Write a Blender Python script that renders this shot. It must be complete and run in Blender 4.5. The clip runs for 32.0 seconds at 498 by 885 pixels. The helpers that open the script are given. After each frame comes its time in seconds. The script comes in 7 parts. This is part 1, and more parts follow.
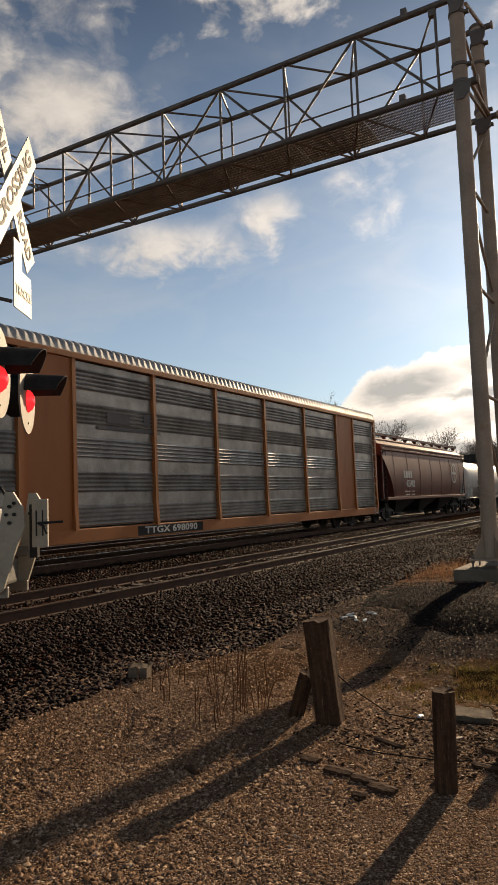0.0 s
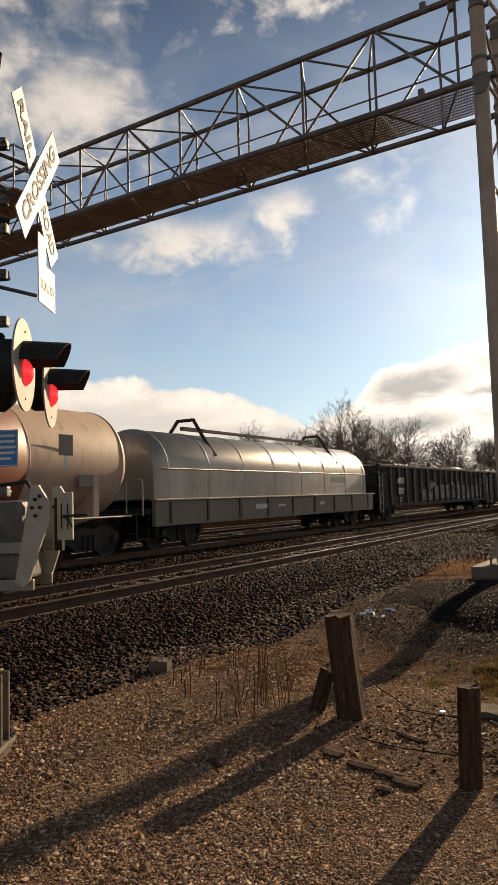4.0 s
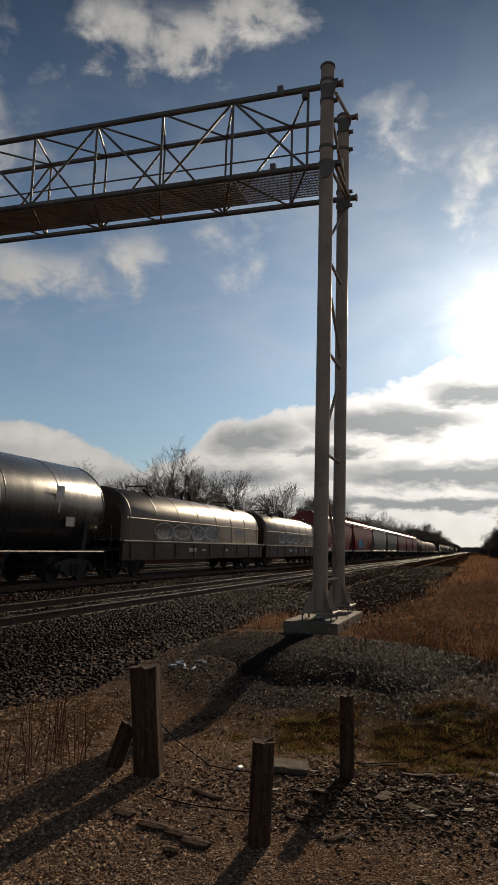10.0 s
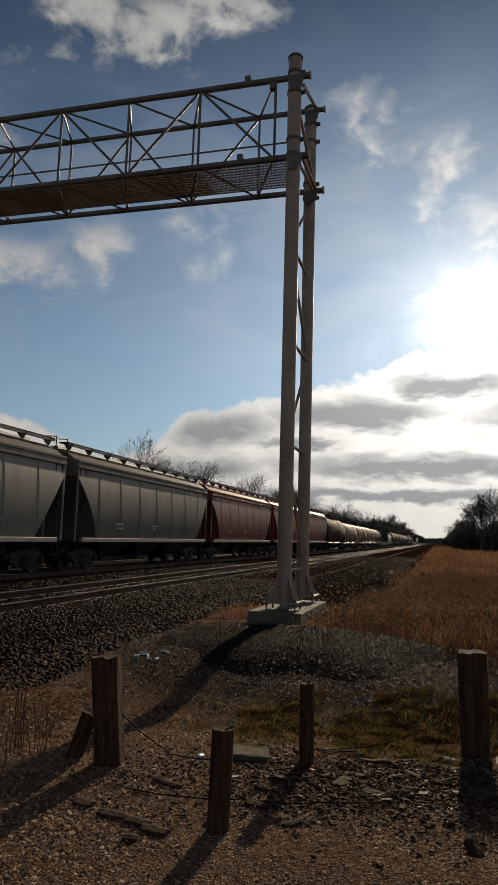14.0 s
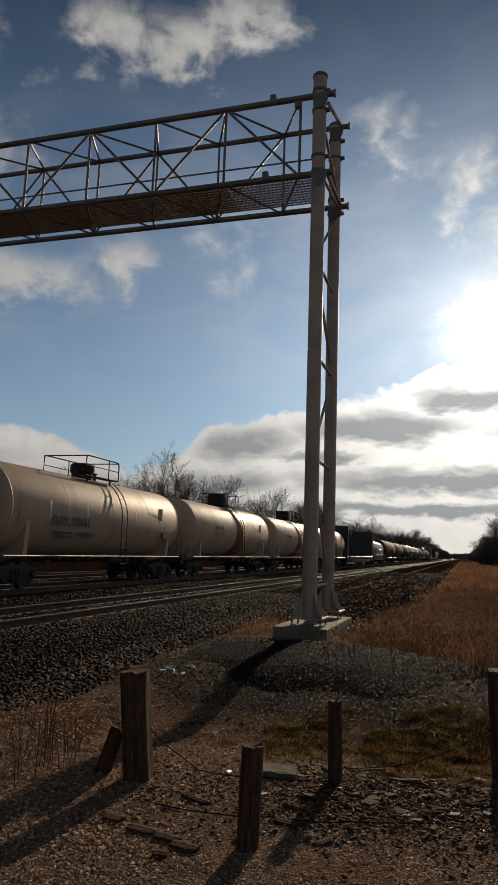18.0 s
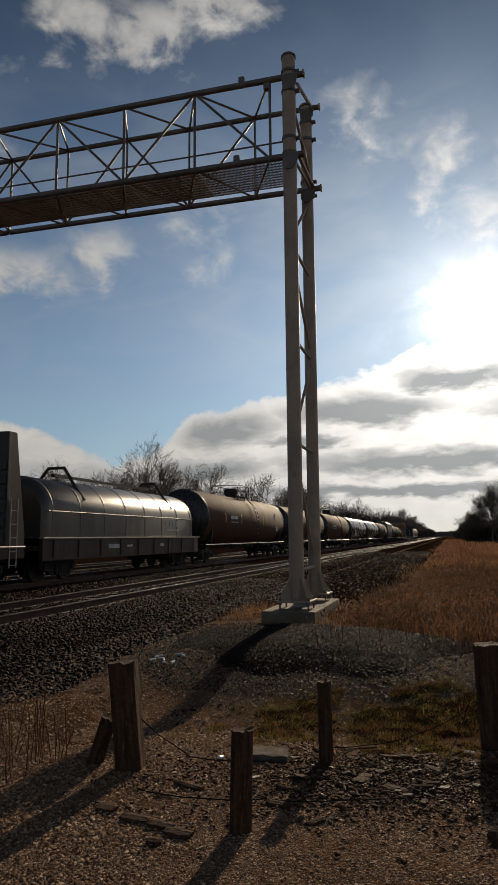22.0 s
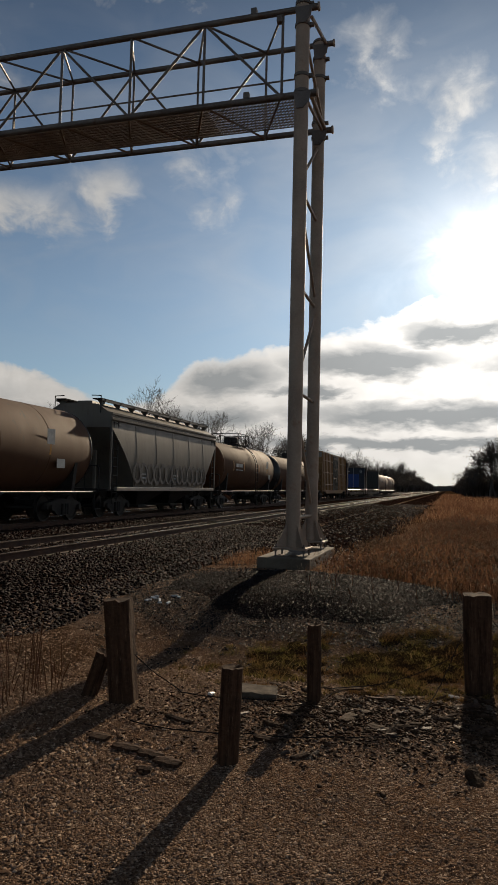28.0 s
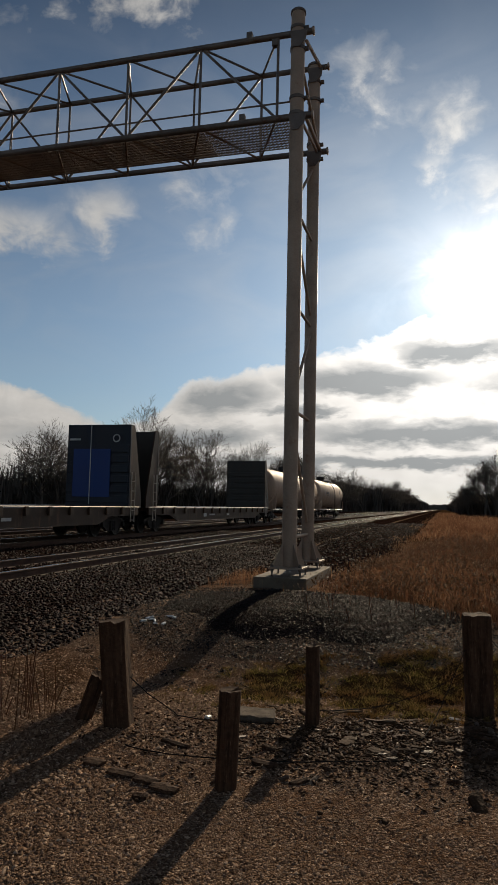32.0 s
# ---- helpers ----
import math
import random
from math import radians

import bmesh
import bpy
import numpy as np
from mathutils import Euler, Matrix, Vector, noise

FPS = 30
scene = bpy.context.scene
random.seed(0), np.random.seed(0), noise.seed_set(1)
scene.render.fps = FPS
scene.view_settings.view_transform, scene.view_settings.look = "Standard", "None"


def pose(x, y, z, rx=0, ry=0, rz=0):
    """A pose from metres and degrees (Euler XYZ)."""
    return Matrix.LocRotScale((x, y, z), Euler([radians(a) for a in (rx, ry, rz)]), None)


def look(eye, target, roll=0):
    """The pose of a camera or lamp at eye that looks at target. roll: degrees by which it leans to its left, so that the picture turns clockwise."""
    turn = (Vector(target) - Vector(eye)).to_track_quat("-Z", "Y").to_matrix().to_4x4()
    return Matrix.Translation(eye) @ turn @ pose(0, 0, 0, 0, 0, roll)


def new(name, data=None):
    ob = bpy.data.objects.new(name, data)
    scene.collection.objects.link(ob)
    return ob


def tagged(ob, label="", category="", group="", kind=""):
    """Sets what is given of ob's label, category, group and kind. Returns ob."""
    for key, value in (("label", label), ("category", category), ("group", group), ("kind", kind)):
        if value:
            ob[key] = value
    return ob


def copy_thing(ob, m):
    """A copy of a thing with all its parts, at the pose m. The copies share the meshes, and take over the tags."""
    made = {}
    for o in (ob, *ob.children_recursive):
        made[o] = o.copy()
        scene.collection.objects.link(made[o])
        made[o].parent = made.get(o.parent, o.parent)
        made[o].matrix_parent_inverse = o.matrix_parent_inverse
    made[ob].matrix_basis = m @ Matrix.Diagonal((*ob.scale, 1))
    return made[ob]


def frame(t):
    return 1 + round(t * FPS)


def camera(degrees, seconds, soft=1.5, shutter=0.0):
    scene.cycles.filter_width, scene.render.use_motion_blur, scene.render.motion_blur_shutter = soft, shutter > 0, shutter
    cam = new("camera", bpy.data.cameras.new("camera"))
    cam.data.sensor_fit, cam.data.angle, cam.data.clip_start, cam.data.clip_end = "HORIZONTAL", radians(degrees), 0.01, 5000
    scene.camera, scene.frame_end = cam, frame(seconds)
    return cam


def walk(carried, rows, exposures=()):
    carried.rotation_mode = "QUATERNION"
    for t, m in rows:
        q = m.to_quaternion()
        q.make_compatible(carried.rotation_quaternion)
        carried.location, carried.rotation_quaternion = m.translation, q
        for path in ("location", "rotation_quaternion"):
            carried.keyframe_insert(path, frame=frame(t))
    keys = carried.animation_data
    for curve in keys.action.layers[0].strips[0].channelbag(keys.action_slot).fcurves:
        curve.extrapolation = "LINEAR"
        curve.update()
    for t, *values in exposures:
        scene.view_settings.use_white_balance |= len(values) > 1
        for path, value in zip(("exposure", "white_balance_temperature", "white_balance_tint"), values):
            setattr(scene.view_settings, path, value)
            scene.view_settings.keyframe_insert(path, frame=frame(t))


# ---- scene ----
cam = camera(39.21, 32.0)
PATH = [
    (0, (-0.017, 0.020, 1.564), (-5.069, 8.611, 2.391), -2.07),
    (0.5, (-0.054, 0.018, 1.556), (-5.514, 8.370, 2.213), -1.75),
    (1, (-0.076, 0.023, 1.546), (-5.488, 8.400, 2.286), -1.76),
    (1.5, (-0.071, 0.012, 1.547), (-5.557, 8.348, 2.198), -1.39),
    (2, (-0.081, 0.004, 1.547), (-5.618, 8.307, 2.182), -1.13),
    (2.5, (-0.070, 0.010, 1.548), (-5.611, 8.302, 2.280), -1.74),
    (4.5, (-0.080, -0.021, 1.548), (-5.229, 8.514, 2.354), -1.69),
    (5, (-0.064, -0.017, 1.560), (-5.131, 8.558, 2.459), -1.62),
    (5.5, (-0.059, 0.013, 1.532), (-4.432, 8.960, 2.439), 0.02),
    (6, (-0.053, 0.013, 1.541), (-3.860, 9.218, 2.411), 0.88),
    (6.5, (-0.048, -0.011, 1.542), (-4.287, 8.988, 2.561), 0.11),
    (7, (-0.053, -0.019, 1.544), (-4.658, 8.819, 2.377), -0.38),
    (7.5, (-0.065, -0.005, 1.537), (-4.982, 8.665, 2.335), -0.74),
    (8, (-0.059, -0.008, 1.550), (-4.780, 8.767, 2.390), -0.73),
    (8.5, (-0.070, -0.005, 1.544), (-5.017, 8.643, 2.403), -0.52),
    (9, (-0.060, 0.023, 1.539), (-4.660, 8.848, 2.517), -0.47),
    (9.5, (-0.047, 0.043, 1.542), (-3.704, 9.256, 2.869), 1.47),
    (10, (-0.013, 0.028, 1.554), (-3.059, 9.442, 3.004), 1.73),
    (10.5, (0.011, 0.030, 1.557), (-2.729, 9.562, 2.837), 1.05),
    (11, (0.025, 0.010, 1.560), (-2.603, 9.583, 2.763), 0.74),
    (11.5, (0.033, -0.001, 1.562), (-2.743, 9.531, 2.763), -0.30),
    (12, (0.036, -0.001, 1.562), (-2.694, 9.552, 2.692), -0.51),
    (12.5, (0.036, -0.003, 1.561), (-2.880, 9.493, 2.713), -1.22),
    (13, (0.026, 0.012, 1.551), (-2.678, 9.596, 2.466), -1.99),
    (13.5, (0.030, 0.018, 1.548), (-2.454, 9.621, 2.814), 1.14),
    (15.5, (0.018, -0.005, 1.551), (-2.751, 9.496, 2.992), 1.61),
    (16, (0.010, -0.011, 1.557), (-2.800, 9.462, 3.093), 1.87),
    (16.5, (0.003, -0.026, 1.560), (-3.031, 9.379, 3.093), 1.65),
    (17, (0.001, -0.020, 1.558), (-3.018, 9.389, 3.090), 1.73),
    (17.5, (0.003, -0.024, 1.555), (-2.954, 9.413, 3.034), 1.72),
    (18, (-0.002, -0.028, 1.558), (-2.915, 9.416, 3.086), 2.02),
    (18.5, (-0.002, -0.021, 1.554), (-2.894, 9.425, 3.105), 2.10),
    (19, (-0.001, -0.018, 1.554), (-2.968, 9.414, 3.044), 1.66),
    (19.5, (-0.006, -0.015, 1.552), (-2.935, 9.426, 3.068), 1.73),
    (20, (-0.015, -0.021, 1.555), (-2.959, 9.416, 3.061), 2.22),
    (20.5, (-0.009, -0.018, 1.559), (-2.802, 9.467, 3.057), 1.66),
    (21, (0.006, -0.016, 1.558), (-2.712, 9.496, 3.017), 1.04),
    (21.5, (0.017, -0.015, 1.558), (-2.673, 9.521, 2.912), 0.15),
    (22, (0.027, -0.003, 1.554), (-2.668, 9.533, 2.897), -0.42),
    (22.5, (0.046, 0.013, 1.553), (-2.349, 9.623, 2.933), -0.10),
    (23, (0.065, 0.020, 1.548), (-2.050, 9.711, 2.819), -0.45),
    (23.5, (0.088, 0.018, 1.548), (-1.517, 9.835, 2.572), -0.03),
    (24, (0.085, 0.010, 1.550), (-1.578, 9.847, 2.242), -0.79),
    (24.5, (0.080, -0.006, 1.547), (-2.167, 9.716, 2.211), 0.00),
    (25, (0.077, -0.011, 1.543), (-2.528, 9.627, 2.106), -0.34),
    (25.5, (0.065, -0.031, 1.545), (-3.081, 9.441, 2.171), 0.19),
    (27.5, (0.042, -0.010, 1.540), (-2.913, 9.517, 2.249), 1.29),
    (28, (0.051, 0.004, 1.530), (-2.680, 9.604, 2.146), 1.37),
    (28.5, (0.048, -0.007, 1.544), (-2.607, 9.618, 2.111), 1.46),
    (29, (0.048, -0.010, 1.544), (-2.716, 9.581, 2.146), 1.03),
    (29.5, (0.036, -0.009, 1.547), (-2.667, 9.601, 2.125), 0.80),
    (30, (0.038, 0.002, 1.542), (-2.642, 9.611, 2.238), 1.15),
    (30.5, (0.040, 0.006, 1.544), (-2.548, 9.633, 2.339), 0.81),
    (31, (0.036, 0.012, 1.545), (-2.462, 9.663, 2.327), 1.31),
    (31.5, (0.028, 0.033, 1.538), (-2.539, 9.666, 2.331), 1.53),
    (32, (0.020, 0.043, 1.529), (-2.642, 9.642, 2.415), 1.30),
]
# seconds, stops, kelvin, tint: the picture darkens and cools as the sun comes into view
EXPOSURES = [(0.0, 0.25, 7600, 13), (0.7, 0.5, 7650, 13), (2.6, 0.46, 7650, 13), (4.6, 0.36, 7600, 13), (6.0, 0.24, 7500, 12), (7.0, 0.18, 7500, 12), (8.0, 0.32, 7500, 12), (8.8, 0.33, 7400, 12), (9.6, -0.2, 6900, 10), (10.6, -0.6, 6700, 9), (12.0, -0.54, 6700, 9), (22.0, -0.54, 6700, 9), (24.0, -0.8, 6600, 8), (25.4, -0.68, 6600, 8), (27.4, -0.48, 6700, 9), (32.0, -0.48, 6700, 9)]
walk(cam, [(t, look(eye, target, roll)) for t, eye, target, roll in PATH], EXPOSURES)

# ---- light and sky ----
SUN_AZ, SUN_EL = 1.4, 18.6
world = bpy.data.worlds.new("sky")
scene.world = world
world.use_nodes = True
wt = world.node_tree
wt.nodes.clear()


def val(nt, socket, v):
    if isinstance(v, (int, float)):
        socket.default_value = v
    elif isinstance(v, (tuple, list)):
        socket.default_value = v if len(socket.default_value) == len(v) else (*v, 1.0)
    else:
        nt.links.new(v, socket)


def mth(nt, op, a, b=None, c=None, clamp=False):
    n = nt.nodes.new("ShaderNodeMath")
    n.operation, n.use_clamp = op, clamp
    for i, v in enumerate((a, b, c)):
        if v is not None:
            val(nt, n.inputs[i], v)
    return n.outputs[0]


def ramp(nt, fac, stops):
    n = nt.nodes.new("ShaderNodeValToRGB")
    el = n.color_ramp.elements
    while len(el) < len(stops):
        el.new(0.5)
    for e, (p, c) in zip(el, stops):
        e.position = p
        e.color = (c, c, c, 1) if isinstance(c, (int, float)) else (*c, 1)
    val(nt, n.inputs[0], fac)
    return n.outputs[0]


def mixc(nt, fac, a, b, blend="MIX"):
    n = nt.nodes.new("ShaderNodeMix")
    n.data_type, n.blend_type = "RGBA", blend
    val(nt, n.inputs[0], fac)
    val(nt, n.inputs[6], a)
    val(nt, n.inputs[7], b)
    return n.outputs[2]


def noise_of(nt, vec, scale, detail=4.0, rough=0.55, dist=0.0):
    n = nt.nodes.new("ShaderNodeTexNoise")
    if vec is not None:
        nt.links.new(vec, n.inputs["Vector"])
    n.inputs["Scale"].default_value, n.inputs["Detail"].default_value = scale, detail
    n.inputs["Roughness"].default_value, n.inputs["Distortion"].default_value = rough, dist
    return n.outputs[0]


def stretch(nt, vec, s):
    n = nt.nodes.new("ShaderNodeMapping")
    nt.links.new(vec, n.inputs[0])
    n.inputs["Scale"].default_value = s
    return n.outputs[0]


def sky_nodes():
    """Hazy winter sky: clear blue above, scattered cumulus, a bank of cloud along the horizon, a veiled low sun."""
    nt = wt
    tc = nt.nodes.new("ShaderNodeTexCoord").outputs["Generated"]
    sep = nt.nodes.new("ShaderNodeSeparateXYZ")
    nt.links.new(tc, sep.inputs[0])
    x, y, z = sep.outputs
    az = mth(nt, "MULTIPLY", mth(nt, "ARCTAN2", x, y), 57.2958)
    el = mth(nt, "MULTIPLY", mth(nt, "ARCSINE", z), 57.2958)
    comb = nt.nodes.new("ShaderNodeCombineXYZ")
    nt.links.new(az, comb.inputs[0])
    nt.links.new(el, comb.inputs[1])
    sph = comb.outputs[0]
    soft = noise_of(nt, stretch(nt, sph, (0.16, 0.3, 1)), 1.0, 3.0, 0.5)
    fine = noise_of(nt, stretch(nt, sph, (0.3, 0.45, 1)), 1.0, 9.0, 0.58, 0.3)
    streak = noise_of(nt, stretch(nt, sph, (0.1, 0.22, 1)), 1.0, 4.0, 0.5, 0.8)
    azw = mth(nt, "ADD", az, mth(nt, "MULTIPLY", mth(nt, "SUBTRACT", soft, 0.5), 5.0))
    elw = mth(nt, "ADD", el, mth(nt, "MULTIPLY", mth(nt, "SUBTRACT", fine, 0.5), 3.5))
    # cumulus: azimuth, elevation, half widths, weight
    puffs = [(-45.5, 29.5, 8.0, 4.0, 1.0), (-51, 32, 5, 3, 0.6), (-30.5, 38.2, 4.0, 2.4, 0.85), (-24.5, 38.0, 5.0, 2.2, 1.0), (-19, 40, 5, 2.4, 0.9), (-49, 36, 9, 2.6, 0.3),
             (-36.5, 20.6, 7.5, 2.1, 0.85), (-28.3, 22.4, 2.6, 2.4, 0.85), (-20.8, 25.4, 3.0, 2.0, 0.35), (-18.6, 22.5, 2.6, 1.2, 0.3),
             (-6.2, 32.5, 3.0, 2.6, 0.5), (0.6, 28.9, 3.0, 2.8, 0.62), (-0.5, 26.0, 2.4, 1.5, 0.6), (4.8, 24.2, 4.0, 2.0, 0.65), (7.3, 18.2, 2.2, 1.1, 0.8), (13, 27, 8, 5, 0.6), (13, 19, 6, 2.2, 0.8),
             (30, 30, 14, 6, 0.8), (60, 26, 18, 7, 0.8), (-80, 27, 16, 6, 0.8), (-110, 34, 20, 7, 0.8), (120, 38, 24, 9, 0.8), (170, 30, 26, 9, 0.8)]
    mass = 0.0
    for a, e, wa, we, k in puffs:
        da = mth(nt, "DIVIDE", mth(nt, "SUBTRACT", azw, a), wa)
        de = mth(nt, "DIVIDE", mth(nt, "SUBTRACT", elw, e), we)
        r = mth(nt, "SQRT", mth(nt, "ADD", mth(nt, "MULTIPLY", da, da), mth(nt, "MULTIPLY", de, de)))
        b = mth(nt, "MULTIPLY", mth(nt, "SUBTRACT", 1.25, r), k)
        mass = b if mass == 0.0 else mth(nt, "MAXIMUM", mass, b)
    cum = mth(nt, "ADD", mass, mth(nt, "MULTIPLY", mth(nt, "SUBTRACT", fine, 0.52), 2.1))
    cum = ramp(nt, cum, [(0.0, 0.0), (0.3, 0.2), (0.72, 0.8), (1.0, 1.0)])
    # a bank of cloud along the horizon: puffed bright rim, grey bellies in long bands, bright gaps
    puff = mth(nt, "MULTIPLY", mth(nt, "SUBTRACT", fine, 0.5), 3.2)
    top = ramp(nt, mth(nt, "DIVIDE", mth(nt, "ADD", az, 60), 90.0),
               [(0.0, 0.5), (0.2, 0.5), (0.31, 0.43), (0.37, 0.31), (0.41, 0.37), (0.44, 0.5), (0.51, 0.575), (0.59, 0.65), (0.63, 0.73), (0.7, 0.78), (0.9, 0.8)])
    # the bank lies in the sunward half; thinned behind, unseen, to cut fill light
    back = ramp(nt, mth(nt, "DIVIDE", mth(nt, "ABSOLUTE", az), 180.0), [(0.34, 1.0), (0.55, 0.2)])
    d1 = mth(nt, "ADD", mth(nt, "SUBTRACT", mth(nt, "MULTIPLY", mth(nt, "MULTIPLY", top, back), 20.0), el), puff)
    m1 = ramp(nt, mth(nt, "DIVIDE", d1, 0.9), [(0.0, 0.0), (0.5, 0.85), (1.0, 1.0)])
    # flat grey bellies under the bright rims: azimuth, elevation, half widths
    bellies = [(-18.3, 8.9, 4.4, 1.7), (-6.3, 10.1, 7.2, 1.3), (0.8, 12.4, 4.4, 0.95), (-1.5, 5.9, 11.0, 1.0), (-18.5, 5.5, 5.5, 0.9), (9.0, 10.2, 5.5, 1.3), (-11.0, 7.7, 4.0, 0.5),
               (-4.0, 3.6, 15.0, 0.55), (11, 6.6, 6.0, 0.9), (-43, 6.3, 9.0, 1.6), (-31, 4.8, 6.0, 1.0), (28, 9, 14, 2.2), (60, 8, 18, 2.4), (-75, 8, 18, 2.4), (-115, 8, 22, 2.4), (110, 8, 24, 2.4), (165, 8, 30, 2.4)]
    bel = noise_of(nt, stretch(nt, sph, (0.22, 0.6, 1)), 1.0, 7.0, 0.58, 0.2)
    azb = mth(nt, "ADD", az, mth(nt, "MULTIPLY", mth(nt, "SUBTRACT", soft, 0.5), 7.0))
    elb = mth(nt, "ADD", el, mth(nt, "MULTIPLY", mth(nt, "SUBTRACT", bel, 0.5), 3.4))
    shade = 0.0
    for a, e, wa, we in bellies:
        da = mth(nt, "DIVIDE", mth(nt, "SUBTRACT", azb, a), wa)
        de = mth(nt, "DIVIDE", mth(nt, "SUBTRACT", elb, e), we)
        r = mth(nt, "SUBTRACT", 1.3, mth(nt, "SQRT", mth(nt, "ADD", mth(nt, "MULTIPLY", da, da), mth(nt, "MULTIPLY", de, de))))
        shade = r if shade == 0.0 else mth(nt, "MAXIMUM", shade, r)
    shade = ramp(nt, mth(nt, "ADD", shade, mth(nt, "MULTIPLY", mth(nt, "SUBTRACT", bel, 0.5), 0.9)), [(0.0, 0.0), (0.35, 0.5), (0.8, 1.0)])
    inside = ramp(nt, mth(nt, "DIVIDE", d1, 3.0), [(0.1, 0.0), (0.5, 1.0)])
    left = ramp(nt, mth(nt, "DIVIDE", mth(nt, "ADD", az, 40), 40.0), [(0.2, 1.0), (0.5, 0.0)])
    shade = mth(nt, "MULTIPLY", mth(nt, "MULTIPLY", shade, inside), mth(nt, "SUBTRACT", 1.0, mth(nt, "MULTIPLY", left, 0.45)))
    bank = mth(nt, "MULTIPLY", m1, ramp(nt, mth(nt, "DIVIDE", el, 2.5), [(0.0, 0.8), (1.0, 1.0)]))
    # nearness to the sun
    s = (math.sin(radians(SUN_AZ)) * math.cos(radians(SUN_EL)), math.cos(radians(SUN_AZ)) * math.cos(radians(SUN_EL)), math.sin(radians(SUN_EL)))
    dot = nt.nodes.new("ShaderNodeVectorMath")
    dot.operation = "DOT_PRODUCT"
    nt.links.new(tc, dot.inputs[0])
    dot.inputs[1].default_value = s
    near = mth(nt, "MAXIMUM", dot.outputs["Value"], 0.0)
    g3 = mth(nt, "POWER", near, 14.0)
    g4 = mth(nt, "POWER", near, 45.0)
    # the sun burns through broken cloud: a ragged patch of glare
    wob = mth(nt, "MULTIPLY", mth(nt, "SUBTRACT", noise_of(nt, stretch(nt, sph, (0.13, 0.2, 1)), 1.0, 5.0, 0.6, 0.6), 0.5), 9.0)
    ga = mth(nt, "SUBTRACT", mth(nt, "ADD", az, wob), 2.4)
    ge = mth(nt, "SUBTRACT", mth(nt, "ADD", el, mth(nt, "MULTIPLY", wob, 0.6)), 18.3)
    rr = mth(nt, "ADD", mth(nt, "MULTIPLY", ga, ga), mth(nt, "MULTIPLY", ge, ge))
    g1 = mth(nt, "POWER", 2.718, mth(nt, "DIVIDE", rr, -3.2))
    g2 = mth(nt, "POWER", 2.718, mth(nt, "DIVIDE", rr, -34.0))
    sky = nt.nodes.new("ShaderNodeTexSky")
    sky.sky_type, sky.sun_disc = "NISHITA", False
    sky.sun_elevation, sky.sun_rotation = radians(SUN_EL), radians(SUN_AZ)
    sky.air_density, sky.dust_density, sky.ozone_density = 1.0, 0.15, 2.0
    def grey(v, tint=(1.0, 1.0, 1.0)):
        return mixc(nt, 1.0, v, tint, "MULTIPLY")

    blue = mixc(nt, 1.0, sky.outputs[0], (0.83 * SKY, 0.985 * SKY, 1.13 * SKY), "MULTIPLY")
    haze = mth(nt, "ADD", mth(nt, "ADD", mth(nt, "MULTIPLY", g3, 0.24), mth(nt, "MULTIPLY", g4, 0.12)), ramp(nt, mth(nt, "DIVIDE", el, 40.0), [(0.0, 0.3), (0.4, 0.2), (1.0, 0.03)]))
    blue = mixc(nt, mth(nt, "MINIMUM", haze, 0.6), blue, (0.68, 0.82, 0.96))
    # deeper blue towards the zenith
    deep = ramp(nt, mth(nt, "DIVIDE", el, 60.0), [(0.0, 0.95), (0.25, 0.84), (0.42, 0.7), (0.56, 0.56), (0.7, 0.36), (1.0, 0.32)])
    deep = mth(nt, "MULTIPLY", deep, mth(nt, "ADD", 1.0, mth(nt, "MULTIPLY", g3, 0.7)))
    blue = mixc(nt, 1.0, blue, grey(deep), "MULTIPLY")
    lit = mth(nt, "ADD", 0.66, mth(nt, "MULTIPLY", g3, 0.8))
    lit = mth(nt, "MULTIPLY", lit, mth(nt, "ADD", 0.45, mth(nt, "MULTIPLY", mth(nt, "ADD", fine, soft), 0.5)))
    puffc = grey(lit, (1.0, 0.97, 0.93))
    bankl = mth(nt, "MULTIPLY", mth(nt, "ADD", 0.62, mth(nt, "MULTIPLY", fine, 0.6)), mth(nt, "ADD", mth(nt, "ADD", 0.76, mth(nt, "MULTIPLY", g3, 0.6)), mth(nt, "MULTIPLY", g4, 1.2)))
    greyb = grey(mth(nt, "ADD", 0.4, mth(nt, "MULTIPLY", g4, 0.3)), (0.93, 0.99, 1.04))
    bankc = mixc(nt, mth(nt, "MULTIPLY", shade, 0.92), grey(bankl, (1.0, 0.97, 0.94)), greyb)
    # thin veils drawn out between the cumulus
    veil = mth(nt, "MULTIPLY", ramp(nt, streak, [(0.4, 0.0), (0.75, 0.2)]), ramp(nt, mth(nt, "DIVIDE", el, 50.0), [(0.2, 0.3), (0.36, 1.0), (0.56, 1.0), (0.72, 0.15)]))
    blue = mixc(nt, veil, blue, puffc)
    col = mixc(nt, mth(nt, "MULTIPLY", cum, 0.8), blue, puffc)
    glow = mth(nt, "ADD", mth(nt, "MULTIPLY", g1, 4.5), mth(nt, "MULTIPLY", g2, 0.6))
    col = mixc(nt, 1.0, col, grey(glow, (1.0, 0.97, 0.93)), "ADD")
    col = mixc(nt, mth(nt, "MULTIPLY", bank, mth(nt, "SUBTRACT", 1.0, mth(nt, "MULTIPLY", g1, 0.6))), col, bankc)
    bg = nt.nodes.new("ShaderNodeBackground")
    nt.links.new(col, bg.inputs[0])
    out = nt.nodes.new("ShaderNodeOutputWorld")
    nt.links.new(bg.outputs[0], out.inputs[0])


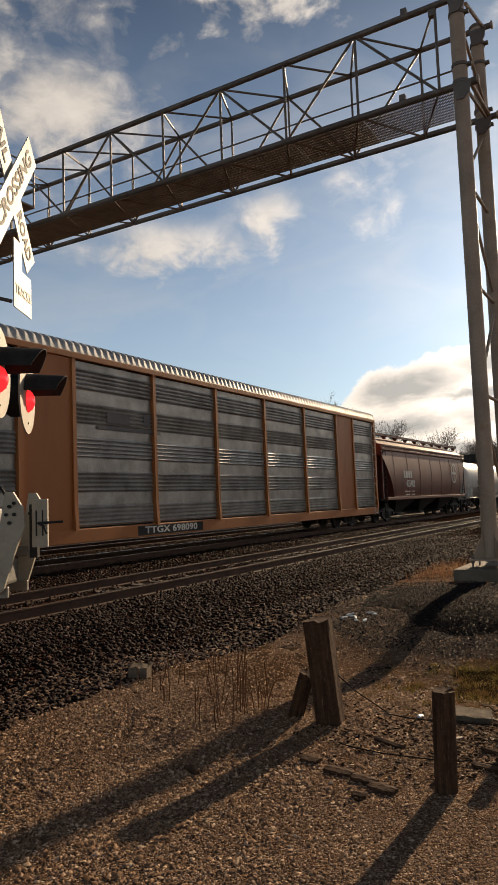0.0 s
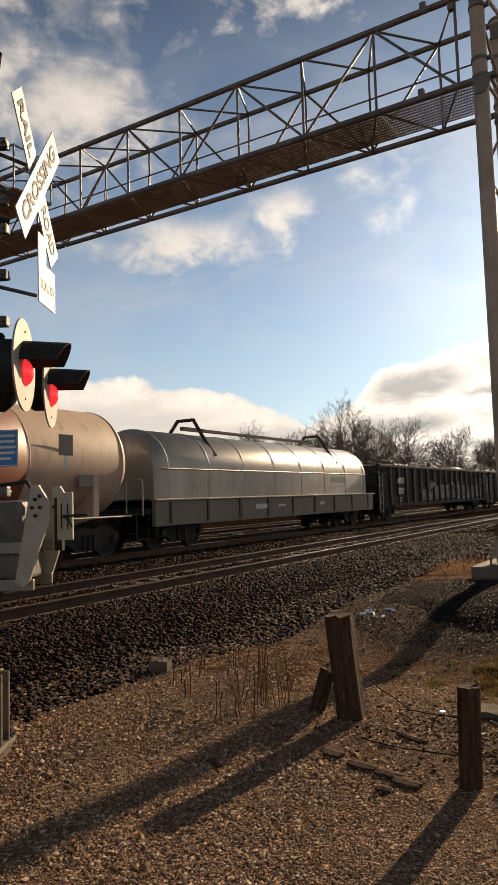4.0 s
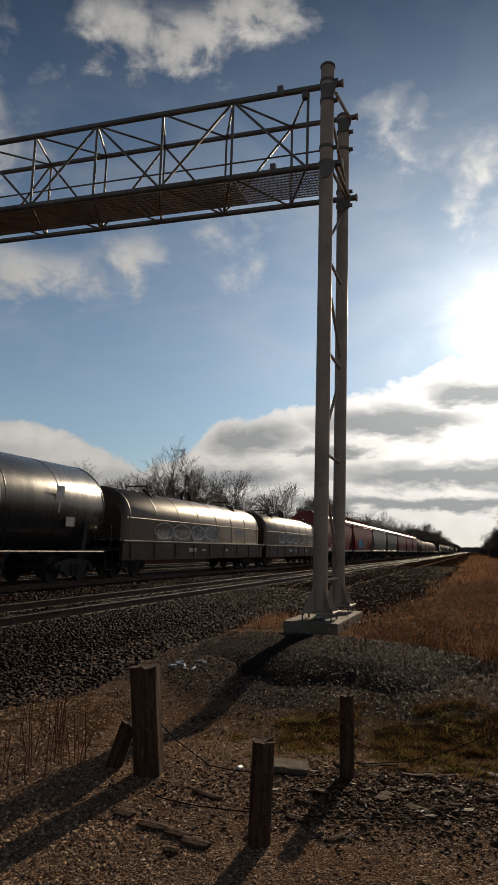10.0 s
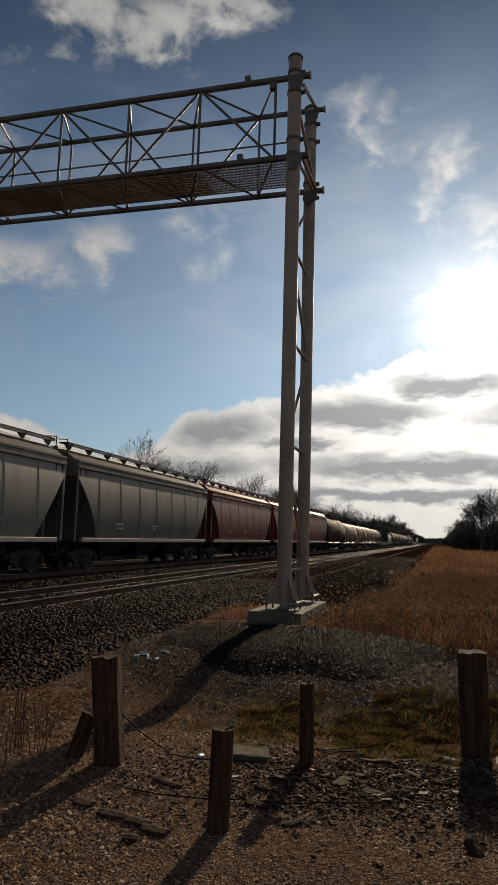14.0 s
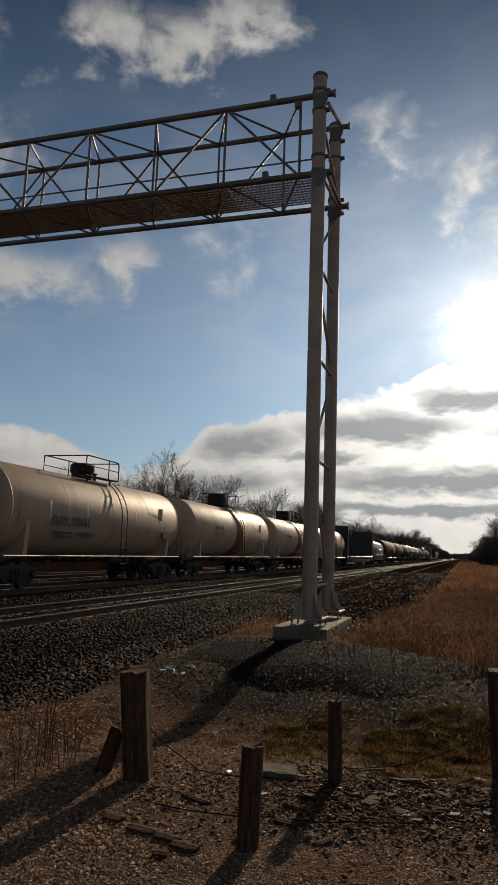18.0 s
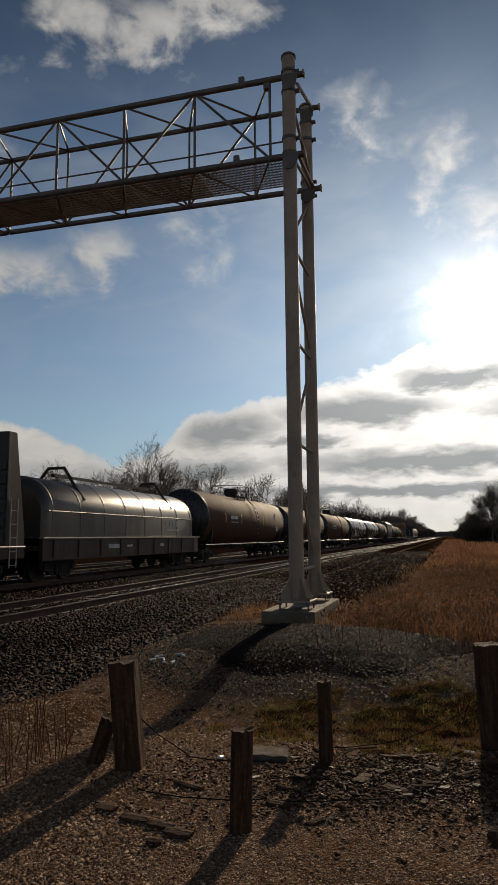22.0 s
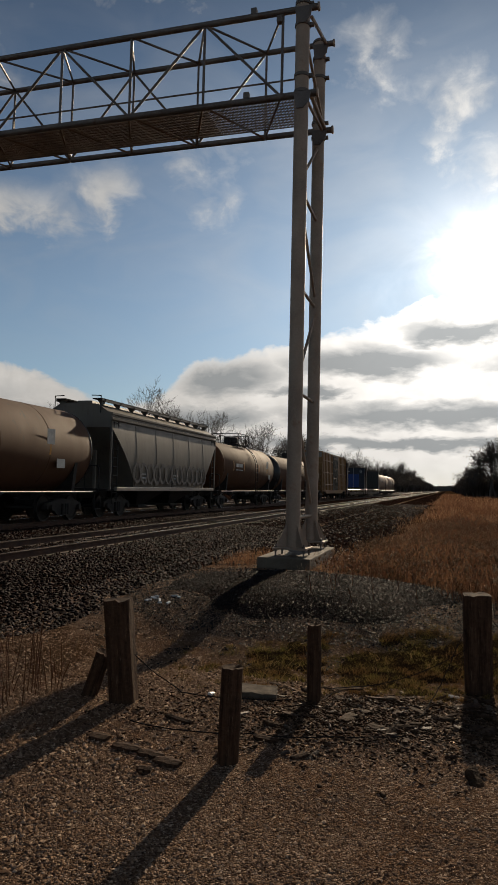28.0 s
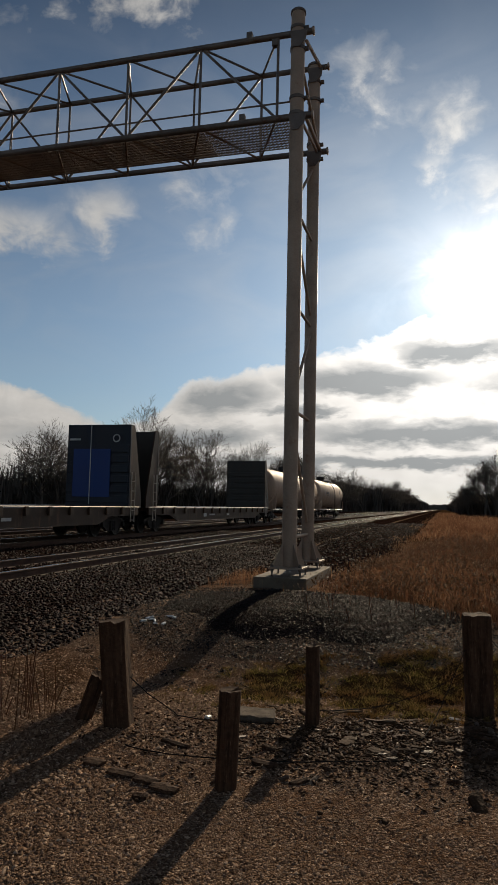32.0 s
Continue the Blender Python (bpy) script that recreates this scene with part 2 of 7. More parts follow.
SKY = 0.081
sky_nodes()
sun = new("sun", bpy.data.lights.new("sun", "SUN"))
sun.data.energy, sun.data.angle, sun.data.color = 5.0, radians(0.7), (1.0, 0.82, 0.6)
sun.matrix_world = look((0, 0, 60), (-math.sin(radians(SUN_AZ)) * 50, -math.cos(radians(SUN_AZ)) * 50, 60 - 50 * math.tan(radians(SUN_EL))))


# ---- materials ----
def surface(name, c1, c2, scale=2.0, rough=0.7, metal=0.0, bump=0.15, grain=40.0, axes=(1, 1, 1), c3=None, wear=0.35, spec=0.5):
    """A weathered surface: two colours mixed by broad stains and fine grain, with relief; c3 shows in worn patches."""
    m = bpy.data.materials.new(name)
    m.use_nodes = True
    nt = m.node_tree
    p = nt.nodes["Principled BSDF"]
    tc = nt.nodes.new("ShaderNodeTexCoord").outputs["Object"]
    v = stretch(nt, tc, axes)
    broad = noise_of(nt, v, scale, 6.0, 0.62)
    small = noise_of(nt, tc, grain, 3.0, 0.6)
    f = mth(nt, "ADD", mth(nt, "MULTIPLY", broad, 1.3), mth(nt, "MULTIPLY", small, 0.5))
    col = mixc(nt, ramp(nt, mth(nt, "SUBTRACT", f, 0.4), [(0.28, 0.0), (0.72, 1.0)]), c1, c2)
    if c3:
        patch = noise_of(nt, v, scale * 2.7, 8.0, 0.7)
        col = mixc(nt, ramp(nt, patch, [(0.62 - 0.2 * wear, 0.0), (0.72 - 0.12 * wear, 1.0)]), col, c3)
    val(nt, p.inputs["Base Color"], col)
    val(nt, p.inputs["Roughness"], mth(nt, "ADD", rough - 0.12, mth(nt, "MULTIPLY", broad, 0.24), clamp=True))
    p.inputs["Metallic"].default_value = metal
    p.inputs["Specular IOR Level"].default_value = spec
    b = nt.nodes.new("ShaderNodeBump")
    b.inputs["Strength"].default_value, b.inputs["Distance"].default_value = bump, 0.01
    nt.links.new(small, b.inputs["Height"])
    nt.links.new(b.outputs[0], p.inputs["Normal"])
    return m


def grit(name, stops, scale, rough=0.9, bump=0.8, dist=0.02, patch=None, spec=0.1):
    """Loose stone: cells of differing colour with deep joints."""
    m = bpy.data.materials.new(name)
    m.use_nodes = True
    nt = m.node_tree
    p = nt.nodes["Principled BSDF"]
    tc = nt.nodes.new("ShaderNodeTexCoord").outputs["Object"]
    vo = nt.nodes.new("ShaderNodeTexVoronoi")
    nt.links.new(tc, vo.inputs["Vector"])
    vo.inputs["Scale"].default_value = scale
    sp = nt.nodes.new("ShaderNodeSeparateColor")
    nt.links.new(vo.outputs["Color"], sp.inputs[0])
    col = ramp(nt, sp.outputs[0], stops)
    broad = noise_of(nt, tc, 0.5, 6.0, 0.6)
    mid = noise_of(nt, tc, 5.0, 5.0, 0.6)
    if patch:
        col = mixc(nt, ramp(nt, mth(nt, "ADD", mth(nt, "MULTIPLY", broad, 0.7), mth(nt, "MULTIPLY", mid, 0.4)), [(0.48, 0.0), (0.66, 0.85)]), col, patch)
    val(nt, p.inputs["Base Color"], col)
    p.inputs["Roughness"].default_value = rough
    p.inputs["Specular IOR Level"].default_value = spec
    h = mth(nt, "ADD", mth(nt, "SUBTRACT", 1.0, vo.outputs["Distance"]), mth(nt, "MULTIPLY", mid, 0.6))
    b = nt.nodes.new("ShaderNodeBump")
    b.inputs["Strength"].default_value, b.inputs["Distance"].default_value = bump, dist
    nt.links.new(h, b.inputs["Height"])
    nt.links.new(b.outputs[0], p.inputs["Normal"])
    return m


def varied(name, stops, rough=0.85, islands=True, bump=0.3, trans=0.0, spec=0.15, patch=None):
    """Pieces that differ among themselves: stones, leaves, blades of grass."""
    m = bpy.data.materials.new(name)
    m.use_nodes = True
    nt = m.node_tree
    p = nt.nodes["Principled BSDF"]
    src = nt.nodes.new("ShaderNodeNewGeometry").outputs["Random Per Island"] if islands else nt.nodes.new("ShaderNodeObjectInfo").outputs["Random"]
    tc = nt.nodes.new("ShaderNodeTexCoord").outputs["Object"]
    n = noise_of(nt, tc, 30.0, 4.0)
    col = ramp(nt, mth(nt, "ADD", mth(nt, "MULTIPLY", src, 0.85), mth(nt, "MULTIPLY", n, 0.2)), stops)
    if patch:
        broad = noise_of(nt, stretch(nt, tc, (1, 1, 0)), patch[1], 4.0, 0.6)
        col = mixc(nt, ramp(nt, broad, [(0.42, 0.0), (0.6, 0.85)]), col, patch[0])
    val(nt, p.inputs["Base Color"], col)
    p.inputs["Roughness"].default_value = rough
    p.inputs["Specular IOR Level"].default_value = spec
    b = nt.nodes.new("ShaderNodeBump")
    b.inputs["Strength"].default_value, b.inputs["Distance"].default_value = bump, 0.01
    nt.links.new(n, b.inputs["Height"])
    nt.links.new(b.outputs[0], p.inputs["Normal"])
    if trans:
        t = nt.nodes.new("ShaderNodeBsdfTranslucent")
        val(nt, t.inputs[0], col)
        mx = nt.nodes.new("ShaderNodeMixShader")
        mx.inputs[0].default_value = trans
        nt.links.new(p.outputs[0], mx.inputs[1])
        nt.links.new(t.outputs[0], mx.inputs[2])
        nt.links.new(mx.outputs[0], nt.nodes["Material Output"].inputs[0])
    return m


M_GROUND = grit("gravel_ground", [(0.0, (0.05414, 0.03168, 0.02031)), (0.45, (0.1494, 0.09665, 0.06464)), (0.8, (0.2709, 0.1853, 0.1293)), (1.0, (0.4986, 0.3803, 0.2862))], 90.0, rough=1.0, dist=0.014, patch=(0.1354, 0.07447, 0.04247), spec=0.0)
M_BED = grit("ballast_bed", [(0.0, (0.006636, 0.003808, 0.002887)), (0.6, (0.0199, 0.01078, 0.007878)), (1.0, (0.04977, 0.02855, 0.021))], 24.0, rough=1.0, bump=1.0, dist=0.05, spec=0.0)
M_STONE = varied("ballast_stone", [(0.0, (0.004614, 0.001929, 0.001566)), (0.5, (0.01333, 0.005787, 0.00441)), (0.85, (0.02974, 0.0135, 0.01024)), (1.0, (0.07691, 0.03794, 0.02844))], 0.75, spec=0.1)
# mound gravel: dark stone, deepened further for the slope's own shade
M_MOUND = grit("fine_dark_gravel", [(0.0, (0.0105, 0.0074, 0.0064)), (0.5, (0.027, 0.0185, 0.0163)), (1.0, (0.08, 0.057, 0.049))], 60.0, rough=1.0, bump=1.0, dist=0.02, spec=0.0)
M_CHIP = varied("fine_dark_chip", [(0.0, (0.002161, 0.001489, 0.001367)), (0.5, (0.00562, 0.00391, 0.00371)), (0.85, (0.0119, 0.008378, 0.00781)), (1.0, (0.03889, 0.02794, 0.0254))], 0.75, spec=0.1)
M_PEBBLE = varied("pebble", [(0.0, (0.04249, 0.02225, 0.01273)), (0.4, (0.1771, 0.1029, 0.06083)), (0.75, (0.3259, 0.2044, 0.1273)), (1.0, (0.6657, 0.4864, 0.3396))], 0.8, spec=0.06)
M_RAIL = surface("rusty_rail", (0.09, 0.04, 0.022), (0.05, 0.026, 0.018), 6.0, 0.75, 0.3)
M_RAILTOP = surface("polished_railhead", (0.62, 0.59, 0.56), (0.5, 0.47, 0.45), 3.0, 0.24, 1.0, 0.02)
M_TIE = surface("weathered_tie", (0.07, 0.05, 0.038), (0.035, 0.026, 0.02), 5.0, 0.9, bump=0.5, grain=25, axes=(0.3, 3, 3))
M_PLATE = surface("rusty_tie_plate", (0.12, 0.055, 0.03), (0.06, 0.03, 0.02), 8.0, 0.8, 0.2)
M_GALV = surface("dull_galvanised_steel", (0.4048, 0.2926, 0.2117), (0.264, 0.189, 0.1359), 1.2, 0.55, 0.12, 0.06, 30, c3=(0.2816, 0.165, 0.1026), wear=0.1)
M_TRUSS = surface("dark_galvanised_truss", (0.17, 0.14, 0.12), (0.1, 0.08, 0.066), 1.5, 0.55, 0.15, 0.06, 30, c3=(0.1, 0.055, 0.035), wear=0.3)
M_GRATE = surface("steel_grating", (0.26, 0.165, 0.105), (0.18, 0.115, 0.075), 3.0, 0.75, 0.0)
M_CONC = surface("concrete", (0.163, 0.1312, 0.09367), (0.1026, 0.07875, 0.05578), 3.0, 0.9, bump=0.3, grain=60, c3=(0.0966, 0.0735, 0.05355), wear=0.2)
M_POST = surface("creosoted_timber", (0.0935, 0.05115, 0.03045), (0.034, 0.0186, 0.0116), 5.0, 0.9, spec=0.1, bump=0.9, grain=30, axes=(6.8, 6.2, 0.58), c3=(0.187, 0.1162, 0.0725), wear=0.2)
M_WOOD = surface("split_old_wood", (0.0768, 0.04134, 0.02205), (0.0288, 0.0156, 0.00819), 6.0, 0.9, bump=0.8, grain=40, spec=0.1)
M_WHITE = surface("white_reflective_sheet", (0.4256, 0.4201, 0.3983), (0.3601, 0.3546, 0.3328), 3.0, 0.55, bump=0.03)
M_BLACK = surface("black_paint", (0.016, 0.016, 0.017), (0.03, 0.03, 0.03), 5.0, 0.5, bump=0.05, spec=0.12)
M_LETTER = surface("black_lettering", (0.03, 0.03, 0.03), (0.05, 0.05, 0.05), 9.0, 0.6, bump=0.02, spec=0.12)
M_WLETTER = surface("white_lettering", (0.6, 0.59, 0.56), (0.42, 0.41, 0.39), 4.0, 0.7, bump=0.02)
M_BLUE = surface("blue_sign", (0.02, 0.16, 0.42), (0.02, 0.13, 0.36), 4.0, 0.5, bump=0.02)
M_MAST = surface("aluminium_mast", (0.255, 0.238, 0.2125), (0.17, 0.153, 0.136), 2.0, 0.45, 0.5, 0.05, c3=(0.119, 0.085, 0.0595), wear=0.1)
M_CREAM = surface("cream_painted_steel", (0.3588, 0.3276, 0.2574), (0.2652, 0.234, 0.1794), 3.0, 0.6, 0.0, 0.05, c3=(0.156, 0.1014, 0.0624), wear=0.1)
M_SHIELD = surface("pale_light_backing", (0.337, 0.3089, 0.2527), (0.292, 0.264, 0.2134), 4.0, 0.6, bump=0.03)
M_GEAR = surface("cast_grey_housing", (0.12, 0.11, 0.1), (0.07, 0.065, 0.06), 5.0, 0.6, 0.3)
M_WHEEL = surface("steel_wheel", (0.033, 0.0258, 0.0216), (0.018, 0.015, 0.0132), 6.0, 0.6, 0.6)
M_UNDER = surface("grimy_underframe", (0.02475, 0.0187, 0.0154), (0.0121, 0.0099, 0.0088), 4.0, 0.75, 0.1)
M_PALELET = surface("faded_lettering", (0.36, 0.35, 0.33), (0.45, 0.44, 0.41), 9.0, 0.6, bump=0.02)
M_PED = surface("grimy_cast_pedestal", (0.16, 0.125, 0.085), (0.08, 0.062, 0.043), 4.0, 0.7, 0.0, 0.1, c3=(0.06, 0.045, 0.035), wear=0.2)
M_SNOW = surface("white_litter", (0.7, 0.7, 0.7), (0.45, 0.45, 0.46), 12.0, 0.4, bump=0.3)

lamp = bpy.data.materials.new("lit_red_lens")
lamp.use_nodes = True
lp = lamp.node_tree.nodes["Principled BSDF"]
lp.inputs["Base Color"].default_value = (0.5, 0.01, 0.015, 1)
lp.inputs["Roughness"].default_value = 0.15
lp.inputs["Emission Color"].default_value = (1.0, 0.03, 0.04, 1)
lp.inputs["Emission Strength"].default_value = 1.0


# ---- mesh helpers ----
def thing(name, label, category, group="", kind="", m=None):
    ob = tagged(new(name), label, category, group, kind)
    if m is not None:
        ob.matrix_basis = m
    return ob


def part(name, bm, material, parent, label="", smooth=False, m=None):
    """Links a bmesh, or a ready mesh, as one mesh object under a thing or a part."""
    if isinstance(bm, bmesh.types.BMesh):
        me = bpy.data.meshes.new(name)
        bm.normal_update()
        bm.to_mesh(me)
        bm.free()
        if smooth:
            me.shade_smooth()
            if smooth != "all":
                me.set_sharp_from_angle(angle=radians(40))
        me.materials.append(material)
    else:
        me = bm
    ob = new(name, me)
    ob.parent = parent
    if m is not None:
        ob.matrix_basis = m
    if label:
        ob["label"] = label
    return ob


def box(bm, c, s, rot=None, bevel=0.0):
    """A box of size s round c, turned by rot, its edges rounded."""
    m = Matrix.Translation(c) @ (rot.to_4x4() if rot else Matrix.Identity(4)) @ Matrix.Diagonal((*s, 1))
    r = bmesh.ops.create_cube(bm, size=1, matrix=m)
    if bevel:
        edges = list({e for v in r["verts"] for e in v.link_edges})
        bmesh.ops.bevel(bm, geom=edges, offset=bevel, segments=2, affect="EDGES", profile=0.6)
    return bm


def tube(bm, p, q, r, n=8, r2=None):
    p, q = Vector(p), Vector(q)
    d = q - p
    m = Matrix.Translation((p + q) / 2) @ d.to_track_quat("Z", "Y").to_matrix().to_4x4()
    bmesh.ops.create_cone(bm, cap_ends=True, segments=n, radius1=r, radius2=r if r2 is None else r2, depth=d.length, matrix=m)
    return bm


def bent(bm, pts, r, n=6):
    """A pipe through the points, swept with mitred bends."""
    pts = [Vector(p) for p in pts]
    rings = []
    up = Vector((0.123, 0.234, 0.96)).normalized()
    for i, p in enumerate(pts):
        a = (pts[i] - pts[i - 1]).normalized() if i else (pts[1] - p).normalized()
        b = (pts[i + 1] - p).normalized() if i + 1 < len(pts) else a
        t = (a + b).normalized()
        u = (up - t * up.dot(t)).normalized()
        w = t.cross(u)
        k = 1 / max(0.5, a.dot(t))
        rings.append([bm.verts.new(p + (u * math.cos(2 * math.pi * j / n) + w * math.sin(2 * math.pi * j / n)) * r * k) for j in range(n)])
    for a, b in zip(rings, rings[1:]):
        for j in range(n):
            bm.faces.new((a[j], a[(j + 1) % n], b[(j + 1) % n], b[j]))
    bm.faces.new(rings[0][::-1])
    bm.faces.new(rings[-1])
    return bm


def lathe(bm, prof, n=32, axis="y", c=(0, 0, 0)):
    """Turns a profile of (along, radius) round an axis."""
    c = Vector(c)
    rings = []
    for a, r in prof:
        ring = []
        for j in range(n if r > 1e-5 else 1):
            g = 2 * math.pi * j / n
            u, w = r * math.cos(g), r * math.sin(g)
            ring.append(bm.verts.new(c + (Vector((u, a, w)) if axis == "y" else Vector((a, u, w)) if axis == "x" else Vector((u, w, a)))))
        rings.append(ring)
    for a, b in zip(rings, rings[1:]):
        for j in range(n):
            f = [a[j % len(a)], a[(j + 1) % len(a)], b[(j + 1) % len(b)], b[j % len(b)]]
            f = list(dict.fromkeys(f))
            if len(f) > 2:
                bm.faces.new(f)
    for ring in () if prof[0] == prof[-1] else (rings[0], rings[-1]):
        if len(ring) > 2:
            bm.faces.new(ring)
    bmesh.ops.recalc_face_normals(bm, faces=bm.faces)
    return bm


def prism(bm, poly, a, b, axis="y"):
    """A flat outline drawn out from a to b along an axis."""
    def at(u, w, k):
        return (u, k, w) if axis == "y" else (k, u, w) if axis == "x" else (u, w, k)
    lo, hi = [bm.verts.new(at(u, w, a)) for u, w in poly], [bm.verts.new(at(u, w, b)) for u, w in poly]
    n = len(poly)
    fs = [bm.faces.new((lo[i], lo[(i + 1) % n], hi[(i + 1) % n], hi[i])) for i in range(n)]
    fs += [bm.faces.new(lo[::-1]), bm.faces.new(hi)]
    bmesh.ops.recalc_face_normals(bm, faces=fs)
    return bm


def loft(bm, sections):
    """Joins closed sections of equal count, and caps both ends."""
    rings = [[bm.verts.new(p) for p in s] for s in sections]
    for a, b in zip(rings, rings[1:]):
        for j in range(len(a)):
            bm.faces.new((a[j], a[(j + 1) % len(a)], b[(j + 1) % len(a)], b[j]))
    bm.faces.new(rings[0][::-1])
    bm.faces.new(rings[-1])
    bmesh.ops.recalc_face_normals(bm, faces=bm.faces)
    return bm


def B():
    return bmesh.new()


def lettering(name, words, size, material, parent, m, width=None):
    """Raised letters in the built-in font, as a mesh."""
    cu = bpy.data.curves.new(name, "FONT")
    cu.body, cu.size, cu.extrude, cu.align_x, cu.align_y, cu.resolution_u = words, size, 0.0008, "CENTER", "CENTER", 3
    cu.offset = 0.025 * size
    tmp = bpy.data.objects.new(name, cu)
    me = bpy.data.meshes.new_from_object(tmp)
    bpy.data.objects.remove(tmp)
    xs = [v.co.x for v in me.vertices]
    k = width / (max(xs) - min(xs)) if width else 1.0
    for v in me.vertices:
        v.co.x *= k
    me.materials.clear()
    me.materials.append(material)
    return part(name, me, material, parent, m=m)


def cloud_mesh(name, verts, faces, material, smooth=False):
    """A mesh from arrays of corners and of equal-sided faces."""
    me = bpy.data.meshes.new(name)
    verts, faces = np.asarray(verts, np.float32), np.asarray(faces, np.int32)
    k = faces.shape[1]
    me.vertices.add(len(verts))
    me.vertices.foreach_set("co", verts.ravel())
    me.loops.add(faces.size)
    me.loops.foreach_set("vertex_index", faces.ravel())
    me.polygons.add(len(faces))
    me.polygons.foreach_set("loop_start", np.arange(0, faces.size, k, dtype=np.int32))
    me.polygons.foreach_set("loop_total", np.full(len(faces), k, np.int32))
    me.update(calc_edges=True)
    me.validate()
    me.materials.append(material)
    if smooth:
        me.shade_smooth()
    return me


# ---- ground and tracks ----
RAIL_Z, NEAR_X, TRAIN_X, THIRD_X = 0.158, -8.71, -13.85, -18.6


def ground_height(x, y):
    z = 0.03 * noise.noise(Vector((x * 0.35, y * 0.35, 0))) + 0.012 * noise.noise(Vector((x * 1.7, y * 1.7, 3)))
    near = max(0.0, 1 - math.hypot(x, y - 6) / 60)
    z *= near
    # the ground falls from the road to a ditch before the bridge
    if -3.7 < x < 8 and -2 < y < 10:
        k = min(1.0, (x + 3.7) / 0.6, (8 - x) / 3)
        z += k * k * (3 - 2 * k) * float(np.interp(y, (-2.0, 0.0, 2.2, 3.65, 6.7, 9.5), (0.0, -0.03, -0.11, -0.17, -0.18, 0.0)))
    if x < -4.2:
        z -= 0.14 * min(1, (-4.2 - x) / 1.2)
    if -5 < x < 0 and 7 < y < 18:
        z += 0.1 * math.exp(-((x + 2.6) / 1.6) ** 2 - ((y - 13) / 3.5) ** 2)
    if -6 < x < 5 and 4.5 < y < 10:
        z -= 0.17 * math.exp(-((y - 7.3) / 1.2) ** 2) * max(0.0, min(1.0, (5 - x) / 3, (x + 6) / 2))
    return z


def settle(x, y):
    """A place plotted on level ground, moved out along its sight line to where the falling ground lies; and how much farther off it is."""
    k = 1.0
    for _ in range(12):
        k += 0.7 * ((1.55 - ground_height(x * k, y * k)) / 1.55 - k)
    return x * k, y * k, k


def graded(a, b, fine_a, fine_b, step, grow=1.35):
    out, v, s = [], fine_a, step
    while v < fine_b:
        out.append(v)
        v += step
    while v < b:
        out.append(v)
        s *= grow
        v += s
    out.append(b)
    v, s = fine_a, step
    while v - s > a:
        s *= grow
        v -= s
        out.insert(0, max(v, a))
    return out


def sheet(name, xs, ys, height, material):
    verts = [(x, y, height(x, y)) for y in ys for x in xs]
    n = len(xs)
    faces = [(j * n + i, j * n + i + 1, (j + 1) * n + i + 1, (j + 1) * n + i) for j in range(len(ys) - 1) for i in range(n - 1)]
    return cloud_mesh(name, verts, faces, material, True)


tagged(new("ground", sheet("ground", graded(-2500, 2500, -7, 4, 0.12), graded(-900, 4000, 0.5, 15, 0.12), ground_height, M_GROUND)),
       "flat brown gravel ground with packed dirt", "ground", kind="structure")


def bed_height(x, y):
    """Three tracks on one broad bed of ballast with a sloping near shoulder."""
    t = max(0.0, min(1.0, (-4.75 - x) / 2.0))
    z = -0.2 + 0.175 * t * t * (3 - 2 * t)
    for c in (NEAR_X, TRAIN_X, THIRD_X):
        z = max(z, -0.03 - 0.05 * max(0, abs(x - c) - 1.3)) if abs(x - c) < 2.4 else z
    if x > -4.75 and y > 8.5:
        z = -0.1 + 0.14 * min(1.0, (y - 8.5) / 4.0) - 0.1 * max(0.0, x + 1.8)
    if x > -4.4 and -3 < y < 10.5:
        z = min(z, ground_height(x, y) - 0.14)
    return z + 0.015 * noise.noise(Vector((x * 2, y * 2, 7))) + 0.02 * noise.noise(Vector((x * 0.7, y * 0.7, 1)))


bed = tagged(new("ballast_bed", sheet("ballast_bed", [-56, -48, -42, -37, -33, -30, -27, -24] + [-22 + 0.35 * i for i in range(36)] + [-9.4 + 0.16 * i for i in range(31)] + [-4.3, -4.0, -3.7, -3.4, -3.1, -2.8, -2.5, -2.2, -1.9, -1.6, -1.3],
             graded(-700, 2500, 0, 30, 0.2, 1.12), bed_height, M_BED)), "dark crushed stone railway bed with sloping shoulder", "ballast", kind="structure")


def stones(name, places, sizes, material, seed, squash=0.7):
    """Angular stones, each a knocked-about block, joined."""
    rng = np.random.default_rng(seed)
    base = np.array([(x, y, z) for x in (-1, 1) for y in (-1, 1) for z in (-1, 1)], float)
    tri = np.array([(0, 1, 3), (0, 3, 2), (4, 6, 7), (4, 7, 5), (0, 4, 5), (0, 5, 1), (2, 3, 7), (2, 7, 6), (0, 2, 6), (0, 6, 4), (1, 5, 7), (1, 7, 3)])
    n = len(places)
    v = base[None] * 0.62 + rng.normal(0, 0.24, (n, 8, 3))
    v *= rng.uniform(0.6, 1.3, (n, 1, 3)) * np.array([1, 1, squash])
    for i, j, w in ((0, 1, 3.2), (1, 2, 0.5), (0, 2, 0.5)):
        a = rng.uniform(-w, w, n)[:, None]
        p, q = v[..., i] * np.cos(a) - v[..., j] * np.sin(a), v[..., i] * np.sin(a) + v[..., j] * np.cos(a)
        v[..., i], v[..., j] = p, q
    v = v * np.asarray(sizes)[:, None, None] + np.asarray(places)[:, None, :]
    f = (tri[None] + (np.arange(n) * len(base))[:, None, None]).reshape(-1, 3)
    return cloud_mesh(name, v.reshape(-1, 3), f, material)


rng = np.random.default_rng(5)


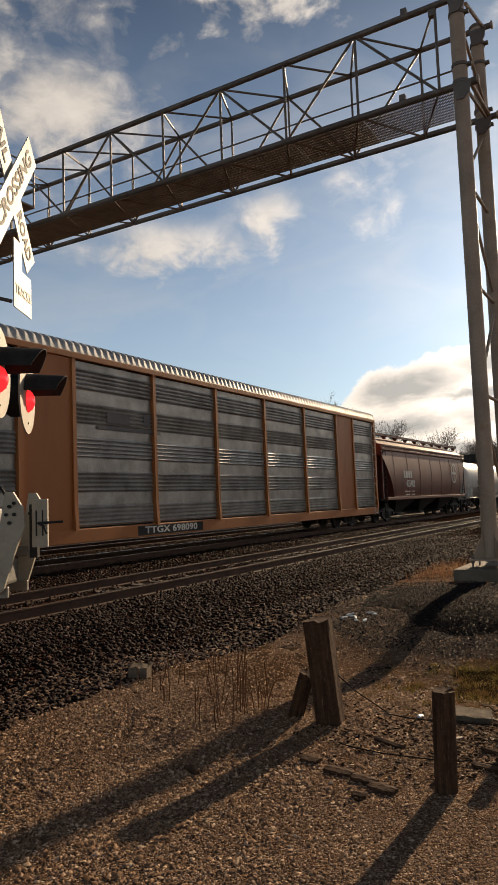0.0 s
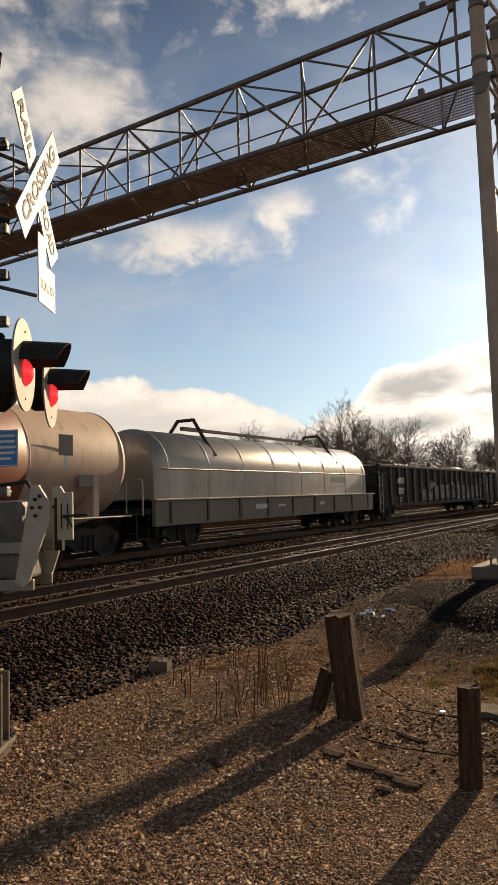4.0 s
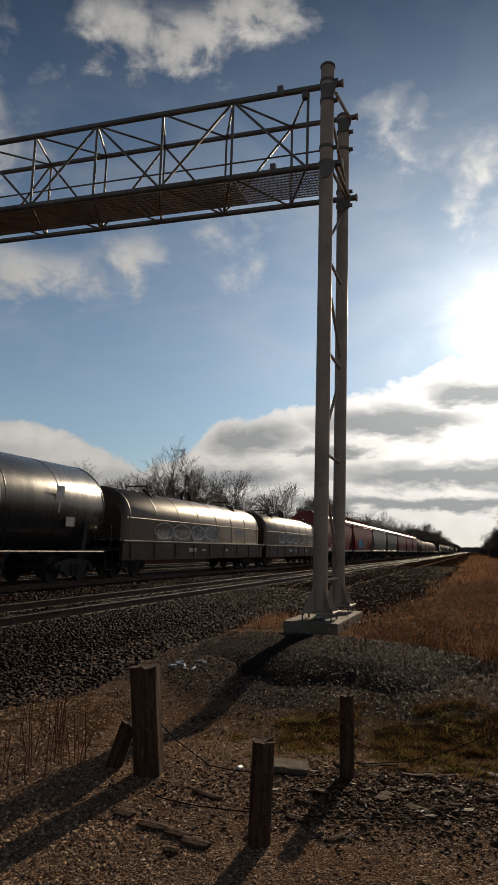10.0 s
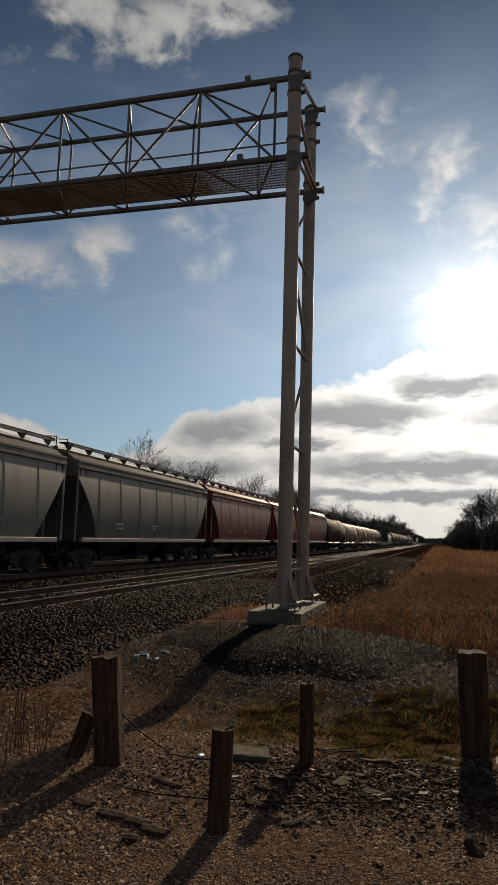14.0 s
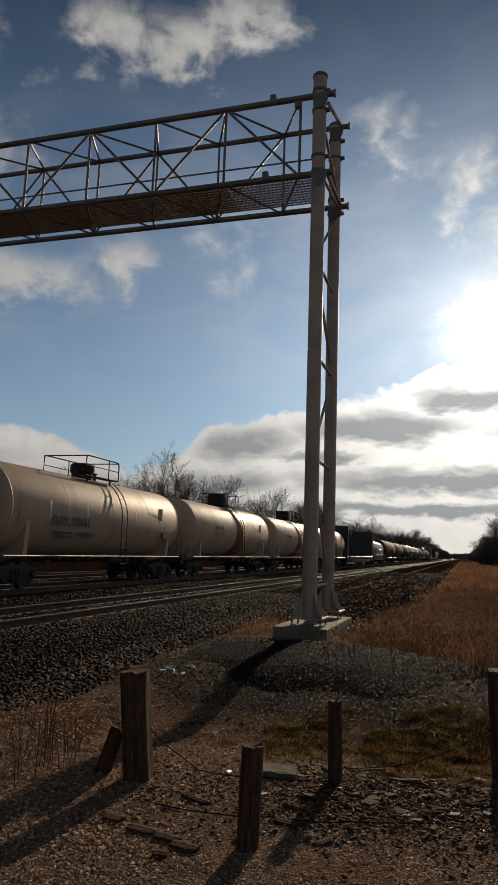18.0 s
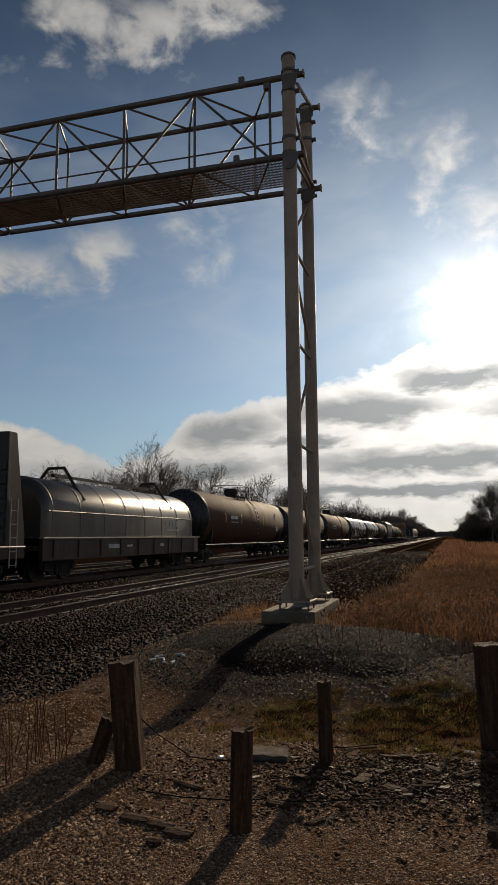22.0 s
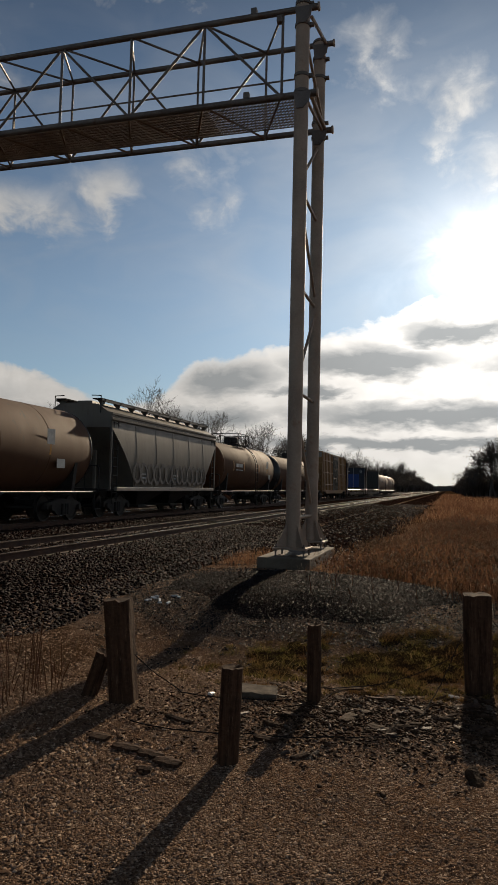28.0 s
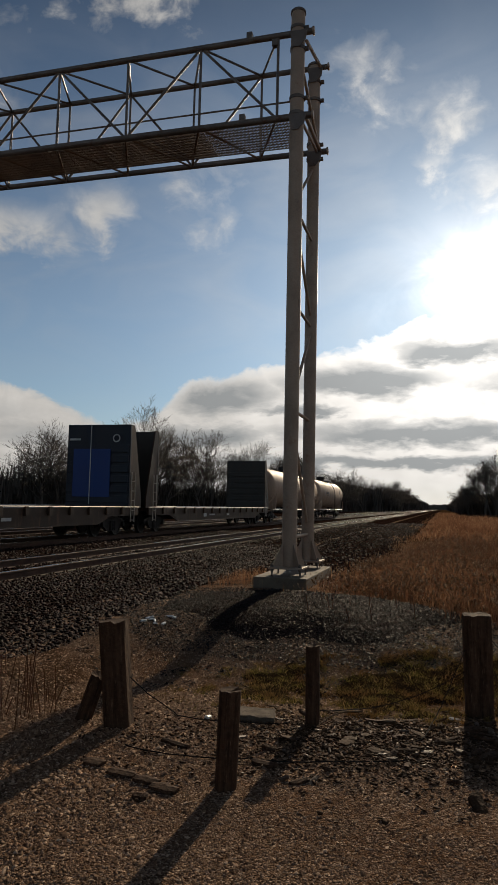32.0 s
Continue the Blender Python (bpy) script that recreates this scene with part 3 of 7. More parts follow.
def scatter(n, x0, x1, y0, y1, power=1.6):
    """Places thinning out with distance."""
    u = rng.random(n)
    return rng.uniform(x0, x1, n), y0 + (y1 - y0) * u**power


def on_bed(x, y):
    return max(bed_height(x, y), ground_height(x, y))


def lay_ballast(name, n, x0, x1, y0, y1, s0, s1, power, seed):
    xs, ys = scatter(n, x0, x1, y0, y1, power)
    sz = rng.uniform(s0, s1, n) * (1 + ys / 60)
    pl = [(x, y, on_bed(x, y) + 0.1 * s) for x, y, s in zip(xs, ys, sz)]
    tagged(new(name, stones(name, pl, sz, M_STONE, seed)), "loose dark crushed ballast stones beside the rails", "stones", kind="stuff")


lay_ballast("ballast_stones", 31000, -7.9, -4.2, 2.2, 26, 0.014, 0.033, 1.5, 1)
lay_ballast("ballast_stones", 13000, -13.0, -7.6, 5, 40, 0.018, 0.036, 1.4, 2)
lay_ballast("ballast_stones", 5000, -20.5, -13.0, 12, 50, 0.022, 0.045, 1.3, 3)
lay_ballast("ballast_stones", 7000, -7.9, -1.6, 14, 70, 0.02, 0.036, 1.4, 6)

def mound_height(x, y):
    d = 1 - math.hypot((x + 1.7) / 3.1, (y - 10.9) / 4.1) + 0.16 * noise.noise(Vector((x * 0.9, y * 0.9, 6)))
    k = max(0.0, min(1.0, d * 1.3)) * max(0.0, min(1.0, (12.3 - y) / 1.1))
    return ground_height(x, y) - 0.06 + 0.14 * k * k * (3 - 2 * k) + 0.012 * noise.noise(Vector((x * 5, y * 5, 2)))


tagged(new("gravel_mound", sheet("gravel_mound", [-5.0 + 0.1 * i for i in range(66)], [7 + 0.1 * i for i in range(80)], mound_height, M_MOUND)),
       "low dark gravel mound round the bridge footing, shade in its colour", "gravel", kind="structure")


def pebbles(name, n, x0, x1, y0, y1, s0, s1, power, seed, label, material=M_PEBBLE, height=ground_height):
    """Small flat chips, each a low peak sunk in the ground."""
    r = np.random.default_rng(seed)
    xs, ys = r.uniform(x0, x1, n) + r.normal(0, 0.35, n), y0 + (y1 - y0) * r.random(n) ** power
    ys = ys + np.abs(r.normal(0, 0.4, n)) * (ys > y1 - 1.2) - np.abs(r.normal(0, 0.5, n)) * (ys < y0 + 0.5)
    s = r.uniform(s0, s1, n) * r.choice([1, 1, 1, 1, 1.3, 1.3, 1.6, 2.0], n)
    base = np.array([(1, 0, 0), (0, 1, 0), (-1, 0, 0), (0, -1, 0), (0.2, 0, 0.68)], float)
    tri = np.array([(0, 1, 4), (1, 2, 4), (2, 3, 4), (3, 0, 4)])
    v = base[None] * r.uniform(0.5, 1.4, (n, 5, 1)) + r.normal(0, 0.28, (n, 5, 3)) * np.array([1, 1, 0.6])
    a = r.uniform(0, 6.28, n)[:, None]
    v = np.stack([v[..., 0] * np.cos(a) - v[..., 1] * np.sin(a), v[..., 0] * np.sin(a) + v[..., 1] * np.cos(a), v[..., 2]], -1) * s[:, None, None]
    z = np.array([height(x, y) for x, y in zip(xs, ys)]) + 0.2 * s
    v += np.stack([xs, ys, z], -1)[:, None]
    f = (tri[None] + (np.arange(n) * 5)[:, None, None]).reshape(-1, 3)
    tagged(new(name, cloud_mesh(name, v.reshape(-1, 3), f, material)), label, "gravel", kind="stuff")


pebbles("gravel", 150000, -4.9, 1.9, 1.7, 5.2, 0.0024, 0.0056, 1.15, 8, "small tan pebbles lying on packed gravel")
pebbles("gravel", 30000, -5.2, 3.0, 5.0, 10.0, 0.0045, 0.009, 1.2, 9, "small tan pebbles lying on packed gravel")
pebbles("gravel", 26000, -4.7, -1.9, 1.8, 5.6, 0.0048, 0.0098, 1.1, 10, "coarse pale pebbles near the crossing mast")

M_DIRT = grit("orange_brown_dirt", [(0.0, (0.01958, 0.009476, 0.005027)), (0.5, (0.062, 0.036, 0.021)), (0.9, (0.12, 0.076, 0.046)), (1.0, (0.2, 0.14, 0.095))], 80.0, rough=1.0, bump=1.0, dist=0.014, patch=(0.078, 0.043, 0.024), spec=0.0)


def dirt_height(x, y):
    d = 1 - math.hypot((x + 3.7 + 0.12 * (y - 5)) / 1.6, (y - 6.2) / 1.9) + 0.5 * noise.noise(Vector((x * 1.1, y * 1.1, 12))) + 0.35 * noise.noise(Vector((x * 4, y * 4, 15)))
    return ground_height(x, y) - 0.04 + 0.046 * max(0.0, min(1.0, d * 1.6)) + 0.014 * noise.noise(Vector((x * 9, y * 9, 1)))


tagged(new("dirt_strip", sheet("dirt_strip", [-6 + 0.07 * i for i in range(72)], [3.8 + 0.07 * i for i in range(72)], dirt_height, M_DIRT)),
       "bare orange-brown dirt at the foot of the ballast", "dirt", kind="structure")
pebbles("gravel", 16000, -5.4, -1.6, 4.2, 8.4, 0.004, 0.009, 1.0, 12, "small tan pebbles strewn over bare dirt", M_PEBBLE, lambda x, y: max(dirt_height(x, y), ground_height(x, y)))

pebbles("dark_gravel", 60000, -4.6, 1.3, 7.4, 13.2, 0.005, 0.011, 1.0, 14, "fine dark gravel heaped round the footing, shade in its colour", M_CHIP, lambda x, y: max(mound_height(x, y), ground_height(x, y)) if mound_height(x, y) > ground_height(x, y) - 0.056 + 0.05 * noise.noise(Vector((x * 3, y * 3, 8))) else -0.5)

RAIL_PROFILE = [(-0.07, -0.18), (0.07, -0.18), (0.07, -0.166), (0.012, -0.15), (0.0095, -0.045), (0.034, -0.036), (0.036, -0.008), (0.028, 0.0),
                (-0.028, 0.0), (-0.036, -0.008), (-0.034, -0.036), (-0.0095, -0.045), (-0.012, -0.15), (-0.07, -0.166)]


def railway(xc, label, y0, y1, ties):
    tr = thing("railway_track", label, "railway track", "parallel tracks", "structure")
    for sx in (-0.7525, 0.7525):
        bm = B()
        prism(bm, [(xc + sx + u, RAIL_Z + w) for u, w in RAIL_PROFILE], y0, y1)
        r = part("rail", bm, M_RAIL, tr)
        bm = B()
        box(bm, (xc + sx, (y0 + y1) / 2, RAIL_Z + 0.0005), (0.062, y1 - y0, 0.003))
        part("running_surface", bm, M_RAILTOP, r, "bright polished railhead")
    bm = B()
    box(bm, (0, 0, 0), (2.6, 0.23, 0.18), bevel=0.012)
    tie = None
    bm2 = B()
    box(bm2, (0, 0, 0), (0.34, 0.19, 0.02), bevel=0.004)
    for sx in (-0.1, 0.1):
        for sy in (-0.055, 0.055):
            box(bm2, (sx, sy, 0.03), (0.035, 0.02, 0.05), bevel=0.004)
    plate = None
    for i in range(ties):
        y = 3.0 + 0.54 * i
        dx, dy = 0.03 * noise.noise(Vector((i * 1.7, xc, 0))), 0.02 * noise.noise(Vector((i * 2.3, xc, 5)))
        m = Matrix.Translation((xc + dx, y + dy, RAIL_Z - 0.18 - 0.095)) @ Euler((0, 0, 0.01 * math.sin(i * 5.1))).to_matrix().to_4x4()
        if tie is None:
            tie = part("tie", bm, M_TIE, tr, m=m)
        else:
            part("tie", tie.data, M_TIE, tr, m=m)
        if xc == NEAR_X and i < 75:
            for sx in (-0.7525, 0.7525):
                m = Matrix.Translation((xc + sx, y + dy, RAIL_Z - 0.186))
                if plate is None:
                    plate = part("tie_plate", bm2, M_PLATE, tr, m=m)
                else:
                    part("tie_plate", plate.data, M_PLATE, tr, m=m)
    far = B()
    for i in range(ties, ties + 260):
        box(far, (xc, 3.0 + 0.54 * i, RAIL_Z - 0.275), (2.6, 0.23, 0.18))
    tagged(part("far_ties", far, M_TIE, tr), kind="stuff")
    return tr


railway(NEAR_X, "empty rusty railway track with polished railheads", -700, 2500, 110)
railway(TRAIN_X, "railway track under the passing freight train", -700, 2500, 70)
railway(THIRD_X, "far railway track beyond the freight train", -700, 2500, 60)


# ---- signal bridge ----
def signal_bridge():
    g = thing("signal_bridge", "grey steel truss signal bridge spanning the tracks", "signal bridge")
    YF, YR, XE = 12.56, 14.35, -23.4
    for x0 in (-2.65, -23.6):
        for y, top, cr in ((YF, 11.05, 0.134), (YR, 11.1, 0.128)):
            bm = B()
            lathe(bm, [(0.42, cr), (top, cr)], 28, "z", (x0, y, 0))
            col = part("column", bm, M_GALV, g, "round grey steel column", True)
            bm = B()
            lathe(bm, [(top - 0.02, 0.15), (top + 0.02, 0.15), (top + 0.05, 0.12), (top + 0.06, 0.0)], 24, "z", (x0, y, 0))
            part("cap", bm, M_TRUSS, col, smooth=True)
            bm = B()
            box(bm, (x0, y, 0.42), (0.62, 0.62, 0.035), bevel=0.006)
            part("base_plate", bm, M_GALV, col)
            for k in range(4):
                bm = B()
                d = Euler((0, 0, math.pi / 2 * k + math.pi / 4)).to_matrix()
                poly = [(0.13, 0.435), (0.36, 0.435), (0.14, 0.85)]
                vs = [[bm.verts.new(Vector((x0, y, 0)) + d @ Vector((u, s * 0.009, w))) for u, w in poly] for s in (-1, 1)]
                bm.faces.new(vs[0])
                bm.faces.new(vs[1][::-1])
                for i in range(3):
                    bm.faces.new((vs[0][i], vs[0][i - 1], vs[1][i - 1], vs[1][i]))
                bmesh.ops.recalc_face_normals(bm, faces=bm.faces)
                part("gusset", bm, M_GALV, col)
                bm = B()
                p = Vector((x0, y, 0)) + d @ Vector((0.36, 0, 0))
                tube(bm, (p.x, p.y, 0.25), (p.x, p.y, 0.5), 0.016, 8)
                tube(bm, (p.x, p.y, 0.44), (p.x, p.y, 0.47), 0.034, 6)
                tube(bm, (p.x, p.y, 0.37), (p.x, p.y, 0.4), 0.034, 6)
                part("anchor_bolt", bm, M_TRUSS, col)
        # lacing between the two columns
        rungs = [0.95, 3.3, 5.3, 7.15, 8.9]
        for z in rungs[:-1]:
            bm = B()
            tube(bm, (x0, YF, z), (x0, YR, z), 0.032, 10)
            part("cross_tie", bm, M_GALV, g, smooth=True)
        for i, (z0, z1) in enumerate(zip(rungs, rungs[1:])):
            bm = B()
            ya, yb = (YR, YF) if i % 2 == 0 else (YF, YR)
            tube(bm, (x0, ya, z0 + 0.12), (x0, yb, z1 - 0.12), 0.03, 10)
            part("lacing", bm, M_GALV, g, smooth=True)
        for z in (8.98, 9.3, 10.3, 10.72):
            for y in (YF, YR):
                bm = B()
                lathe(bm, [(z - 0.03, 0.15), (z + 0.03, 0.15)], 20, "z", (x0, y, 0))
                box(bm, (x0 + (0.17 if x0 > -10 else -0.17), y, z), (0.09, 0.08, 0.06), bevel=0.01)
                part("clamp", bm, M_TRUSS, g, smooth=True)
    ZT, ZB, ZRT, ZRB = 10.64, 8.95, 11.06, 9.14
    for name, y, z, r in (("top_chord", YF, ZT, 0.062), ("top_chord", YR, ZRT, 0.058), ("bottom_chord", YF, ZB, 0.066), ("bottom_chord", YR, ZRB, 0.062)):
        bm = B()
        tube(bm, (-2.34, y, z), (XE, y, z), r, 14)
        ch = part(name, bm, M_TRUSS, g, smooth=True)
        bm = B()
        lathe(bm, [(-2.36, 0.0), (-2.36, r + 0.022), (-2.33, r + 0.022), (-2.32, 0.0)], 16, "x", (0, y, z))
        part("end_flange", bm, M_GALV, ch, smooth=True)
    J = [-3.04 - 1.592 * k for k in range(13)]
    for k, x in enumerate(J):
        bm = B()
        tube(bm, (x, YF, ZB), (x, YF, ZT), 0.028, 8)
        part("vertical", bm, M_TRUSS, g)
        xr = x - 0.796
        bm = B()
        tube(bm, (xr, YR, ZRB), (xr, YR, ZRT), 0.026, 8)
        part("vertical", bm, M_TRUSS, g)
        if k + 1 < len(J):
            x2 = J[k + 1]
            for y, zb, zt, xa, xb in ((YF, ZB, ZT, x, x2), (YR, ZRB, ZRT, xr, max(xr - 1.592, XE))):
                a, b = ((xa, y, zb), (xb, y, zt)) if (k % 2 == 0) == (y == YF) else ((xa, y, zt), (xb, y, zb))
                bm = B()
                tube(bm, a, b, 0.027, 8)
                part("diagonal", bm, M_TRUSS, g)
            bm = B()
            xm = (x + x2) / 2
            tube(bm, (x, YF, ZT), (xm, YR, ZRT), 0.024, 8)
            tube(bm, (xm, YR, ZRT), (x2, YF, ZT), 0.024, 8)
            part("top_bracing", bm, M_TRUSS, g)
            bm = B()
            tube(bm, (x, YF, ZB + 0.02), (xm, YR, ZRB - 0.02), 0.022, 8)
            tube(bm, (xm, YR, ZRB - 0.02), (x2, YF, ZB + 0.02), 0.022, 8)
            part("bottom_bracing", bm, M_GRATE, g)
    # walkway of open grating, one panel between joints, and its handrails
    J2 = [-2.85] + J[1:] + [XE]
    for a, b in zip(J2, J2[1:]):
        bm = B()
        n = 62
        for i in range(n):
            x = a + (b - a) * (i + 0.5) / n
            box(bm, (x, YF + 0.68, 9.04), (0.009, 1.24, 0.026))
        for i in range(13):
            box(bm, ((a + b) / 2, YF + 0.06 + 1.24 * i / 12, 9.042), (abs(b - a) - 0.02, 0.01, 0.022))
        part("grating_panel", bm, M_GRATE, g, "rusty open steel walkway grating")
    for dz in (0.95, 1.28):
        bm = B()
        tube(bm, (-2.85, YR - 0.08, 9.04 + dz), (XE, YR - 0.08, 9.04 + dz), 0.02, 8)
        part("handrail", bm, M_TRUSS, g)
    for k in range(13):
        bm = B()
        tube(bm, (-3.0 - 1.592 * k - 0.8, YR - 0.08, 9.04), (-3.0 - 1.592 * k - 0.8, YR - 0.08, 10.34), 0.018, 8)
        part("rail_post", bm, M_TRUSS, g)
    # end frame between the two columns
    for a, b, w in (((-2.5, YF + 0.1, ZT - 0.12), (-2.5, YR - 0.08, ZRT - 0.05), 0.035), ((-2.5, YF + 0.1, ZB + 0.05), (-2.5, YR - 0.08, ZRB), 0.04), ((-2.55, YF + 0.1, ZB + 0.9), (-2.55, YR - 0.1, ZRB + 0.15), 0.03), ((-2.55, YF + 0.1, ZB - 0.1), (-2.55, YR - 0.1, ZRB - 0.05), 0.03)):
        bm = B()
        tube(bm, a, b, w, 10)
        part("end_strut", bm, M_GALV, g, smooth=True)
    for y, z in ((YR, ZRT - 0.28), (YR, ZRB - 0.25), (YF, ZT - 0.25), (YF, ZB - 0.22)):
        bm = B()
        prism(bm, [(-2.78, z + 0.2), (-2.44, z + 0.2), (-2.47, z), (-2.58, z - 0.12), (-2.72, z - 0.12)], y - 0.16, y - 0.14)
        part("knee_plate", bm, M_TRUSS, g)
    # small boxes on the bridge
    for x, y, z in ((-3.62, YF, 10.73), (-3.1, YF, 10.5), (-3.75, YF + 0.05, 9.08)):
        bm = B()
        box(bm, (x, y, z), (0.12, 0.12, 0.14), bevel=0.02)
        part("junction_box", bm, M_TRUSS, g)
    # signal platform hung on the front with its cage rails
    bm = B()
    box(bm, (-14.6, 11.85, 9.35), (2.1, 1.25, 0.06), bevel=0.01)
    pl = part("signal_platform", bm, M_GRATE, g)
    for z in (9.9, 10.45):
        bm = B()
        bent(bm, [(-13.55, 12.5, z), (-13.55, 11.25, z), (-15.65, 11.25, z), (-15.65, 12.5, z)], 0.022)
        part("cage_rail", bm, M_TRUSS, pl)
    for x, y in ((-13.55, 12.45), (-13.55, 11.25), (-15.65, 11.25), (-14.6, 11.25)):
        bm = B()
        tube(bm, (x, y, 9.35), (x, y, 10.45), 0.024, 8)
        part("cage_post", bm, M_TRUSS, pl)
    for z in (9.75, 9.45, 8.95):
        bm = B()
        tube(bm, (-14.6, 11.9, z), (-14.6, 11.55, z), 0.12, 14)
        part("signal_head", bm, M_BLACK, pl)
    return g


signal_bridge()


def footing(x0):
    f = tagged(new("concrete_footing"), "weathered concrete footing under the bridge columns", "footing", "bridge footings")
    bm = B()
    box(bm, (x0 - 0.05, 13.4, 0.1), (0.95, 2.75, 0.36), bevel=0.02)
    part("block", bm, M_CONC, f)
    return f


footing(-2.65)
footing(-23.6)


# ---- freight train ----
SPEED = 20.96
TRAIN = []
CACHE = {}


def paint(name, c, dirt=(0.07, 0.055, 0.045), rough=0.5, metal=0.0, k=0.72, worn=None, wear=0.2):
    d = tuple(a * k + b * (1 - k) for a, b in zip(c, dirt))
    return surface(name, c, d, 0.9, rough, metal, 0.06, 22.0, (1.6, 1.6, 0.35), worn, wear, 0.3)


C_RUST = (0.2, 0.08, 0.035)
M_OXIDE = paint("faded_oxide_red_paint", (0.144, 0.0396, 0.02664), worn=(0.1008, 0.0288, 0.02016))
M_RED = paint("dull_red_paint", (0.272, 0.02975, 0.0238), worn=(0.153, 0.0255, 0.02125))
M_RED2 = paint("faded_brick_red_paint", (0.24, 0.06, 0.04), worn=(0.16, 0.048, 0.036))
M_GREY = paint("weathered_grey_paint", (0.2475, 0.2175, 0.1762), worn=(0.15, 0.12, 0.09))
M_GREY2 = paint("grimy_grey_paint", (0.168, 0.1435, 0.1155), worn=(0.098, 0.07, 0.056))
M_WTANK = paint("dusty_white_paint", (0.66, 0.62, 0.56), rough=0.42, k=0.85, worn=(0.5, 0.42, 0.34), wear=0.1)
M_CTANK = paint("stained_cream_paint", (0.476, 0.3315, 0.238), rough=0.6, k=0.8, worn=(0.289, 0.187, 0.1275), wear=0.25)
M_GTANK = paint("satin_grey_tank_paint", (0.2024, 0.1444, 0.0957), rough=0.36, k=0.8)
M_DTANK = paint("grimy_dark_tank_paint", (0.033, 0.027, 0.0216), rough=0.55, k=0.8, worn=(0.042, 0.033, 0.027))
M_BTANK = paint("brown_dusted_black_tank", (0.09784, 0.03904, 0.01498), dirt=(0.04193, 0.02181, 0.01098), rough=0.78, k=0.8, worn=(0.05591, 0.03157, 0.01897))
M_KTANK = paint("glossy_black_tank_paint", (0.03, 0.028, 0.028), rough=0.27, k=0.9)
M_BAND = paint("brown_band_paint", (0.2, 0.06, 0.03), k=0.8)
M_RACK = paint("rusty_brown_rack_paint", (0.38, 0.125, 0.035), dirt=(0.2, 0.085, 0.035), worn=(0.24, 0.085, 0.03))
M_PANEL = surface("galvanised_rack_panel", (0.36, 0.345, 0.32), (0.17, 0.16, 0.145), 1.5, 0.32, 0.3, 0.05, 25)
M_ROOF = surface("galvanised_roof", (0.4, 0.41, 0.42), (0.28, 0.285, 0.29), 1.2, 0.6, 0.1, 0.04, 25)
M_GON = paint("black_gondola_paint", (0.02, 0.016, 0.0145), dirt=(0.025, 0.019, 0.016), rough=0.7, worn=(0.07, 0.038, 0.026), wear=0.2)
M_HOOD = surface("silver_coil_hood", (0.35, 0.329, 0.287), (0.252, 0.231, 0.196), 0.9, 0.36, 0.3, 0.05, 20, (1.05, 1.05, 0.28), (0.175, 0.14, 0.105), 0.1)
M_HOOD2 = surface("brown_stained_hood", (0.08925, 0.051, 0.0274), (0.051, 0.02958, 0.01653), 0.9, 0.42, 0.2, 0.06, 20, (0.9562, 0.765, 0.174), (0.0765, 0.04335, 0.0261), 0.25)
M_HOOD3 = surface("dull_metal_hood", (0.1, 0.088, 0.078), (0.055, 0.048, 0.042), 0.9, 0.36, 0.25, 0.05, 20, (1.5, 1.5, 0.4), (0.1, 0.09, 0.085), 0.15)
M_BOXC = paint("rusty_yellow_boxcar_paint", (0.23, 0.115, 0.038), dirt=(0.1, 0.055, 0.03), worn=(0.13, 0.06, 0.03), wear=0.35)
M_BOXD = paint("dark_door_paint", (0.085, 0.07, 0.05), worn=(0.2, 0.12, 0.06), wear=0.3)
M_FLAT = paint("brown_flatcar_paint", (0.042, 0.0224, 0.014), dirt=(0.0245, 0.0168, 0.0126), worn=(0.112, 0.056, 0.0315), wear=0.3)
M_BULK = paint("dark_bulkhead_paint", (0.0315, 0.027, 0.0225), worn=(0.054, 0.03375, 0.0225))
M_BULKB = paint("blue_black_bulkhead_paint", (0.0125, 0.0175, 0.03), worn=(0.025, 0.0225, 0.025))
M_BLUEP = paint("deep_blue_patch", (0.012, 0.042, 0.18), k=0.8)
M_AMBER = surface("amber_reflective_strip", (0.65, 0.3, 0.04), (0.5, 0.22, 0.03), 4.0, 0.4, bump=0.02)
M_SIDESILL = surface("rubbed_bright_sill", (0.45, 0.4, 0.35), (0.3, 0.25, 0.21), 1.5, 0.4, 0.4, 0.05, 25)
M_GRAF1 = surface("pale_graffiti", (0.5, 0.5, 0.48), (0.3, 0.3, 0.3), 3.0, 0.6, bump=0.02)
M_GRAF4 = surface("faded_grey_spray", (0.312, 0.3, 0.2832), (0.084, 0.0744, 0.0696), 2.2, 0.7, bump=0.02, grain=14)
M_GRAF2 = surface("blue_graffiti", (0.05, 0.34, 0.6), (0.04, 0.24, 0.46), 2.0, 0.6, bump=0.02)
M_GRAF3 = surface("dark_graffiti", (0.06, 0.055, 0.055), (0.1, 0.09, 0.09), 2.0, 0.6, bump=0.02)
M_SCRAP = varied("scrap_metal", [(0.0, (0.05, 0.04, 0.035)), (0.6, (0.16, 0.13, 0.11)), (0.9, (0.35, 0.33, 0.3)), (1.0, (0.7, 0.7, 0.68))], 0.45)


def shared(key, make, material, smooth=False):
    """A mesh built once and used by all alike parts."""
    if key not in CACHE:
        bm = B()
        make(bm)
        bm.normal_update()
        me = bpy.data.meshes.new(key)
        bm.to_mesh(me)
        bm.free()
        if smooth:
            me.shade_smooth()
            me.set_sharp_from_angle(angle=radians(40))
        me.materials.append(material)
        CACHE[key] = me
    return CACHE[key]


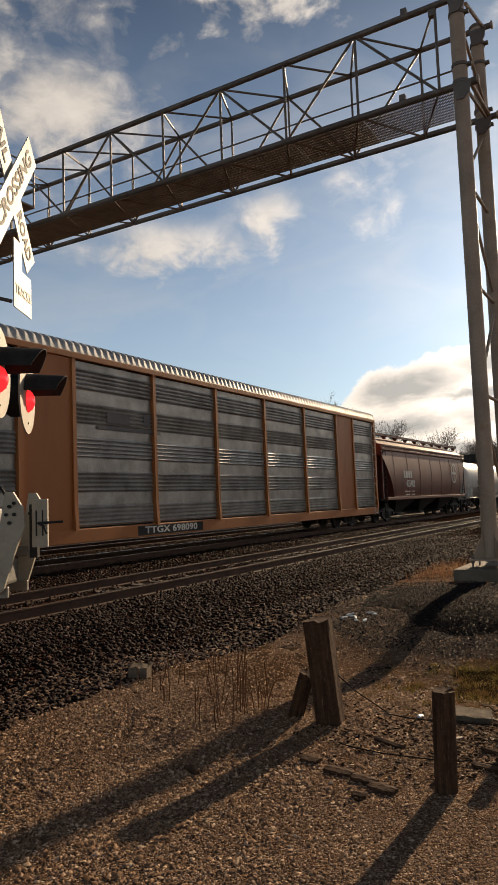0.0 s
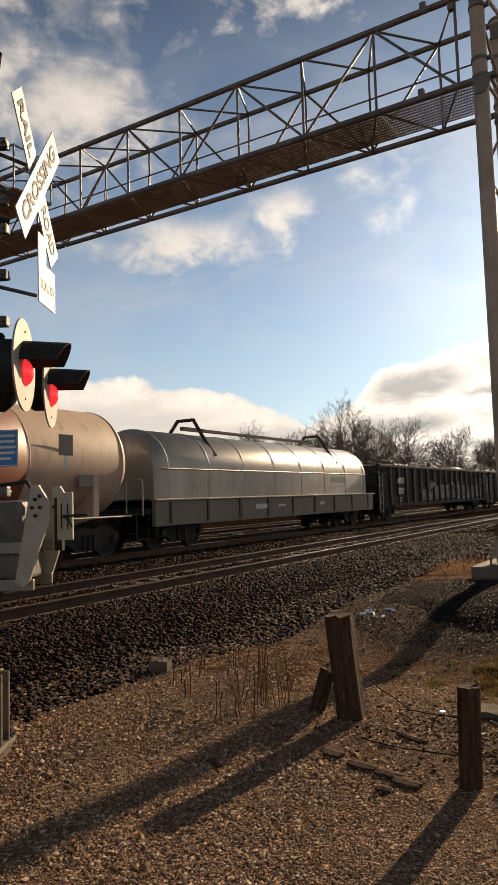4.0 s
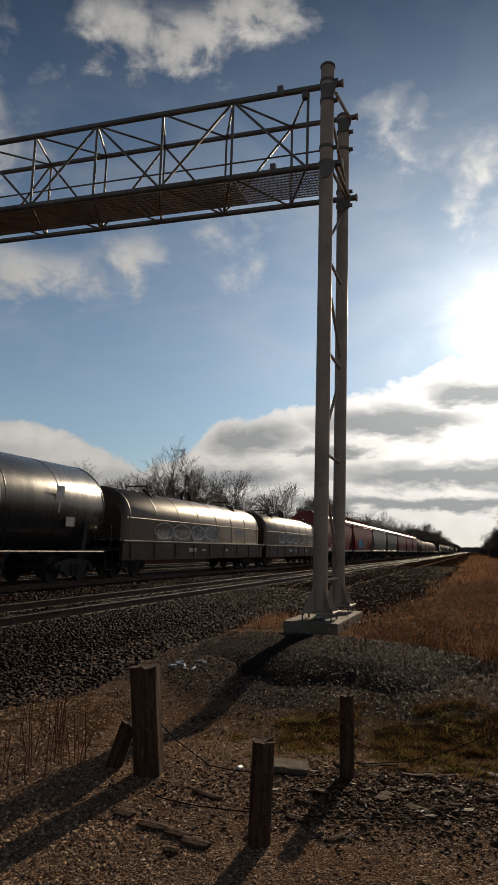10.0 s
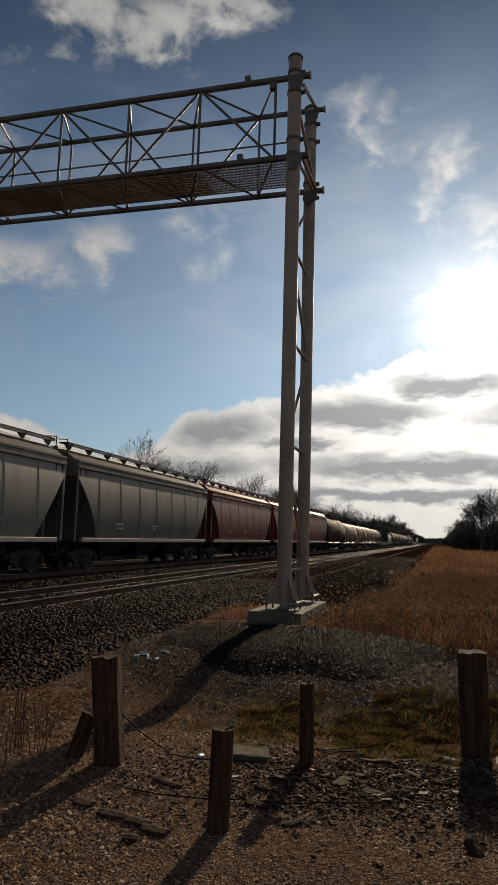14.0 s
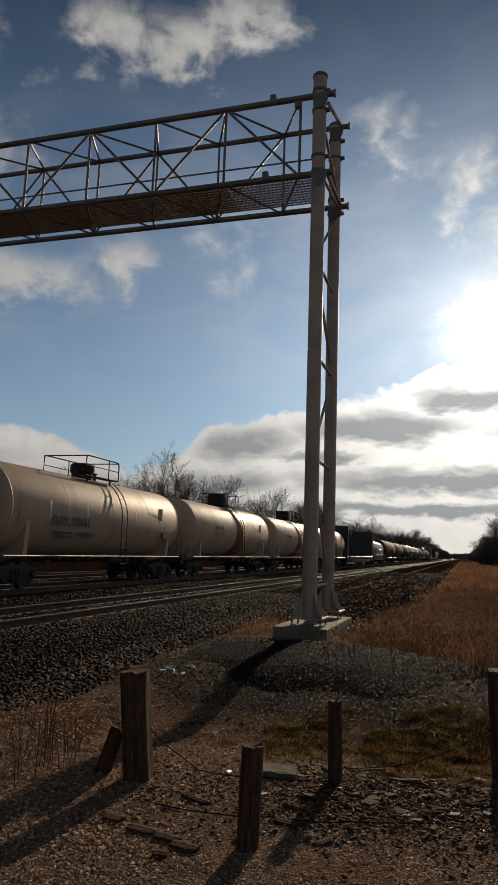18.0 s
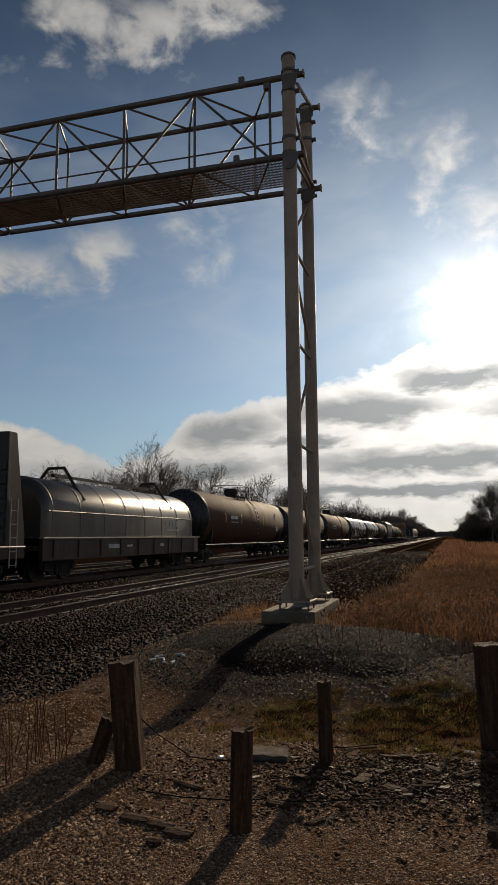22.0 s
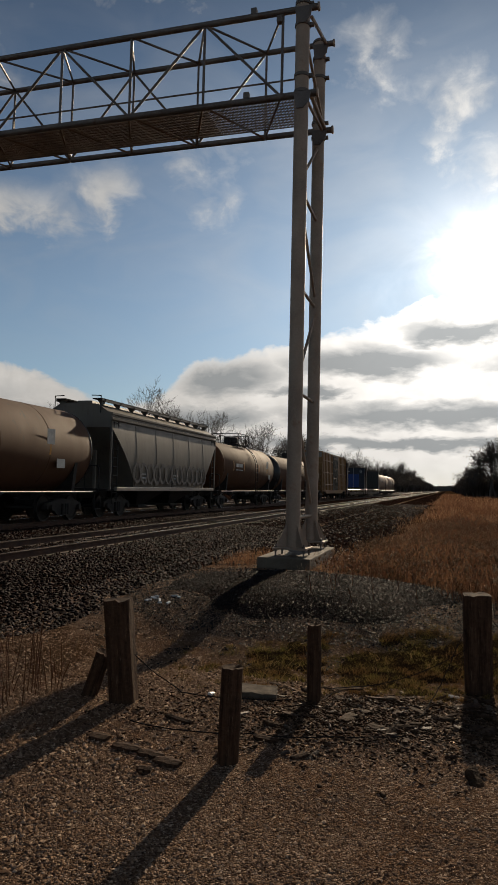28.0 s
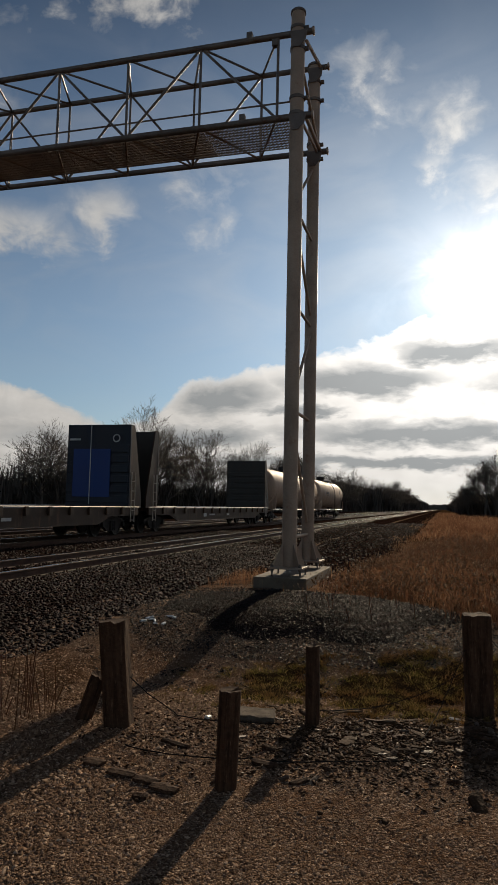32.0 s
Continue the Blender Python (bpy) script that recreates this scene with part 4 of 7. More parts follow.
def wheel_mesh(bm):
    lathe(bm, [(-0.1, 0.0), (-0.1, 0.12), (-0.03, 0.14), (-0.02, 0.38), (-0.045, 0.4), (-0.055, 0.455), (0.05, 0.46), (0.06, 0.485), (0.085, 0.485), (0.085, 0.4),
               (0.03, 0.38), (0.04, 0.14), (0.1, 0.12), (0.1, 0.0)], 28, "x")


def frame_mesh(bm):
    prism(bm, [(-1.12, 0.42), (-1.12, 0.6), (-0.78, 0.7), (-0.4, 0.74), (0.4, 0.74), (0.78, 0.7), (1.12, 0.6), (1.12, 0.42), (0.72, 0.4), (0.42, 0.2), (-0.42, 0.2), (-0.72, 0.4)], -0.07, 0.07, "x")
    for y in (-0.89, 0.89):
        tube(bm, (-0.05, y, 0.47), (0.17, y, 0.47), 0.1, 12)
    for y in (-0.16, 0, 0.16):
        lathe(bm, [(0.22, 0.06), (0.6, 0.06)], 8, "z", (0.1, y, 0))


def truck(car, y):
    for dy in (-0.89, 0.89):
        part("axle", shared("axle", lambda bm: tube(bm, (-0.98, 0, 0), (0.98, 0, 0), 0.08, 10), M_WHEEL), M_WHEEL, car, m=pose(0, y + dy, 0.457))
        for s in (-1, 1):
            part("wheel", shared("wheel", wheel_mesh, M_WHEEL, True), M_WHEEL, car, m=pose(0.75 * s, y + dy, 0.457, 0, 0, 0 if s < 0 else 180))
    for s in (-1, 1):
        part("side_frame", shared("side_frame", frame_mesh, M_UNDER), M_UNDER, car, m=pose(0.99 * s, y, 0, 0, 0, 0 if s > 0 else 180))
    part("bolster", shared("bolster", lambda bm: box(bm, (0, 0, 0), (2.0, 0.4, 0.3), bevel=0.04), M_UNDER), M_UNDER, car, m=pose(0, y, 0.62))


def coupler_mesh(bm):
    box(bm, (0, 0.0, 0), (0.2, 0.9, 0.2), bevel=0.03)
    box(bm, (0.02, 0.45, 0), (0.3, 0.28, 0.28), bevel=0.06)


def rolling(name, label, s0, s1, trucks=True, group="freight train cars", inset=2.1):
    """An empty on the rail top at the middle of a car between the two places along the train, with running gear."""
    car = thing(name, label, name.replace("_", " "), group, m=pose(TRAIN_X, (s0 + s1) / 2, RAIL_Z))
    L = s1 - s0
    TRAIN.append((car, (s0 + s1) / 2))
    for e in (-1, 1):
        truck(car, e * (L / 2 - inset))
        part("coupler", shared("coupler", coupler_mesh, M_UNDER), M_UNDER, car, m=pose(0, e * (L / 2 - 0.42), 0.86, 0, 0, 0 if e > 0 else 180))
        bm = B()
        bent(bm, [(0.25, e * (L / 2 - 0.6), 0.75), (0.22, e * (L / 2 - 0.25), 0.5), (0.12, e * (L / 2 - 0.02), 0.42)], 0.025)
        part("brake_hose", bm, M_BLACK, car)
    return car, L


def ladder(car, x, y, z0, z1, width=0.42, step=0.32, mat=None, along="y"):
    bm = B()
    for s in (-0.5, 0.5):
        d = (0, s * width, 0) if along == "y" else (s * width, 0, 0)
        tube(bm, (x + d[0], y + d[1], z0), (x + d[0], y + d[1], z1), 0.02, 6)
    lad = part("ladder", bm, mat or M_UNDER, car)
    n = int((z1 - z0) / step)
    for i in range(n + 1):
        z = z0 + 0.08 + i * step
        if z > z1:
            break
        a = (0, width / 2, 0) if along == "y" else (width / 2, 0, 0)
        key = "rung_%s_%.2f_%s" % (along, width, (mat or M_UNDER).name)
        part("rung", shared(key, lambda bm: tube(bm, Vector((0, 0, 0)) - Vector(a), a, 0.016, 6), mat or M_UNDER), mat or M_UNDER, lad, m=pose(x, y, z))
    return lad


def bars(car, rows, x, y, z, material, name="marking_bar", side=1):
    """Writing too small to read, as plain bars: (along, up, length, height)."""
    for a, u, w, h in rows:
        bm = B()
        box(bm, (x + 0.004 * side, y + a, z + u), (0.004, w, h))
        part(name, bm, material, car)


def scrawl(car, material, x, y0, y1, z0, z1, seed, n=10, thick=0.05):
    """Sprayed loops and strokes, flat on the side."""
    r = random.Random(seed)
    w = (y1 - y0) / n
    for i in range(n):
        c = y0 + w * (i + 0.5)
        pts = []
        ph, k = r.uniform(0, 6), r.choice((1.0, 1.5, 2.0))
        for j in range(15):
            a = ph + j / 14 * 2 * math.pi * k
            pts.append((x, c + w * 0.52 * math.cos(a) * r.uniform(0.85, 1.1), (z0 + z1) / 2 + (z1 - z0) * 0.5 * math.sin(a * r.choice((1, 1, 0.98))) * r.uniform(0.85, 1.05)))
        bm = B()
        rings = []
        for j, p in enumerate(pts):
            a, b = Vector(pts[max(j - 1, 0)]), Vector(pts[min(j + 1, len(pts) - 1)])
            d = (b - a).normalized()
            side = Vector((0, -d.z, d.y)) * thick * 0.5 * (0.8 + 0.4 * abs(math.sin(j)))
            out = Vector((0.0006 * j + 0.0002 * i, 0, 0))
            rings.append([bm.verts.new(Vector(p) + k) for k in (-side, out - side, out + side, side)])
        for a, b in zip(rings, rings[1:]):
            for k in range(4):
                bm.faces.new((a[k], a[(k + 1) % 4], b[(k + 1) % 4], b[k]))
        bmesh.ops.recalc_face_normals(bm, faces=bm.faces)
        part("graffiti_stroke", bm, material, car)


def sprayed(car, material, x, y0, y1, z0, z1, seed, n=8):
    """Faded sprayed fill: blunt uneven shapes rising from the sill, flat on the side."""
    r = random.Random(seed)
    w = (y1 - y0) / n
    for i in range(n):
        c, hw, h = y0 + w * (i + 0.5), w * r.uniform(0.4, 0.62), (z1 - z0) * r.uniform(0.55, 1.0)
        poly = []
        for j in range(16):
            a = 2 * math.pi * j / 16
            k = 1 + 0.22 * noise.noise(Vector((math.cos(a) * 1.7, math.sin(a) * 1.7, seed + i * 3.1)))
            u, v = math.copysign(abs(math.cos(a)) ** 0.6, math.cos(a)), math.copysign(abs(math.sin(a)) ** 0.6, math.sin(a))
            poly.append((c + hw * u * k, z0 + h * (0.5 + 0.5 * v * k)))
        bm = B()
        prism(bm, poly, x - 0.02, x + 0.0012 + 0.0009 * (i % 3), "x")
        part("sprayed_shape", bm, material, car)


def side_text(car, words, size, x, y, z, material, width=None):
    """Words on the side that faces the walk, read from the near end to the far end."""
    lettering("lettering", words, size, material, car, pose(x, y, z, 90, 0, 90), width)


def tank_car(s0, s1, R, top, body, label, band=None, text=None, tmat=None, rail="box", strips=True, head=None, seams=5, logo=None):
    car, L = rolling("tank_car", label, s0, s1)
    zc, hb = top - R, L / 2 - 0.62
    x1 = R + 0.012
    dish = [(hb - 0.55 + 0.55 * math.sin(a), R * math.cos(a)) for a in [i * math.pi / 2 / 9 for i in range(1, 9)]]
    prof = [(-y, r) for y, r in reversed(dish)]
    bm = B()
    lathe(bm, [(-hb, 0.0)] + prof + [(-hb + 0.55, R), (0, R), (hb - 0.55, R)] + dish + [(hb, 0.0)], 56, "y", (0, 0, zc))
    tank = part("tank", bm, body, car, smooth="all")
    for e in (-1, 1):
        bm = B()
        y = e * (hb - 0.55)
        lathe(bm, [(y - 0.035, R), (y - 0.02, R + 0.012), (y + 0.02, R + 0.012), (y + 0.035, R)], 56, "y", (0, 0, zc))
        part("head_seam", bm, head or body, tank, smooth=True)
    if head:
        for e in (-1, 1):
            bm = B()
            lathe(bm, [(e * (hb - 0.56), R + 0.002)] + [(e * (y + 0.003), r + 0.003) for y, r in dish] + [(e * (hb + 0.004), 0.0)], 56, "y", (0, 0, zc))
            part("tank_head", bm, head, tank, "black domed tank end", True)
    for i in range(seams):
        y = -hb + 0.55 + (2 * hb - 1.1) * (i + 1) / (seams + 1)
        bm = B()
        lathe(bm, [(y - 0.02, R), (y - 0.01, R + 0.006), (y + 0.01, R + 0.006), (y + 0.02, R)], 56, "y", (0, 0, zc))
        part("weld_seam", bm, body, tank, smooth=True)
    if band:
        a, b = band
        bm = B()
        lathe(bm, [(a, R + 0.001), (a + 0.01, R + 0.009), (b - 0.01, R + 0.009), (b, R + 0.001)], 56, "y", (0, 0, zc))
        part("painted_band", bm, M_BAND, tank, "rust-brown painted band", True)
    # manway, platform and railing on top
    bm = B()
    if band:
        box(bm, (0, 0.45, top + 0.42), (0.95, 1.05, 0.66), bevel=0.05)
        box(bm, (0, 0.45, top + 0.1), (0.6, 0.7, 0.36))
    else:
        lathe(bm, [(top - 0.06, 0.4), (top + 0.2, 0.4), (top + 0.22, 0.46), (top + 0.5, 0.46), (top + 0.56, 0.4), (top + 0.58, 0.0)], 24, "z")
    part("manway_dome", bm, M_UNDER, car, "dark manway housing", True)
    for y, h in ((-0.75, 0.3), (0.72, 0.22)):
        bm = B()
        lathe(bm, [(top - 0.05, 0.09), (top + h, 0.09), (top + h + 0.02, 0.13), (top + h + 0.06, 0.13), (top + h + 0.07, 0)], 14, "z", (0.1, y, 0))
        part("valve", bm, M_UNDER, car, smooth=True)
    if rail == "none":
        pass
    else:
        yl, yo = (1.0, 0.55) if band else (1.25, 0.0)
        for s in (-1, 1):
            bm = B()
            box(bm, (s * 0.72, yo, top + 0.02), (0.34, 2 * yl, 0.04), bevel=0.006)
            part("platform", bm, M_UNDER, car)
            for e in (-1, 1):
                bm = B()
                box(bm, (s * 0.72, yo + e * yl * 0.7, top - 0.14), (0.05, 0.05, 0.32))
                part("platform_bracket", bm, M_UNDER, car)
            bm = B()
            h = top + 0.74
            bent(bm, [(s * 0.88, yo - yl, top), (s * 0.88, yo - yl, h - 0.08), (s * 0.88, yo - yl + 0.08, h), (s * 0.88, yo + yl - 0.08, h), (s * 0.88, yo + yl, h - 0.08), (s * 0.88, yo + yl, top)], 0.024)
            tube(bm, (s * 0.88, yo - yl, top + 0.38), (s * 0.88, yo + yl, top + 0.38), 0.016, 6)
            part("railing", bm, M_UNDER, car)
            bm = B()
            tube(bm, (s * 0.88, yo + 0.45, top), (s * 0.88, yo + 0.45, h), 0.02, 6)
            part("railing_post", bm, M_UNDER, car)
        for e in (-1, 1):
            bm = B()
            tube(bm, (-0.88, yo + e * yl, top + 0.72), (0.88, yo + e * yl, top + 0.72), 0.022, 6)
            part("end_rail", bm, M_UNDER, car)
    for s in (-1, 1):
        # bowed ladder up the side
        pts = [(s * (R + 0.16), 0, 0.55), (s * (R + 0.16), 0, zc)]
        for i in range(1, 6):
            a = radians(11 * i)
            pts.append((s * (R + 0.16) * math.cos(a), 0, zc + (R + 0.16) * math.sin(a)))
        bm = B()
        for d in (-0.21, 0.21):
            bent(bm, [(p[0], d + 0.6, p[2]) for p in pts], 0.02)
        lad = part("ladder", bm, M_UNDER, car)
        for i in range(10):
            z = 0.75 + 0.3 * i
            x = s * (R + 0.16) if z <= zc else s * math.sqrt(max(0.01, (R + 0.16) ** 2 - (z - zc) ** 2))
            if z < zc + (R + 0.16) * math.sin(radians(55)):
                part("rung", shared("tank_rung", lambda bm: tube(bm, (0, -0.21, 0), (0, 0.21, 0), 0.016, 6), M_SIDESILL), M_SIDESILL, lad, m=pose(x, 0.6, z))
        bm = B()
        tube(bm, (s * 1.46, -hb + 0.3, 1.02), (s * 1.46, hb - 0.3, 1.02), 0.026, 8)
        part("side_rail", bm, M_SIDESILL, car, "rubbed steel handrail")
        for e in (-1, 1):
            yy = e * (L / 2 - 0.45)
            bm = B()
            bent(bm, [(s * 1.46, yy, 1.0), (s * 1.46, yy, 1.9), (s * 1.4, yy, 1.98), (s * 0.95, yy, 1.98), (s * 0.88, yy, 1.9), (s * 0.88, yy, 1.05)], 0.022)
            part("end_handrail", bm, body if body in (M_WTANK, M_CTANK, M_GTANK) else M_UNDER, car)
            bm = B()
            bent(bm, [(s * 1.44, yy - 0.25, 1.0), (s * 1.44, yy - 0.25, 0.38), (s * 1.44, yy + 0.25, 0.38), (s * 1.44, yy + 0.25, 1.0)], 0.02)
            part("step", bm, M_UNDER, car)
            bm = B()
            prism(bm, [(s * 0.35, 0.8), (s * 1.35, 1.0), (s * (R * 0.97), zc - 0.25), (s * (R * 0.7), zc - R * 0.72), (s * 0.3, zc - R * 0.95)], e * (L / 2 - 2.1) - 0.1, e * (L / 2 - 2.1) + 0.1)
            part("saddle", bm, body if body in (M_WTANK, M_CTANK) else M_UNDER, car)
            if strips:
                for y in (e * hb * 0.62, e * hb * 0.28):
                    bm = B()
                    lathe(bm, [(y - 0.05, R + 0.002), (y - 0.05, R + 0.007), (y + 0.05, R + 0.007), (y + 0.05, R + 0.002)], 200, "y", (0, 0, zc))
                    dele = [v for v in bm.verts if not (v.co.x * s > 0 and -0.18 < (v.co.z - zc) / R < 0.22)]
                    bmesh.ops.delete(bm, geom=dele, context="VERTS")
                    part("reflective_strip", bm, M_AMBER if body in (M_WTANK, M_DTANK, M_BTANK) else M_WLETTER, tank)
    for e in (-1, 1):
        bm = B()
        box(bm, (0, e * (L / 2 - 1.7), 0.88), (0.5, 2.6, 0.34), bevel=0.03)
        part("stub_sill", bm, M_UNDER, car)
        bm = B()
        box(bm, (0, e * (L / 2 - 0.62), 1.04), (2.7, 0.5, 0.05), bevel=0.008)
        part("end_platform", bm, M_UNDER, car)
    bm = B()
    lathe(bm, [(zc - R - 0.28, 0.0), (zc - R - 0.28, 0.16), (zc - R - 0.1, 0.2), (zc - R + 0.05, 0.2)], 14, "z")
    part("bottom_outlet", bm, M_UNDER, car, smooth=True)
    bm = B()
    tube(bm, (0.45, 1.6, 0.85), (0.45, 2.5, 0.85), 0.16, 12)
    box(bm, (0.45, 3.0, 0.85), (0.3, 0.4, 0.3), bevel=0.03)
    part("brake_cylinder", bm, M_UNDER, car)
    bm = B()
    lathe(bm, [(-0.02, 0.24), (0.02, 0.24), (0.02, 0.27), (-0.02, 0.27), (-0.02, 0.24)], 24, "y", (-0.7, -(L / 2 - 0.35), 1.75))
    part("brake_wheel", bm, M_UNDER, car)
    if text:
        side_text(car, text, 0.42, x1, -hb * 0.43, zc - 0.3, tmat or M_LETTER)
        bars(car, [(-0.5, -0.28, 1.2, 0.06), (0.9, -0.28, 1.2, 0.06), (-0.5, -0.4, 1.0, 0.06), (0.8, -0.4, 0.9, 0.06)], x1 - 0.065, -hb * 0.42, zc - 0.38, tmat or M_LETTER)
    else:
        bars(car, [(-0.4, 0.1, 0.5, 0.2), (0.35, 0.1, 0.75, 0.2), (-0.3, -0.18, 0.7, 0.05), (0.5, -0.18, 0.6, 0.05)], x1 - 0.005, -hb * 0.45, zc, tmat or M_GRAF3)
    if logo:
        bars(car, logo, x1 - 0.006, -hb * 0.42, zc, tmat or M_LETTER, "logo_shape")
    # small stencil plates on the far half
    bars(car, [(0, 0.35, 0.45, 0.5), (0.65, -0.5, 0.5, 0.3)], x1 - 0.01, hb * 0.62, zc, M_GRAF3 if body in (M_WTANK, M_CTANK, M_GTANK) else M_GRAF1, "stencil_plate")
    return car


def hopper_car(s0, s1, body, label, eave=3.95, roof=4.35, walk_z=4.6, sill=1.1, text=None, seams=7, sill_mat=None, graf=None, logo=None, bays=3, cut=1.7):
    car, L = rolling("hopper_car", label, s0, s1, inset=1.9)
    hb = L / 2 - 0.42
    ze = eave - 0.3

    def bulge(z):
        k = max(0.0, min(1.0, (z - sill) / (ze - sill)))
        return 1.43 + 0.13 * math.sin(math.pi * k ** 0.85) ** 0.8

    # barrel sides cut back in a curve above the trucks, under a deep ribbed eave
    steps = [hb * 1.0, hb - 0.02] + [hb - cut * k / 8 for k in range(1, 9)] + [hb - cut - 0.1]
    secs = []
    for y in [-v for v in steps] + [0.0] + steps[::-1]:
        t = min(1.0, max(0.0, (abs(y) - (hb - cut)) / cut))
        zb = sill + (ze - 0.25 - sill) * t ** 0.8
        half = [(bulge(zb + (ze - zb) * k / 8), zb + (ze - zb) * k / 8) for k in range(9)]
        half += [(1.47, ze + 0.02), (1.5, ze + 0.05), (1.5, ze + 0.13), (1.45, ze + 0.16), (1.45, eave - 0.08), (1.5, eave - 0.05), (1.5, eave + 0.02), (1.3, eave + 0.06), (0.85, roof), (0.35, roof + 0.06)]
        secs.append([(u, y, w) for u, w in half] + [(-u, y, w) for u, w in reversed(half)])
    bm = B()
    loft(bm, secs)
    shell = part("body", bm, body, car, smooth=True)
    for s in (-1, 1):
        bm = B()
        box(bm, (s * 1.5, 0, sill + 0.02), (0.14, 2 * hb - 0.9, 0.16), bevel=0.02)
        part("side_sill", bm, sill_mat or body, car)
        for i in range(seams):
            y = -hb + cut + (2 * hb - cut * 2) * i / max(1, seams - 1)
            bm = B()
            zz = [sill + 0.1 + (ze - sill - 0.12) * k / 8 for k in range(9)]
            prism(bm, [(s * (bulge(z) + 0.009), z) for z in zz] + [(s * (bulge(z) - 0.03), z) for z in reversed(zz)], y - 0.018, y + 0.018)
            part("weld_seam", bm, body, shell)
        bm = B()
        box(bm, (s * 0.8, 0, walk_z), (0.42, 2 * hb - 0.1, 0.04))
        part("running_board", bm, M_UNDER, car, "dark roof walkway grating")
        bm = B()
        box(bm, (s * 1.0, 0, walk_z - 0.06), (0.03, 2 * hb - 0.1, 0.08))
        part("board_edge", bm, body, car)
        for i in range(10):
            y = -hb + 0.3 + (2 * hb - 0.6) * i / 9
            part("board_bracket", shared("board_bracket_" + body.name, lambda bm: prism(bm, [(-0.2, 0), (0.2, 0), (0.2, -0.04), (0.08, -0.26), (-0.02, -0.24)], -0.012, 0.012), body), body, car, m=pose(s * 0.85, y, walk_z, 0, 0, 0 if s > 0 else 180))
        for e in (-1, 1):
            ladder(car, s * 1.46, e * (hb - 0.42), 0.55, ze, 0.4, 0.34, M_UNDER)
            bm = B()
            prism(bm, [(s * 1.42, sill), (s * 1.48, sill), (s * 1.48, ze), (s * 1.42, ze)], e * (hb - 0.12), e * (hb - 0.02))
            part("corner_post", bm, body, car)
            bm = B()
            bent(bm, [(s * 1.0, e * (hb + 0.04), eave), (s * 1.0, e * (hb + 0.04), walk_z + 0.1), (s * 0.6, e * (hb + 0.04), walk_z + 0.12)], 0.02)
            part("roof_grab", bm, M_UNDER, car)
    bm = B()
    prism(bm, [(-0.34, roof + 0.05), (0.34, roof + 0.05), (0.3, roof + 0.2), (-0.3, roof + 0.2)], -hb + 0.5, hb - 0.5)
    part("hatch_cover", bm, body, car)
    for e in (-1, 1):
        bm = B()
        box(bm, (0, e * (hb - 0.55), sill - 0.02), (2.8, 1.3, 0.1), bevel=0.01)
        part("end_platform", bm, M_UNDER, car)
        bm = B()
        box(bm, (0, e * (L / 2 - 1.5), 0.9), (0.5, 2.2, 0.34), bevel=0.03)
        part("stub_sill", bm, M_UNDER, car)
        for x in (-0.75, 0.75):
            bm = B()
            box(bm, (x, e * (hb - 0.1), (sill + 2.6) / 2), (0.12, 0.1, 2.6 - sill), bevel=0.01)
            part("end_post", bm, body, car)
    for i in range(bays):
        y = (i - (bays - 1) / 2) * (2 * (hb - cut - 0.4) / bays)
        w = (hb - cut - 0.4) / bays * 0.96
        bm = B()
        loft(bm, [[(-1.4, y - w, sill + 0.05), (1.4, y - w, sill + 0.05), (1.4, y + w, sill + 0.05), (-1.4, y + w, sill + 0.05)],
                  [(-0.7, y - 0.35, 0.42), (0.7, y - 0.35, 0.42), (0.7, y + 0.35, 0.42), (-0.7, y + 0.35, 0.42)]])
        bay = part("hopper_bay", bm, M_UNDER, car)
        bm = B()
        box(bm, (0, y, 0.36), (1.7, 0.85, 0.12), bevel=0.02)
        part("outlet_gate", bm, M_UNDER, bay)
    tm = M_WLETTER
    if text:
        bars(car, [(-0.85, 0, 0.3, 0.4), (-0.45, 0, 0.3, 0.4), (-0.05, 0, 0.3, 0.4), (0.35, 0, 0.3, 0.4)], 1.574, -hb * 0.52, 2.55, tm, "logo_shape")
        side_text(car, text, 0.52, 1.58, -hb * 0.5, 2.02, tm)
        bars(car, [(-0.6, 0, 0.9, 0.07), (0.4, 0, 0.5, 0.07), (-0.6, -0.18, 0.7, 0.07), (0.4, -0.18, 0.5, 0.07)], 1.57, -hb * 0.5, 1.6, tm)
    else:
        bars(car, [(-0.6, 0, 0.7, 0.06), (-0.5, -0.16, 0.5, 0.06), (3.0, 0, 0.6, 0.06), (3.0, -0.14, 0.4, 0.06)], 1.57, -hb * 0.45, 1.75, tm)
    if logo == "round":
        bm = B()
        lathe(bm, [(1.572, 0.56), (1.578, 0.56), (1.578, 0.66), (1.572, 0.66), (1.572, 0.56)], 36, "x", (0, hb * 0.62, 2.75))
        box(bm, (1.576, hb * 0.62, 2.75), (0.006, 0.95, 0.14))
        box(bm, (1.576, hb * 0.62, 2.75), (0.0055, 0.14, 0.95))
        part("logo_shape", bm, tm, car)
    elif logo == "words":
        y = -hb * 0.4
        for i in range(10):
            h = 0.34 if i in (0, 6) else 0.24
            bars(car, [(0, h / 2, 0.05, h), (0.12, 0.2, 0.14, 0.05), (0.12, 0.03, 0.14, 0.05)], 1.574, y + i * 0.29, 2.75, tm, "logo_shape")
        bars(car, [(0, 0, 0.5, 0.42), (0.1, 0.3, 0.3, 0.12)], 1.574, y - 1.0, 2.85, tm, "logo_shape")
    for g in graf or ():
        scrawl(car, g[0], 1.58, *g[1:])
    return car


